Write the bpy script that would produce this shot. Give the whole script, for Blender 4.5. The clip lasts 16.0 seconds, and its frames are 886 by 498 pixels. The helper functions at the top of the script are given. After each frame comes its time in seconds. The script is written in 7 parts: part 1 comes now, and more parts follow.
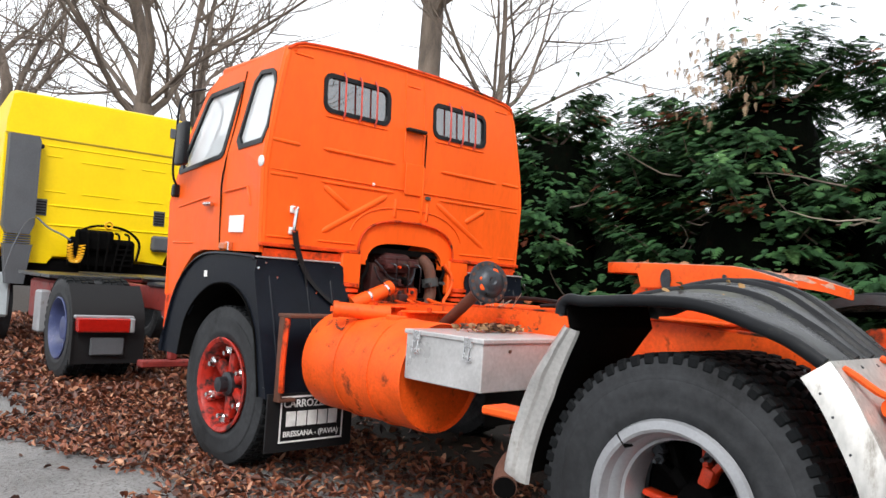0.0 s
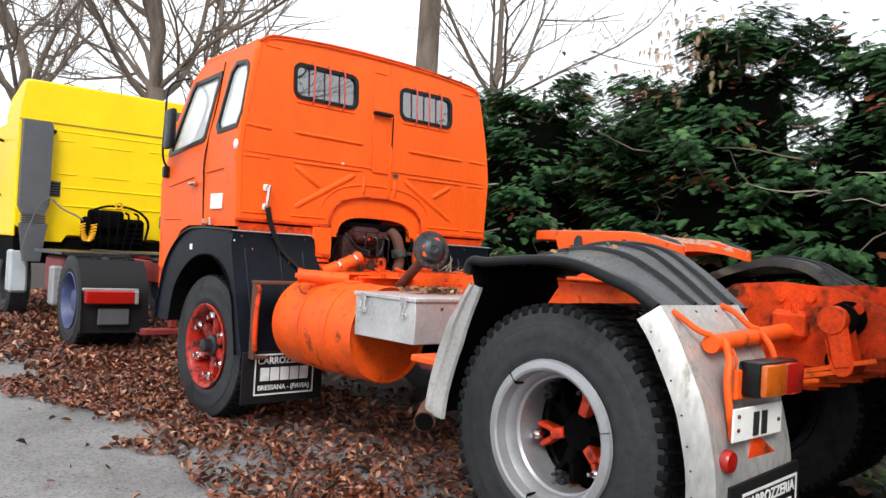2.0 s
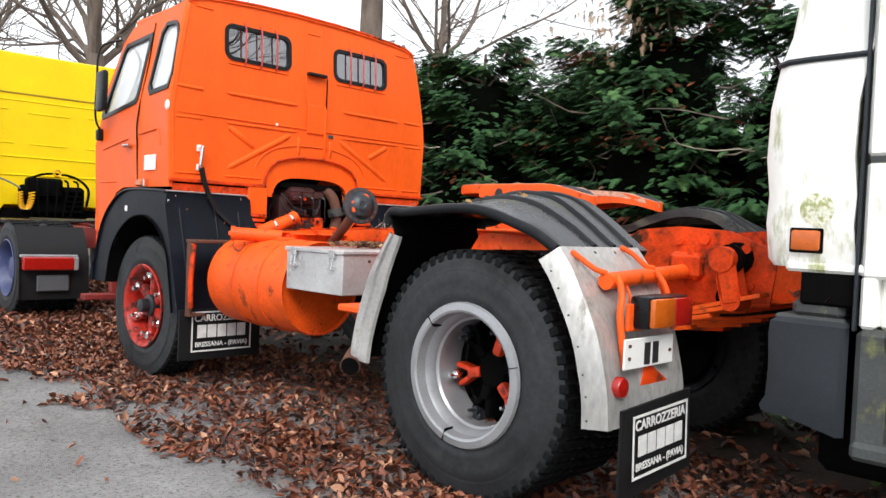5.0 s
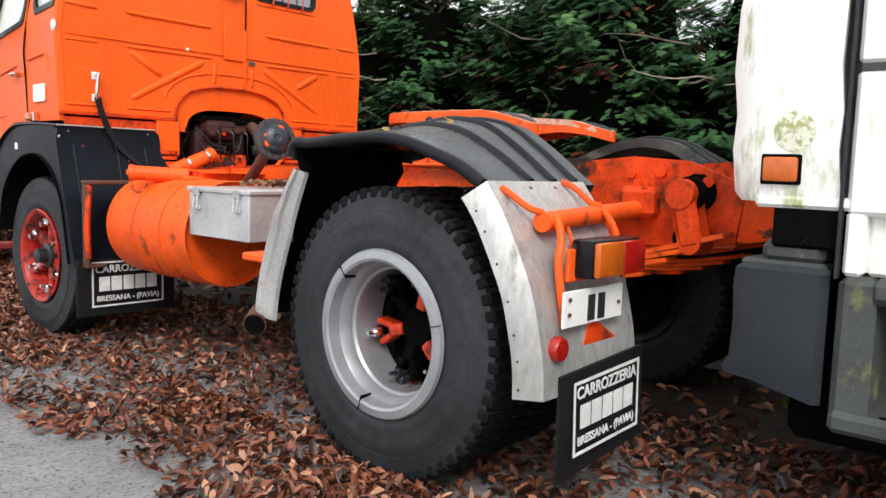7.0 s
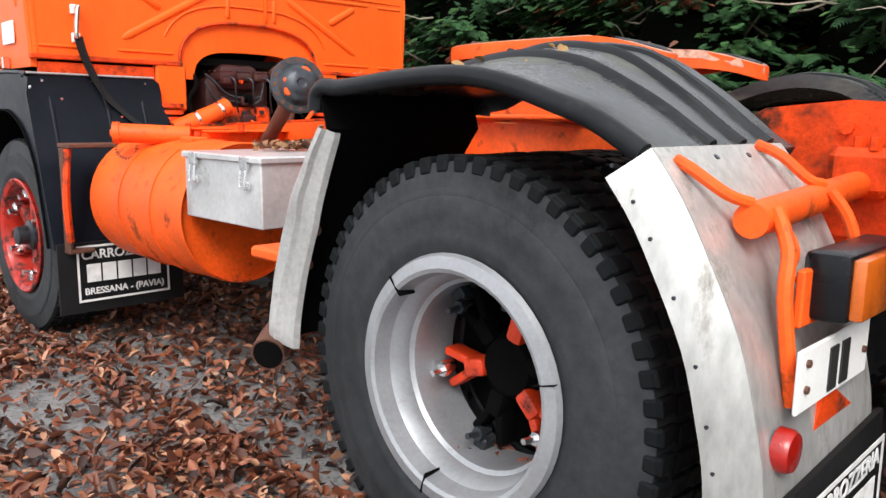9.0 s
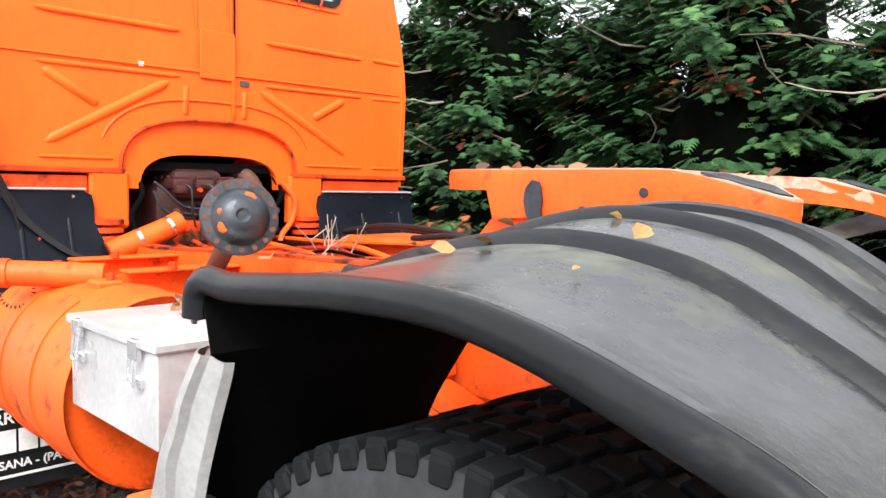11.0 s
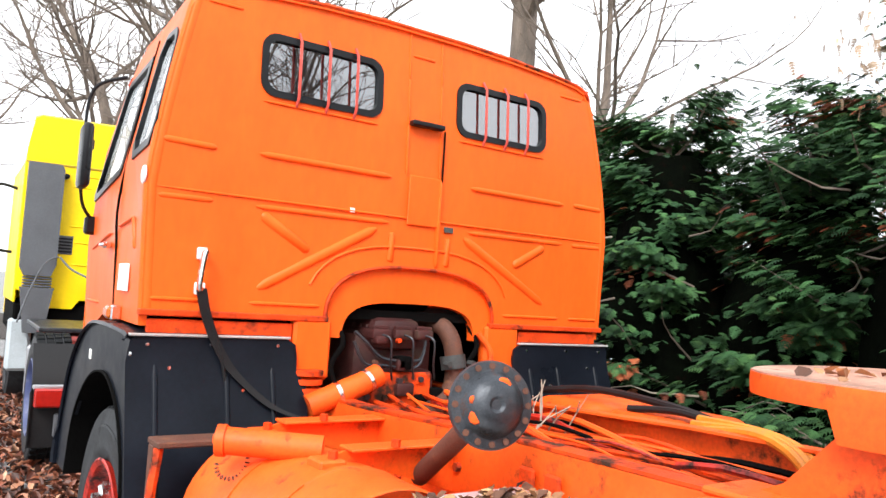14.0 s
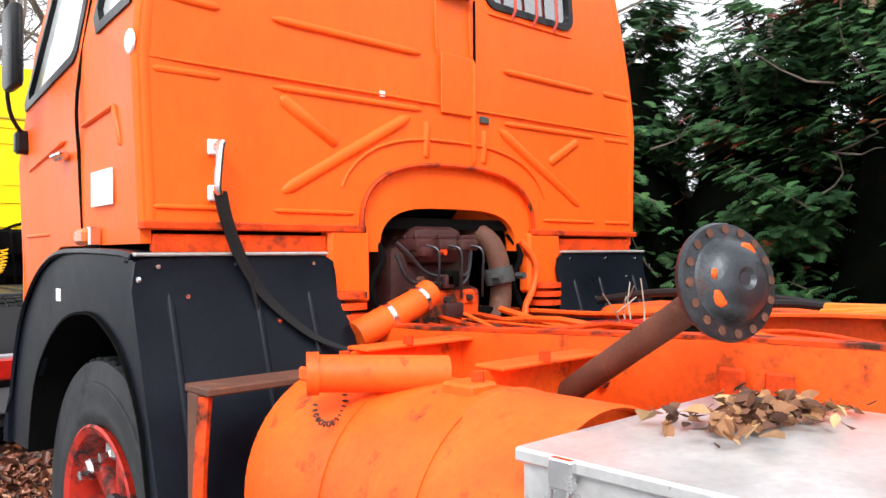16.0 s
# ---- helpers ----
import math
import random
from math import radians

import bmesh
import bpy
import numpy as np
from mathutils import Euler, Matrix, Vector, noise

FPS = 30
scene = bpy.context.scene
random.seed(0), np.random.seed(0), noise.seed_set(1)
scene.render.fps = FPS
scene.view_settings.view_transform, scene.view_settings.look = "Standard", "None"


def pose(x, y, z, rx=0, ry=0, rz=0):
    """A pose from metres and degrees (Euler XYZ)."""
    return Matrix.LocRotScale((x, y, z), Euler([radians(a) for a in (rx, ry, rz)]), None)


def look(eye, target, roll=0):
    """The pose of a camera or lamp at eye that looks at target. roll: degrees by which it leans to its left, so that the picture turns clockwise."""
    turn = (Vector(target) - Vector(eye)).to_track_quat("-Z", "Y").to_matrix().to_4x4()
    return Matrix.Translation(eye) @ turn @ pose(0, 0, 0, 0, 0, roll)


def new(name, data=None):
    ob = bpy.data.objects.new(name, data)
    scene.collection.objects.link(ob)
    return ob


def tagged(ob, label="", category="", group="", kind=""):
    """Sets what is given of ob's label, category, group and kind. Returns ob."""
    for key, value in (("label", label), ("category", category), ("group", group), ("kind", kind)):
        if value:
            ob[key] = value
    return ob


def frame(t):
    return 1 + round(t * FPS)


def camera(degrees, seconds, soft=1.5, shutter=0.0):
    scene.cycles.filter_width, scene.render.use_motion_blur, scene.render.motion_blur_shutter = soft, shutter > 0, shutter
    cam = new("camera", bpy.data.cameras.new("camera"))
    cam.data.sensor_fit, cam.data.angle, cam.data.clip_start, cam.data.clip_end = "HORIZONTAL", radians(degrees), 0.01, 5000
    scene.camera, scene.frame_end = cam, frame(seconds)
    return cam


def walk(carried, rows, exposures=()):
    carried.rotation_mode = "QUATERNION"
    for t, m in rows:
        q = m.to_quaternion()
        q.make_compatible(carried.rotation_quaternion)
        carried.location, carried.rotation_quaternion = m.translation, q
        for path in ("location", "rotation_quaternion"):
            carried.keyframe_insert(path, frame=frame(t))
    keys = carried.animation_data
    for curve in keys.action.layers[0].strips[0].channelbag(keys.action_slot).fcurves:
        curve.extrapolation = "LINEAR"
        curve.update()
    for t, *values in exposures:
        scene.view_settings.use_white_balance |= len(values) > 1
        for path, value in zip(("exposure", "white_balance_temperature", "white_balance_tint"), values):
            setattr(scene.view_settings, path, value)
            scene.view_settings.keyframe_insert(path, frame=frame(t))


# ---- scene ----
cam = camera(59.0, 16.0)
PATH = [
    (0, (-3.588, -4.068, 1.244), (-2.2, -2.63, 1.318), 3.9),
    (0.5, (-3.593, -4.256, 1.245), (-2.219, -2.804, 1.304), 3.9),
    (1, (-3.59, -4.428, 1.237), (-2.23, -2.962, 1.283), 4.0),
    (1.5, (-3.592, -4.572, 1.229), (-2.241, -3.097, 1.26), 3.7),
    (2, (-3.621, -4.712, 1.216), (-2.27, -3.237, 1.23), 3.3),
    (2.5, (-3.649, -4.831, 1.202), (-2.297, -3.356, 1.201), 3.0),
    (3, (-3.681, -4.893, 1.187), (-2.324, -3.424, 1.176), 2.9),
    (3.5, (-3.696, -4.932, 1.178), (-2.332, -3.469, 1.159), 2.8),
    (3.7, (-3.704, -4.94, 1.18), (-2.333, -3.484, 1.155), 2.7),
    (6, (-3.435, -4.933, 1.117), (-1.954, -3.593, 1.013), 2.2),
    (6.5, (-3.302, -4.849, 1.123), (-1.808, -3.529, 0.972), 2.0),
    (7, (-3.129, -4.722, 1.124), (-1.635, -3.409, 0.915), 1.8),
    (7.5, (-2.972, -4.553, 1.117), (-1.492, -3.236, 0.848), 1.8),
    (8, (-2.779, -4.352, 1.119), (-1.351, -2.995, 0.772), 1.7),
    (8.2, (-2.718, -4.255, 1.12), (-1.298, -2.895, 0.757), 1.7),
    (10.3, (-2.007, -3.519, 1.247), (-0.602, -2.117, 1.004), -0.4),
    (10.5, (-1.937, -3.453, 1.277), (-0.528, -2.051, 1.053), 0.0),
    (11, (-1.787, -3.341, 1.335), (-0.391, -1.917, 1.175), 1.1),
    (11.5, (-1.677, -3.278, 1.405), (-0.344, -1.791, 1.298), 2.3),
    (12, (-1.619, -3.224, 1.457), (-0.366, -1.666, 1.407), 3.3),
    (12.5, (-1.623, -3.172, 1.467), (-0.423, -1.572, 1.476), 3.9),
    (13, (-1.649, -3.127, 1.48), (-0.506, -1.487, 1.539), 4.0),
    (13.5, (-1.755, -3.027, 1.494), (-0.62, -1.384, 1.591), 4.1),
    (14, (-1.889, -2.889, 1.492), (-0.744, -1.253, 1.616), 3.7),
    (14.5, (-1.928, -2.765, 1.49), (-0.802, -1.116, 1.609), 2.6),
    (15, (-1.984, -2.472, 1.436), (-0.802, -0.864, 1.56), 1.0),
    (15.5, (-2.007, -2.273, 1.374), (-0.762, -0.711, 1.483), 0.4),
    (16, (-2.0, -2.063, 1.294), (-0.631, -0.605, 1.304), -0.4),
]
exposure_rows = [(0, 0.03), (3.7, 0.03), (7, 0.03), (8.2, 0.25), (10.3, 0.58), (11.0, 0.98), (11.5, 1.14), (13, 0.9), (14.5, 0.6), (16, 0.55)]
walk(cam, [(t, look(eye, target, roll)) for t, eye, target, roll in PATH], exposure_rows)

# ---- light: bright overcast winter day ----
SUN_EL, SUN_ROT = radians(43), radians(227)
world = bpy.data.worlds.new("sky")
scene.world = world
world.use_nodes = True
wn, wl = world.node_tree.nodes, world.node_tree.links
wn.clear()
sky = wn.new("ShaderNodeTexSky")
sky.sky_type, sky.sun_disc = "NISHITA", False
sky.sun_elevation, sky.sun_rotation = SUN_EL, SUN_ROT
sky.air_density, sky.dust_density = 1.0, 4.0
grey = wn.new("ShaderNodeHueSaturation")
grey.inputs["Saturation"].default_value = 0.22
cloud = wn.new("ShaderNodeTexNoise")
cloud.inputs["Scale"].default_value, cloud.inputs["Detail"].default_value = 1.6, 5
cover = wn.new("ShaderNodeMixRGB")
cover.inputs["Fac"].default_value = 0.72
ramp = wn.new("ShaderNodeValToRGB")
ramp.color_ramp.elements[0].position, ramp.color_ramp.elements[0].color = 0.3, (8.6, 9.0, 9.7, 1)
ramp.color_ramp.elements[1].position, ramp.color_ramp.elements[1].color = 0.7, (12.2, 12.4, 12.7, 1)
bg = wn.new("ShaderNodeBackground")
bg.inputs["Strength"].default_value = 0.15
wo = wn.new("ShaderNodeOutputWorld")
wl.new(sky.outputs[0], grey.inputs["Color"])
wl.new(cloud.outputs[0], ramp.inputs[0])
wl.new(grey.outputs[0], cover.inputs[1])
wl.new(ramp.outputs[0], cover.inputs[2])
wl.new(cover.outputs[0], bg.inputs[0])
wl.new(bg.outputs[0], wo.inputs[0])
sun = new("sun", bpy.data.lights.new("sun", "SUN"))
sun.data.energy, sun.data.angle, sun.data.color = 2.2, radians(22), (1.0, 0.97, 0.92)
sun.matrix_world = look((-8.5, -8, 11), (0, 0, 0))


# ---- materials ----
def mat(name, base, rough=0.5, metal=0.0, var=0.12, scale=5.0, bump=0.0, bump_scale=60.0, dirt=None, dirt_at=0.62, dirt_scale=3.0,
        stretch=(1, 1, 1), coat=0.0, hue_random=0.0, island=None, emit=0.0, alpha=1.0, spec=0.5):
    m = bpy.data.materials.new(name)
    m.use_nodes = True
    n, k = m.node_tree.nodes, m.node_tree.links
    p = n["Principled BSDF"]
    p.inputs["Roughness"].default_value, p.inputs["Metallic"].default_value = rough, metal
    p.inputs["Coat Weight"].default_value = coat
    p.inputs["Coat Roughness"].default_value = 0.15
    p.inputs["Specular IOR Level"].default_value = spec
    tc = n.new("ShaderNodeTexCoord")
    mp = n.new("ShaderNodeMapping")
    mp.inputs["Scale"].default_value = stretch
    k.new(tc.outputs["Object"], mp.inputs[0])
    def noise_at(s, d=6, r=0.6):
        t = n.new("ShaderNodeTexNoise")
        t.inputs["Scale"].default_value, t.inputs["Detail"].default_value, t.inputs["Roughness"].default_value = s, d, r
        k.new(mp.outputs[0], t.inputs["Vector"])
        return t
    def blend(kind, fac, a, b):
        x = n.new("ShaderNodeMixRGB")
        x.blend_type = kind
        for i, v in enumerate((fac, a, b)):
            if hasattr(v, "is_linked"):
                k.new(v, x.inputs[i])
            else:
                x.inputs[i].default_value = v
        return x.outputs[0]
    def curve(sock, lo, hi, a=0.0, b=1.0):
        r = n.new("ShaderNodeMapRange")
        for i, v in enumerate((lo, hi, a, b)):
            r.inputs[i + 1].default_value = v
        k.new(sock, r.inputs[0])
        return r.outputs[0]
    big, fine = noise_at(scale), noise_at(scale * 14, 4)
    col = blend("MULTIPLY", 1.0, (*base, 1), curve(big.outputs[0], 0.3, 0.7, 1 - var, 1 + var))
    col = blend("MULTIPLY", 1.0, col, curve(fine.outputs[0], 0.3, 0.7, 1 - var * 0.6, 1 + var * 0.6))
    if island:
        g = n.new("ShaderNodeNewGeometry")
        r = n.new("ShaderNodeValToRGB")
        r.color_ramp.elements.remove(r.color_ramp.elements[0])
        for i, (at, c) in enumerate(island):
            e = r.color_ramp.elements[0] if i == 0 else r.color_ramp.elements.new(at)
            e.position, e.color = at, (*c, 1)
        k.new(g.outputs["Random Per Island"], r.inputs[0])
        col = blend("MULTIPLY", 1.0, r.outputs[0], curve(big.outputs[0], 0.3, 0.7, 1 - var, 1 + var))
    rough_out = curve(big.outputs[0], 0.3, 0.7, max(rough - 0.1, 0.03), min(rough + 0.1, 1))
    if dirt:
        dn = noise_at(dirt_scale, 9, 0.7)
        f = curve(dn.outputs[0], dirt_at, dirt_at + 0.12)
        col = blend("MIX", f, col, (*dirt, 1))
        rough_out = blend("MIX", f, rough_out, (0.85, 0.85, 0.85, 1))
    k.new(col, p.inputs["Base Color"])
    k.new(rough_out, p.inputs["Roughness"])
    if bump:
        b = n.new("ShaderNodeBump")
        b.inputs["Strength"].default_value, b.inputs["Distance"].default_value = min(1, bump), 0.01
        k.new(noise_at(bump_scale, 8).outputs[0], b.inputs["Height"])
        k.new(b.outputs[0], p.inputs["Normal"])
    if emit:
        k.new(col, p.inputs["Emission Color"])
        p.inputs["Emission Strength"].default_value = emit
    return m


def glass(name, tint, rough=0.02, through_amount=0.6):
    m = bpy.data.materials.new(name)
    m.use_nodes = True
    p = m.node_tree.nodes["Principled BSDF"]
    p.inputs["Base Color"].default_value = (*tint, 1)
    p.inputs["Roughness"].default_value = rough
    p.inputs["IOR"].default_value = 1.5
    p.inputs["Transmission Weight"].default_value = through_amount
    p.inputs["Specular IOR Level"].default_value = 0.9
    return m


ORANGE = mat("orange_cab_paint", (0.92, 0.120, 0.011), 0.45, spec=0.22, var=0.11, scale=2.6, bump=0.05, bump_scale=14, dirt=(0.50, 0.055, 0.008), dirt_at=0.66, dirt_scale=5, stretch=(1, 1, 0.35))
CHASSIS = mat("orange_chassis_paint", (0.84, 0.098, 0.009), 0.52, spec=0.3, var=0.2, scale=5, bump=0.12, bump_scale=40, dirt=(0.10, 0.026, 0.010), dirt_at=0.575, dirt_scale=9)
CHASSIS_OLD = mat("dirty_orange_paint", (0.68, 0.055, 0.004), 0.6, spec=0.25, var=0.35, scale=8, bump=0.3, bump_scale=50, dirt=(0.04, 0.018, 0.010), dirt_at=0.50, dirt_scale=7)
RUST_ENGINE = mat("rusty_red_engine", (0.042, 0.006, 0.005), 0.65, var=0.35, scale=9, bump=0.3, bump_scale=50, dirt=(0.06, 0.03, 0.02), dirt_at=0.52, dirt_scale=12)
RUST = mat("brown_rust", (0.10, 0.038, 0.022), 0.75, var=0.3, scale=12, bump=0.3, bump_scale=90, dirt=(0.20, 0.08, 0.03), dirt_at=0.6, dirt_scale=18)
BLACK = mat("black_fender_plastic", (0.008, 0.009, 0.011), 0.36, spec=0.22, var=0.3, scale=4, bump=0.1, bump_scale=60, dirt=(0.05, 0.052, 0.045), dirt_at=0.6, dirt_scale=4, stretch=(1, 0.4, 1))
BLUEBLACK = mat("blue_black_painted_sheet", (0.006, 0.008, 0.013), 0.36, spec=0.15, var=0.25, scale=4, bump=0.06, bump_scale=20, dirt=(0.05, 0.055, 0.06), dirt_at=0.68, dirt_scale=5)
MOULD = mat("weathered_fender_top", (0.034, 0.036, 0.038), 0.30, spec=0.6, var=0.45, scale=5, bump=0.12, bump_scale=40, dirt=(0.11, 0.115, 0.09), dirt_at=0.52, dirt_scale=6, stretch=(1, 0.45, 1))
RUBBER = mat("worn_tyre_rubber", (0.026, 0.028, 0.031), 0.62, spec=0.28, var=0.45, scale=2.2, bump=0.12, bump_scale=120, dirt=(0.012, 0.012, 0.013), dirt_at=0.56, dirt_scale=2.6)
TREAD = mat("black_tread_rubber", (0.006, 0.007, 0.008), 0.75, spec=0.15, var=0.3, scale=9, bump=0.2, bump_scale=80)
FLAP = mat("black_rubber_sheet", (0.007, 0.007, 0.008), 0.6, spec=0.3, var=0.3, scale=6, bump=0.15, bump_scale=30, dirt=(0.05, 0.045, 0.04), dirt_at=0.64, dirt_scale=6)
ALU = mat("brushed_aluminium", (0.46, 0.455, 0.445), 0.42, 0.4, var=0.2, scale=5, bump=0.08, bump_scale=25, dirt=(0.30, 0.28, 0.25), dirt_at=0.6, dirt_scale=5)
QUARTER = mat("scuffed_bright_sheet", (0.47, 0.465, 0.45), 0.36, 0.4, var=0.28, scale=3, bump=0.05, bump_scale=20, dirt=(0.22, 0.20, 0.175), dirt_at=0.54, dirt_scale=6, stretch=(1, 1, 0.4))
STAINLESS = mat("dull_steel_sheet", (0.56, 0.56, 0.565), 0.36, 0.4, var=0.16, scale=4, bump=0.05, bump_scale=20, dirt=(0.33, 0.30, 0.26), dirt_at=0.63, dirt_scale=4)
SILVER = mat("silver_painted_rim", (0.36, 0.37, 0.39), 0.4, 0.45, var=0.12, scale=6, bump=0.05, dirt=(0.25, 0.23, 0.21), dirt_at=0.64, dirt_scale=7)
RED_RIM = mat("red_painted_rim", (0.42, 0.018, 0.008), 0.4, var=0.2, scale=8, bump=0.1, dirt=(0.02, 0.009, 0.008), dirt_at=0.48, dirt_scale=10)
CHROME = mat("worn_chrome", (0.75, 0.75, 0.76), 0.22, 1.0, var=0.1, scale=20, bump=0.05)
# Near-black for grime, and for parts that stand in for shade.
DARK = mat("grime_and_shade_black", (0.003, 0.0028, 0.0028), 0.9, spec=0.06, var=0.4, scale=8, bump=0.3, bump_scale=60)
DARK_METAL = mat("dark_grey_metal", (0.045, 0.05, 0.058), 0.35, 0.6, var=0.35, scale=14, bump=0.2, bump_scale=70, dirt=(0.11, 0.05, 0.035), dirt_at=0.6, dirt_scale=14)
WHITE_PAINT = mat("white_sticker", (0.85, 0.85, 0.83), 0.5, var=0.06, scale=6)
LETTER = mat("white_lettering", (0.75, 0.75, 0.74), 0.6, var=0.15, scale=20)
INK = mat("black_ink", (0.02, 0.02, 0.02), 0.6)
AMBER = mat("amber_lens", (0.55, 0.11, 0.008), 0.18, var=0.15, scale=30, bump=0.2, bump_scale=200, coat=0.5)
RED_LENS = mat("red_lens", (0.36, 0.010, 0.006), 0.15, var=0.15, scale=30, bump=0.2, bump_scale=200, coat=0.5)
YELLOW = mat("yellow_cab_paint", (0.95, 0.66, 0.002), 0.45, spec=0.3, var=0.05, scale=2, dirt=(0.75, 0.5, 0.02), dirt_at=0.68, dirt_scale=3)
GREY_PLASTIC = mat("grey_plastic", (0.085, 0.09, 0.10), 0.5, var=0.12, scale=4, bump=0.06, bump_scale=200)
DARKRED = mat("dark_red_chassis", (0.20, 0.022, 0.018), 0.55, var=0.3, scale=8, bump=0.15, dirt=(0.04, 0.02, 0.02), dirt_at=0.58, dirt_scale=8)
BLUE_RIM = mat("blue_painted_rim", (0.05, 0.065, 0.16), 0.45, var=0.3, scale=8, dirt=(0.2, 0.2, 0.25), dirt_at=0.6, dirt_scale=8)
HOSE_YELLOW = mat("yellow_coil_hose", (0.85, 0.45, 0.01), 0.4)
CREAM = mat("mossy_white_paint", (0.93, 0.93, 0.89), 0.4, var=0.05, scale=3, bump=0.05, bump_scale=30, dirt=(0.36, 0.39, 0.17), dirt_at=0.53, dirt_scale=7, stretch=(1, 1, 0.3))
MOSSY = mat("mossy_grey_panel", (0.05, 0.055, 0.055), 0.7, var=0.25, scale=6, bump=0.3, bump_scale=60, dirt=(0.16, 0.17, 0.07), dirt_at=0.57, dirt_scale=7)
BUMPER = mat("grey_bumper_plastic", (0.022, 0.026, 0.032), 0.5, spec=0.3, var=0.15, scale=4, bump=0.1, bump_scale=90, dirt=(0.15, 0.16, 0.14), dirt_at=0.66, dirt_scale=5)
AMBER_HOSE = mat("faded_orange_hose", (0.62, 0.20, 0.015), 0.5, var=0.25, scale=12)
BARK = mat("grey_brown_bark", (0.17, 0.135, 0.11), 0.9, var=0.35, scale=8, bump=0.9, bump_scale=30, stretch=(1, 1, 0.25))
TWIG = mat("dry_twig", (0.34, 0.29, 0.23), 0.85, var=0.25, scale=14)
SOIL = mat("dark_damp_soil", (0.022, 0.015, 0.010), 0.9, var=0.4, scale=3, bump=1.0, bump_scale=35, dirt=(0.045, 0.024, 0.014), dirt_at=0.55, dirt_scale=20)
STRAW_LEAF = mat("straw_dry_leaves", (0.30, 0.17, 0.06), 0.7, var=0.3, scale=14)
ASPHALT = mat("old_asphalt", (0.225, 0.225, 0.225), 0.8, var=0.28, scale=1.3, bump=0.7, bump_scale=140, dirt=(0.06, 0.056, 0.052), dirt_at=0.52, dirt_scale=55)
LEAF = mat("dead_leaves", (1, 1, 1), 0.5, var=0.25, scale=9, island=[(0.0, (0.016, 0.006, 0.004)), (0.2, (0.055, 0.018, 0.010)), (0.5, (0.16, 0.045, 0.022)), (0.82, (0.27, 0.088, 0.042)), (1.0, (0.52, 0.28, 0.17))])
PALE_LEAF = mat("pale_dry_leaves", (1, 1, 1), 0.7, var=0.2, scale=20, island=[(0.0, (0.05, 0.02, 0.012)), (0.35, (0.15, 0.06, 0.03)), (0.7, (0.33, 0.16, 0.07)), (1.0, (0.62, 0.40, 0.20))])
NEEDLE = mat("conifer_foliage", (1, 1, 1), 0.7, spec=0.2, var=0.6, scale=2.6, island=[(0.0, (0.014, 0.042, 0.016)), (0.5, (0.026, 0.073, 0.025)), (0.85, (0.042, 0.105, 0.034)), (1.0, (0.075, 0.155, 0.05))])
DEAD_NEEDLE = mat("rusty_dead_foliage", (1, 1, 1), 0.7, var=0.3, scale=3, island=[(0.0, (0.10, 0.02, 0.008)), (1.0, (0.34, 0.09, 0.03))])
# Near-black colour stands for the shade deep inside the conifer crowns.
INNER = mat("crown_shade_black", (0.0014, 0.0022, 0.0012), 0.9, var=0.5, scale=7, bump=1.0, bump_scale=18, dirt=(0.006, 0.003, 0.002), dirt_at=0.58, dirt_scale=6, spec=0.02)
SEED = mat("pale_cones", (1, 1, 1), 0.7, var=0.2, scale=9, island=[(0.0, (0.16, 0.10, 0.06)), (1.0, (0.46, 0.33, 0.21))])
REAR_GLASS = glass("dark_rear_glass", (0.06, 0.08, 0.12), 0.008, 0.97)
REAR_GLASS.node_tree.nodes["Principled BSDF"].inputs["IOR"].default_value = 2.9
# Part-opaque white puts the sky's brightness into the side panes and windscreen.
GLASS = glass("sky_whitened_glass", (0.90, 0.94, 0.97), 0.008, 0.55)
GLASS.node_tree.nodes["Principled BSDF"].inputs["IOR"].default_value = 1.9


# ---- mesh tools ----
def thicken(bm, faces, t):
    bmesh.ops.recalc_face_normals(bm, faces=faces)
    bm.normal_update()
    bmesh.ops.solidify(bm, geom=faces, thickness=t)


def mesh_ob(name, bm, material, smooth=True, angle=35):
    me = bpy.data.meshes.new(name)
    bmesh.ops.recalc_face_normals(bm, faces=bm.faces)
    bm.to_mesh(me)
    bm.free()
    me.materials.append(material)
    if smooth:
        me.shade_smooth()
        me.set_sharp_from_angle(angle=radians(angle))
    return new(name, me)


def thing(name, at_place, label, category, group="", kind=""):
    ob = new(name)
    ob.empty_display_size = 0.1
    ob.matrix_world = Matrix.Translation(at_place)
    return tagged(ob, label, category, group, kind)


def under(ob, parent):
    ob.parent = parent
    if not parent.parent:
        ob.matrix_parent_inverse = Matrix.Translation(-parent.location)
    return ob


def part(name, bm, material, parent, label="", smooth=True, angle=35):
    return tagged(under(mesh_ob(name, bm, material, smooth, angle), parent), label)


def single(name, bm, material, label, category, group="", kind="", smooth=True):
    return tagged(mesh_ob(name, bm, material, smooth), label, category, group, kind)


def B():
    return bmesh.new()


def box(bm, x0, x1, y0, y1, z0, z1, bevel=0.0, m=None, seg=1):
    r = bmesh.ops.create_cube(bm, size=1)["verts"]
    for v in r:
        v.co = Vector((x0 + (v.co.x + 0.5) * (x1 - x0), y0 + (v.co.y + 0.5) * (y1 - y0), z0 + (v.co.z + 0.5) * (z1 - z0)))
    if bevel:
        es = list({e for v in r for e in v.link_edges})
        out = bmesh.ops.bevel(bm, geom=es, offset=bevel, segments=seg, affect="EDGES", profile=0.5)
        r = list({v for f in out["faces"] for v in f.verts} | {v for v in r if v.is_valid})
    if m is not None:
        bmesh.ops.transform(bm, matrix=m, verts=r)
    return bm


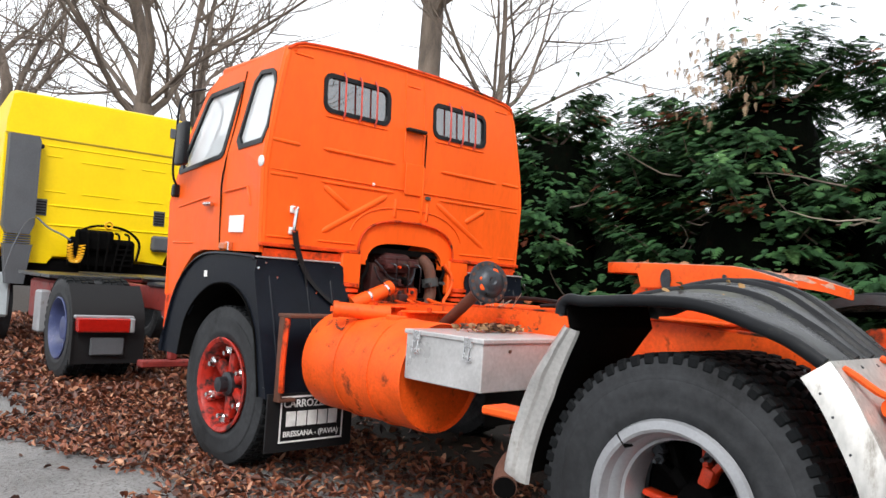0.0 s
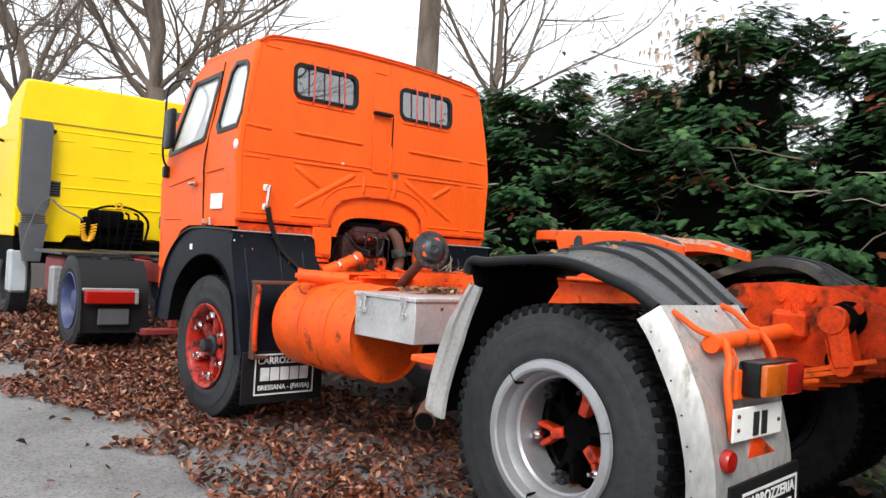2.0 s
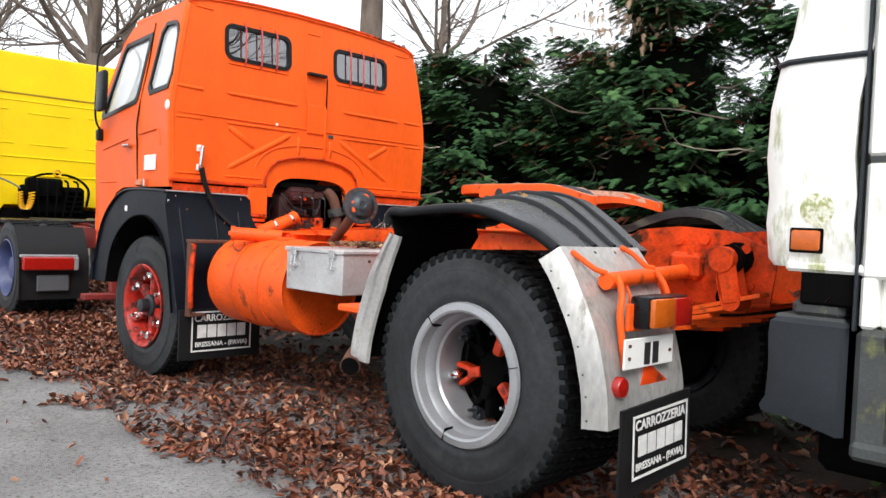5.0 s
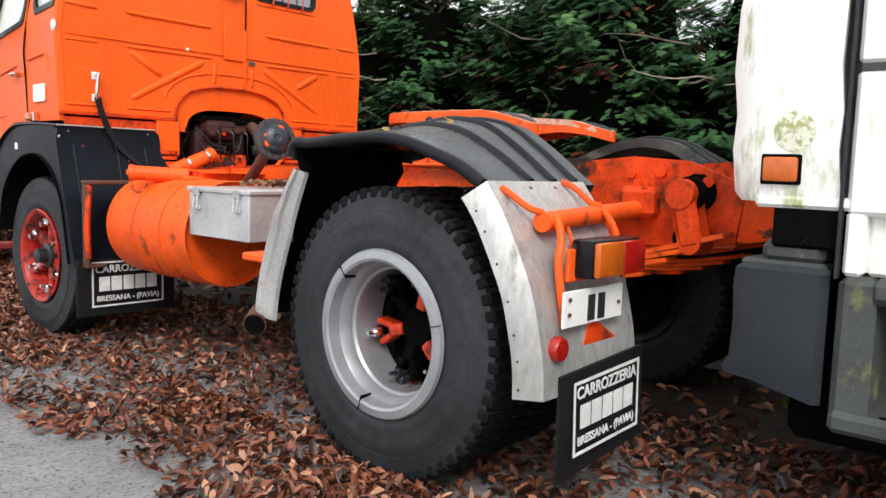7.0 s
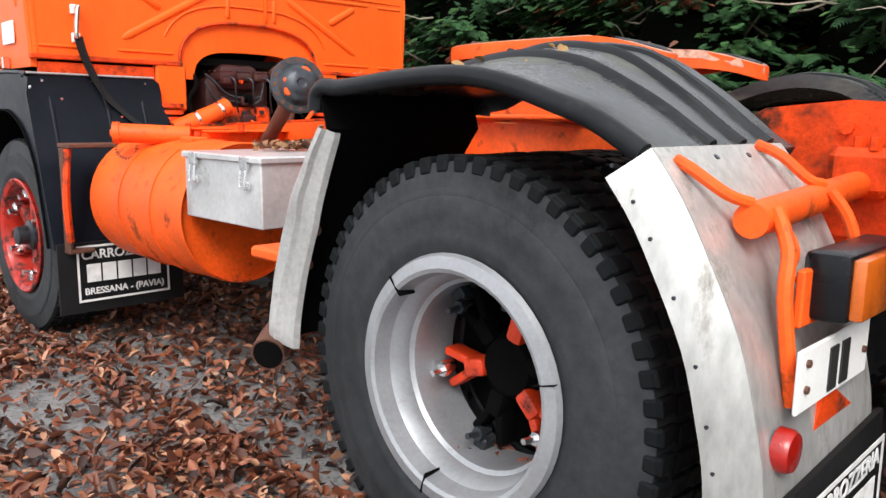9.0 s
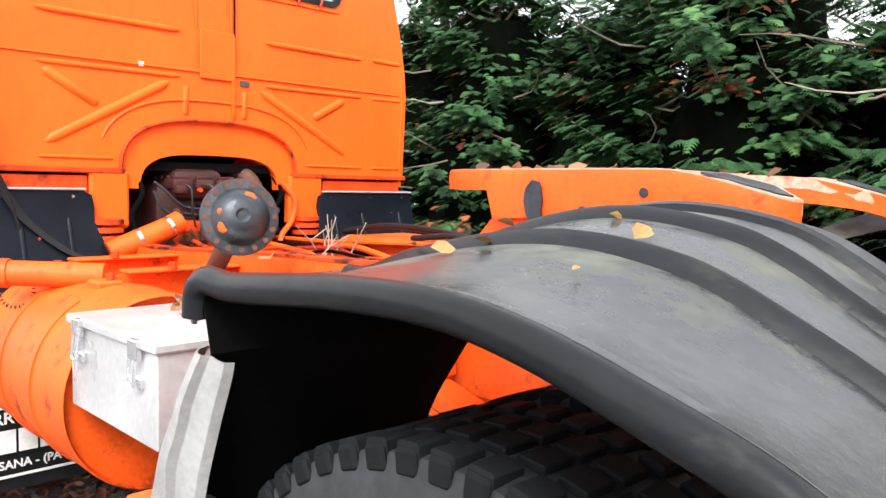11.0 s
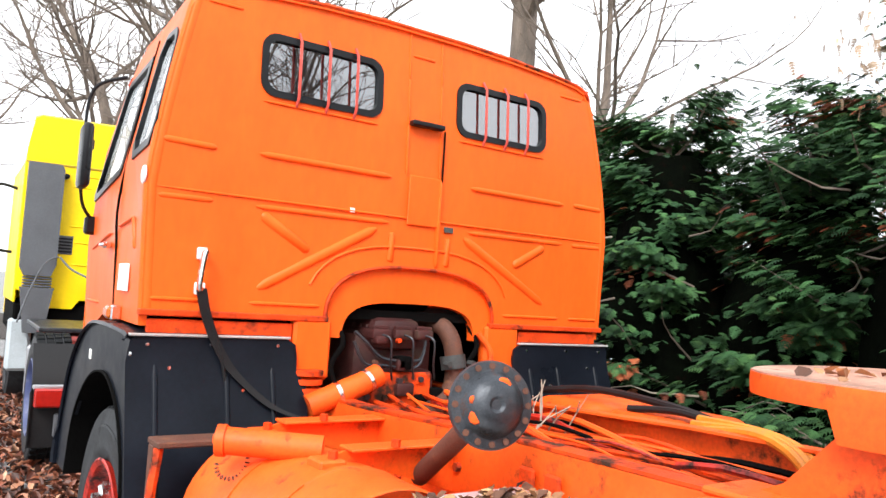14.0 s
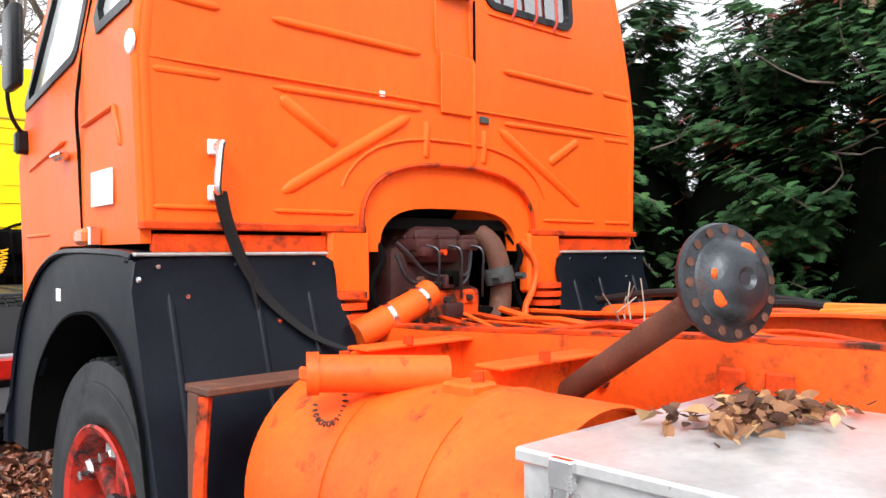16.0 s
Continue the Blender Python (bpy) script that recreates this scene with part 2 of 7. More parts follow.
def basis(d):
    d = Vector(d).normalized()
    a = Vector((0, 0, 1)) if abs(d.z) < 0.9 else Vector((1, 0, 0))
    u = d.cross(a).normalized()
    return u, d.cross(u).normalized()


def tube(bm, pts, r, n=10, caps=True, r_end=None):
    pts = [Vector(p) for p in pts]
    rings = []
    for i, p in enumerate(pts):
        d = (pts[min(i + 1, len(pts) - 1)] - pts[max(i - 1, 0)]).normalized()
        if i == 0:
            u, v = basis(d)
        else:
            u = (u - d * u.dot(d)).normalized()
            v = d.cross(u)
        rr = r if r_end is None else r + (r_end - r) * i / (len(pts) - 1)
        rings.append([bm.verts.new(p + (u * math.cos(a) + v * math.sin(a)) * rr) for a in (2 * math.pi * j / n for j in range(n))])
    for a, b in zip(rings, rings[1:]):
        for j in range(n):
            bm.faces.new((a[j], a[(j + 1) % n], b[(j + 1) % n], b[j]))
    if caps:
        bm.faces.new(rings[0][::-1])
        bm.faces.new(rings[-1])
    return bm


def lathe(bm, centre, axis, profile, n=32, a0=0.0, a1=2 * math.pi):
    """profile: (distance along the axis, radius)"""
    d = Vector(axis).normalized()
    u, v = basis(d)
    c = Vector(centre)
    full = abs(a1 - a0 - 2 * math.pi) < 1e-6
    steps = n if full else n + 1
    rows = []
    for j in range(steps):
        a = a0 + (a1 - a0) * j / n
        rows.append([bm.verts.new(c + d * s + (u * math.cos(a) + v * math.sin(a)) * r) for s, r in profile])
    for j in range(n):
        A, C = rows[j], rows[(j + 1) % steps]
        for i in range(len(profile) - 1):
            bm.faces.new((A[i], A[i + 1], C[i + 1], C[i]))
    return bm


def smooth_path(pts, per=6):
    pts = [Vector(p) for p in pts]
    out = []
    for i in range(len(pts) - 1):
        p0, p1, p2, p3 = pts[max(i - 1, 0)], pts[i], pts[i + 1], pts[min(i + 2, len(pts) - 1)]
        for j in range(per):
            t = j / per
            out.append(0.5 * ((2 * p1) + (p2 - p0) * t + (2 * p0 - 5 * p1 + 4 * p2 - p3) * t * t + (3 * p1 - p0 - 3 * p2 + p3) * t ** 3))
    out.append(pts[-1])
    return out


def sheet(bm, path, cross, thick):
    """A bent sheet: the path in y and z, the cross-section in x and height above the path."""
    path = [Vector(p) for p in path]
    rows = []
    for i, p in enumerate(path):
        d = (path[min(i + 1, len(path) - 1)] - path[max(i - 1, 0)]).normalized()
        nrm = Vector((-d.y, d.x))
        if nrm.y < 0 and abs(nrm.y) > 0.2:
            nrm = -nrm
        rows.append([bm.verts.new((x, p.x + nrm.x * h, p.y + nrm.y * h)) for x, h in cross])
    fs = []
    for a, b in zip(rows, rows[1:]):
        for j in range(len(cross) - 1):
            fs.append(bm.faces.new((a[j], a[j + 1], b[j + 1], b[j])))
    bmesh.ops.recalc_face_normals(bm, faces=fs)
    thicken(bm, fs, thick)
    return bm


def rounded(x0, z0, x1, z1, r, n=5):
    out = []
    for cx, cz, a in ((x1 - r, z1 - r, 0), (x0 + r, z1 - r, 90), (x0 + r, z0 + r, 180), (x1 - r, z0 + r, 270)):
        for i in range(n + 1):
            b = radians(a + 90 * i / n)
            out.append((cx + r * math.cos(b), cz + r * math.sin(b)))
    return out


def plate(bm, outer, holes, to3d, thick):
    """A flat plate with holes, laid into space by to3d(u, v), thickened along thick."""
    edges = []
    for loop in (outer, *holes):
        vs = [bm.verts.new((u, v, 0)) for u, v in loop]
        edges += [bm.edges.new((a, b)) for a, b in zip(vs, vs[1:] + vs[:1])]
    fs = [f for f in bmesh.ops.triangle_fill(bm, edges=edges, use_beauty=True)["geom"] if isinstance(f, bmesh.types.BMFace)]
    vs = {v for f in fs for v in f.verts}
    for v in vs:
        v.co = Vector(to3d(v.co.x, v.co.y))
    ex = bmesh.ops.extrude_face_region(bm, geom=fs)["geom"]
    for v in ex:
        if isinstance(v, bmesh.types.BMVert):
            v.co += Vector(thick)
    return bm


def rib(bm, a, b, w, h, out):
    """A pressed rib: a flattened rounded bead from a to b, standing h proud along out."""
    a, b, out = Vector(a), Vector(b), Vector(out).normalized()
    d = (b - a).normalized()
    s = d.cross(out).normalized()
    rings = []
    for t, k in ((0, 0.0), (0.02, 0.55), (0.06, 1.0), (0.94, 1.0), (0.98, 0.55), (1, 0.0)):
        c = a + (b - a) * t
        rings.append([bm.verts.new(c + s * (w / 2) * q * max(k, 0.35) + out * (h * k * e)) for q, e in ((-1, -0.3), (-0.75, 0.5), (-0.35, 0.95), (0.35, 0.95), (0.75, 0.5), (1, -0.3))])
    for p, q in zip(rings, rings[1:]):
        for j in range(5):
            bm.faces.new((p[j], p[j + 1], q[j + 1], q[j]))
    return bm


def bolts(bm, places, axis, r, h, n=6):
    for p in places:
        p = Vector(p)
        tube(bm, [p, p + Vector(axis).normalized() * h], r, n)
    return bm


def each_bolt(name, material, parent, places, axis, r, h, n=6):
    for p in places:
        part(name, bolts(B(), [p], axis, r, h, n), material, parent)


def text_mesh(name, body, size, m, material, parent, label, bold=0.0):
    cu = bpy.data.curves.new(name, "FONT")
    cu.body, cu.size, cu.extrude, cu.offset, cu.align_x, cu.align_y = body, size, 0.001, bold, "CENTER", "CENTER"
    tmp = bpy.data.objects.new(name, cu)
    scene.collection.objects.link(tmp)
    me = bpy.data.meshes.new_from_object(tmp.evaluated_get(bpy.context.evaluated_depsgraph_get()))
    bpy.data.objects.remove(tmp)
    me.transform(m)
    me.materials.clear()
    me.materials.append(material)
    return tagged(under(new(name, me), parent), label)


# ---- setting ----
bm = B()
bmesh.ops.create_grid(bm, x_segments=60, y_segments=60, size=150)
for v in bm.verts:
    d = max(abs(v.co.x), abs(v.co.y))
    k = (d / 150) ** 2
    v.co.x, v.co.y = v.co.x * (0.12 + 0.88 * k) * 4, v.co.y * (0.12 + 0.88 * k) * 4
    v.co.z = 0.012 * noise.noise(Vector((v.co.x * 0.3, v.co.y * 0.3, 0))) if d < 40 else 0
tagged(mesh_ob("ground", bm, ASPHALT), "worn grey asphalt with a leaf-strewn verge", "ground", kind="structure")


bm = B()
rows = []
for k in range(60):
    y = -14 + k * 0.7
    e = -0.1 + 0.35 * noise.noise(Vector((y * 0.8, 2.0, 0))) + (0.25 if y > 3 else 0)
    rows.append([bm.verts.new((x, y, z)) for x, z in ((e, 0.013), (e + 0.25, 0.022), (2.5, 0.025), (5.0, 0.03), (12.0, 0.03))])
for a, b in zip(rows, rows[1:]):
    for j in range(4):
        bm.faces.new((a[j], a[j + 1], b[j + 1], b[j]))
tagged(mesh_ob("verge", bm, SOIL), "dark damp soil of the verge under the hedge", "ground", kind="structure")


# ---- orange tractor unit ----
RY, FY = -2.755, 0.355
truck = thing("tractor_truck", (0, -1.2, 0), "old orange tractor unit without trailer, parked on a leafy verge", "truck")


def half_width(z):
    if z < 1.83:
        return 1.16 + 0.018 * (z - 1.37) / 0.46
    return 1.178 - 0.135 * ((z - 1.83) / 0.80) ** 1.35


def rear_y(z):
    return 0.0 if z < 1.9 else 0.045 * ((z - 1.9) / 0.75) ** 1.5


def rear3(u, z):
    return (u, rear_y(z), z)


def arch(hw, z0, top, n=9, flat=0.5):
    out = []
    for i in range(n + 1):
        a = math.pi * i / n
        c = math.cos(a)
        out.append((hw * math.copysign(abs(c) ** flat, c), z0 + (top - z0) * math.sin(a) ** 0.75))
    return out


def build_cab():
    # rear wall with two windows and the engine arch cut out of its foot
    side = [(half_width(z) - 0.006, z) for z in (1.375, 1.5, 1.66, 1.83, 1.95, 2.1, 2.25, 2.4, 2.52)]
    crown = [(1.03, 2.575), (1.00, 2.605), (0.94, 2.627), (0.8, 2.643), (0.5, 2.663), (0.2, 2.672)]
    left = [(-x, z) for x, z in side] + [(-x, z) for x, z in crown]
    right = [(x, z) for x, z in reversed(side + crown)]
    foot = [(x, z) for x, z in arch(0.43, 1.375, 1.605, 14, 0.75)]
    outline = left + right + foot
    wins = [rounded(-0.765, 2.25, -0.235, 2.485, 0.055), rounded(0.185, 2.25, 0.715, 2.485, 0.055)]
    bm = B()
    plate(bm, outline, wins, rear3, (0, 0.035, 0))
    cab = part("rear_wall", bm, ORANGE, truck, "faded orange pressed-steel cab rear wall with X ribs")
    out = (0, -1, 0)
    def press(p, q, w, h, along):
        part("pressed_rib", rib(B(), p, q, w, h, along), ORANGE, cab)
    def P(u, z):
        return (u, rear_y(z) - 0.001, z)
    for x0, x1 in ((-1.13, -0.93), (-0.76, -0.16), (0.27, 0.86), (0.93, 1.13)):
        press(P(x0, 2.005), P(x1, 2.0), 0.024, 0.005, out)
        press(P(x0, 1.798), P(x1, 1.80), 0.02, 0.004, out)
        press(P(x0, 1.425), P(x1 if abs(x1) > 0.5 else x1 - 0.3, 1.425) if x1 < 0 else P(x1, 1.425), 0.016, 0.007, out) if not (x0 > 0.2 and x0 < 0.5) else press(P(0.5, 1.425), P(0.86, 1.425), 0.016, 0.007, out)
    press(P(-1.16, 1.828), P(1.16, 1.83), 0.010, 0.004, out)
    for a, b in (((-0.735, 1.77), (-0.525, 1.645)), ((-0.73, 1.482), (-0.22, 1.768)), ((0.245, 1.77), (0.75, 1.492)), ((0.55, 1.665), (0.74, 1.77))):
        press(P(*a), P(*b), 0.042, 0.009, out)
    # raised outline round the arch, and small pressings
    loop = arch(0.53, 1.375, 1.70, 20, 0.75)
    part("arch_bead", tube(B(), [P(*p) for p in loop[2:-2]], 0.006, 6), ORANGE, cab)
    for x in (-0.14, 0.155):
        press(P(x, 1.63), P(x, 1.76), 0.03, 0.008, out)
    for x0, x1 in ((-1.0, -0.86), (-0.07, 0.05), (0.83, 0.98)):
        press(P(x0, 2.56), P(x1, 2.56), 0.015, 0.006, out)
    for x0, x1 in ((-0.76, -0.24), (0.19, 0.72)):
        press(P(x0, 2.215), P(x1, 2.215), 0.012, 0.006, out)
    # arch flange, proud of the wall, with a smaller opening
    bm = B()
    ring_o, ring_i = arch(0.43, 1.375, 1.605, 24, 0.75), arch(0.345, 1.30, 1.455, 24, 0.55)
    pts = ring_o + [(-0.43, 1.30)] + [(x, z) for x, z in reversed(ring_i)] + [(0.43, 1.30)]
    plate(bm, pts, [], lambda u, z: (u, 0.012, z), (0, 0.05, 0))
    part("arch_panel", bm, ORANGE, cab)
    # Darker tube draws the shadow line along the flange of the arch.
    bm = B()
    tube(bm, [(x, -0.006, z) for x, z in arch(0.435, 1.372, 1.61, 24, 0.75)], 0.009, 6)
    part("arch_flange", bm, CHASSIS_OLD, cab, "folded flange over the arch, its dark edge drawn as shadow")
    for s in (-1, 1):
        bm = B()
        tube(bm, [(s * (half_width(z) - 0.027), rear_y(z) + 0.027, z) for z in (1.37, 1.5, 1.66, 1.83, 1.95, 2.1, 2.25, 2.4, 2.52, 2.57)] + [(s * 0.99, 0.06, 2.588)], 0.030, 16)
        part("corner_post", bm, ORANGE, cab)
    # lower skirt left and right of the arch
    for x0, x1 in ((-0.565, -0.40), (0.40, 0.60)):
        bm = B()
        box(bm, x0, x1, -0.012, 0.05, 1.13, 1.372, 0.012)
        part("lower_skirt", bm, ORANGE, truck)
    for x0, x1 in ((-1.13, -0.57), (0.61, 1.13)):
        bm = B()
        box(bm, x0, x1, 0.0, 0.03, 1.262, 1.351, 0.004)
        part("cab_sill", bm, CHASSIS_OLD, truck, "grimy orange sill under the cab")
    for x0, x1 in ((-1.165, -0.42), (0.42, 1.165)):
        bm = B()
        box(bm, x0, x1, -0.016, 0.02, 1.362, 1.386, 0.004)
        part("foot_flange", bm, CHASSIS_OLD, truck, "chipped lower seam of the cab")
    # door strip in the middle
    bm = B()
    box(bm, -0.072, 0.10, -0.008, 0.0, 1.80, 2.02, 0.004)
    strip = part("centre_strip", bm, ORANGE, cab)
    bm = B()
    rib(bm, (0.095, 0.0, 1.62), (0.095, 0.0, 2.02), 0.02, 0.016, out)
    part("strip_edge", bm, ORANGE, strip)
    for z0, z1 in ((2.02, 2.24), (2.24, 2.45), (2.45, 2.68)):
        for x in (-0.085, 0.09):
            bm = B()
            rib(bm, P(x, z0), P(x, z1), 0.012, 0.006, out)
            part("strip_edge", bm, ORANGE, strip)
    bm = B()
    box(bm, 0.098, 0.102, -0.012, 0.0, 1.86, 2.24, 0.001)
    part("seam_gap", bm, DARK, cab)
    bm = B()
    box(bm, -0.085, 0.088, -0.03, 0.01, 2.238, 2.262, 0.006)
    part("drip_strip", bm, BLACK, cab)
    bm = B()
    box(bm, -0.352, -0.33, -0.004, 0.0, 1.822, 1.842, 0.001)
    part("sticker", bm, WHITE_PAINT, cab)
    bm = B()
    box(bm, 0.13, 0.18, -0.006, 0.0, 1.785, 1.81, 0.002)
    part("moss_patch", bm, MOSSY, cab)
    # rear windows with bars
    for x0, x1, w in ((-0.765, -0.235, "rear_window"), (0.185, 0.715, "rear_window")):
        bm = B()
        plate(bm, rounded(x0 - 0.012, 2.238, x1 + 0.012, 2.497, 0.065), [rounded(x0 + 0.016, 2.266, x1 - 0.016, 2.469, 0.045)], lambda u, z: (u, rear_y(z) - 0.008, z), (0, 0.03, 0))
        win = part(w, bm, BLACK, truck, "barred cab rear window with a black rubber seal")
        bm = B()
        plate(bm, rounded(x0 + 0.01, 2.26, x1 - 0.01, 2.475, 0.05), [], lambda u, z: (u, rear_y(z) + 0.008, z), (0, 0.006, 0))
        part("pane", bm, REAR_GLASS, win).visible_shadow = False
        for i in range(3):
            x = x0 + (x1 - x0) * (0.27 + 0.245 * i)
            bm = B()
            tube(bm, [(x, rear_y(2.22) - 0.004, 2.215), (x, rear_y(2.3) - 0.03, 2.25), (x, rear_y(2.48) - 0.03, 2.48), (x, rear_y(2.52) - 0.004, 2.52)], 0.0065, 6)
            part("bar", bm, mat_bar, win, "thin pinkish-red window bar")
    # side walls
    for s in (-1, 1):
        def side3(y, z, s=s):
            return (s * half_width(z), y, z)
        zz = (1.325, 1.6, 1.83, 2.0, 2.2, 2.4, 2.56)
        outline = [(0.014 + rear_y(z), z) for z in zz] + [(0.06, 2.595), (0.98, 2.535), (1.12, 2.43), (1.28, 2.10), (1.47, 1.66), (1.475, 1.2), (1.42, 0.98), (1.25, 0.98), (1.2, 1.15), (1.0, 1.29), (0.85, 1.325)]
        holes = [[(y, z) for y, z in [(0.10, 2.42), (0.06, 2.36), (0.03, 2.08), (0.07, 1.995), (0.36, 1.975), (0.41, 2.03), (0.36, 2.40), (0.30, 2.46), (0.15, 2.45)]],
                 [(0.56, 2.42), (0.545, 2.38), (0.60, 1.96), (0.64, 1.935), (1.27, 1.87), (1.29, 1.90), (1.06, 2.36), (1.02, 2.40)]]
        bm = B()
        plate(bm, outline, holes, side3, (-s * 0.03, 0, 0))
        wall = part("side_wall", bm, ORANGE, truck, "orange cab side with door and quarter window")
        wall.data.polygons.foreach_set("use_smooth", [False] * len(wall.data.polygons))
        bm = B()
        tube(bm, smooth_path([side3(0.53, 2.50), side3(0.50, 2.2), side3(0.56, 1.82), side3(0.575, 1.6), side3(0.57, 1.375)], 4), 0.006, 6)
        part("door_gap", bm, DARK, wall)
        bm = B()
        for a, b in (((0.53, 1.70), (0.2, 1.72)), ((1.3, 1.62), (0.75, 1.68)), ((1.38, 1.37), (1.0, 1.37)), ((0.2, 1.72), (0.15, 1.6))):
            rib(bm, side3(*a), side3(*b), 0.016, 0.007, (s, 0, 0))
        part("side_pressing", bm, ORANGE, wall)
        for i, (h, nm) in enumerate(((holes[0], "quarter_window"), (holes[1], "door_window"))):
            cy, cz = sum(p[0] for p in h) / len(h), sum(p[1] for p in h) / len(h)
            big = [(cy + (y - cy) * 1.07, cz + (z - cz) * 1.06) for y, z in h]
            small = [(cy + (y - cy) * 0.92, cz + (z - cz) * 0.93) for y, z in h]
            bm = B()
            plate(bm, big, [small], lambda y, z, s=s: (s * (half_width(z) + 0.007), y, z), (-s * 0.03, 0, 0))
            win = part(nm, bm, BLACK, wall, "cab side window with a dark seal")
            bm = B()
            plate(bm, [(cy + (y - cy) * 0.98, cz + (z - cz) * 0.98) for y, z in h], [], lambda y, z, s=s: (s * (half_width(z) - 0.012), y, z), (-s * 0.005, 0, 0))
            part("pane", bm, GLASS, win).visible_shadow = False
    # roof, front and floor
    bm = B()
    rows = []
    xs = [-1.0, -0.94, -0.8, -0.5, -0.2, 0.2, 0.5, 0.8, 0.94, 1.0]
    zs = [2.605, 2.627, 2.643, 2.663, 2.672, 2.672, 2.663, 2.643, 2.627, 2.605]
    for y, dz, k in ((-0.02 + 0.05, 0.008, 1.0), (0.3, 0.012, 1.0), (0.8, -0.03, 1.0), (0.98, -0.07, 1.0), (1.12, -0.20, 1.02)):
        rows.append([bm.verts.new((x * k, y, z + dz)) for x, z in zip(xs, zs)])
    fs = []
    for a, b in zip(rows, rows[1:]):
        for j in range(len(xs) - 1):
            fs.append(bm.faces.new((a[j], a[j + 1], b[j + 1], b[j])))
    thicken(bm, fs, 0.02)
    roof = part("roof", bm, ORANGE, truck)
    bm = B()
    for s in (-1, 1):
        tube(bm, [(s * 1.0, 0.03, 2.609), (s * 1.035, 0.04, 2.575), (s * 1.04, 0.5, 2.565), (s * 1.045, 0.98, 2.53), (s * 1.08, 1.13, 2.42)], 0.014, 6)
    tube(bm, [(x, 0.035, z + 0.006) for x, z in zip(xs, zs)], 0.011, 6)
    part("rain_gutter", bm, CHASSIS_OLD, roof, "dirty roof gutter")
    for s in (-1, 1):
        bm = B()
        box(bm, min(s * 0.97, s * 1.05), max(s * 0.97, s * 1.05), 0.05, 0.98, 2.52, 2.597, 0.02)
        part("roof_edge", bm, ORANGE, roof)
    bm = B()
    plate(bm, [(-1.1, 1.66), (1.1, 1.66), (1.0, 2.45), (-1.0, 2.45)], [rounded(-1.0, 1.75, 1.0, 2.38, 0.08)], lambda x, z: (x, 1.47 - (z - 1.66) * 0.44, z), (0, -0.03, 0))
    front = part("windscreen_frame", bm, ORANGE, truck)
    bm = B()
    plate(bm, rounded(-1.01, 1.74, 1.01, 2.39, 0.08), [], lambda x, z: (x, 1.46 - (z - 1.66) * 0.44, z), (0, -0.006, 0))
    part("windscreen", bm, GLASS, front).visible_shadow = False
    bm = B()
    box(bm, -1.16, 1.16, 1.43, 1.47, 0.98, 1.67, 0.015)
    part("front_panel", bm, ORANGE, truck)
    bm = B()
    box(bm, -1.12, 1.12, 0.04, 1.42, 1.38, 1.42)
    box(bm, -0.3, 0.3, 0.25, 1.1, 1.42, 1.7, 0.05)
    part("cab_floor", bm, DARK, truck, "dark cab floor and engine tunnel")


mat_bar = mat("red_bar_paint", (0.55, 0.07, 0.05), 0.5, var=0.2, scale=30)
build_cab()


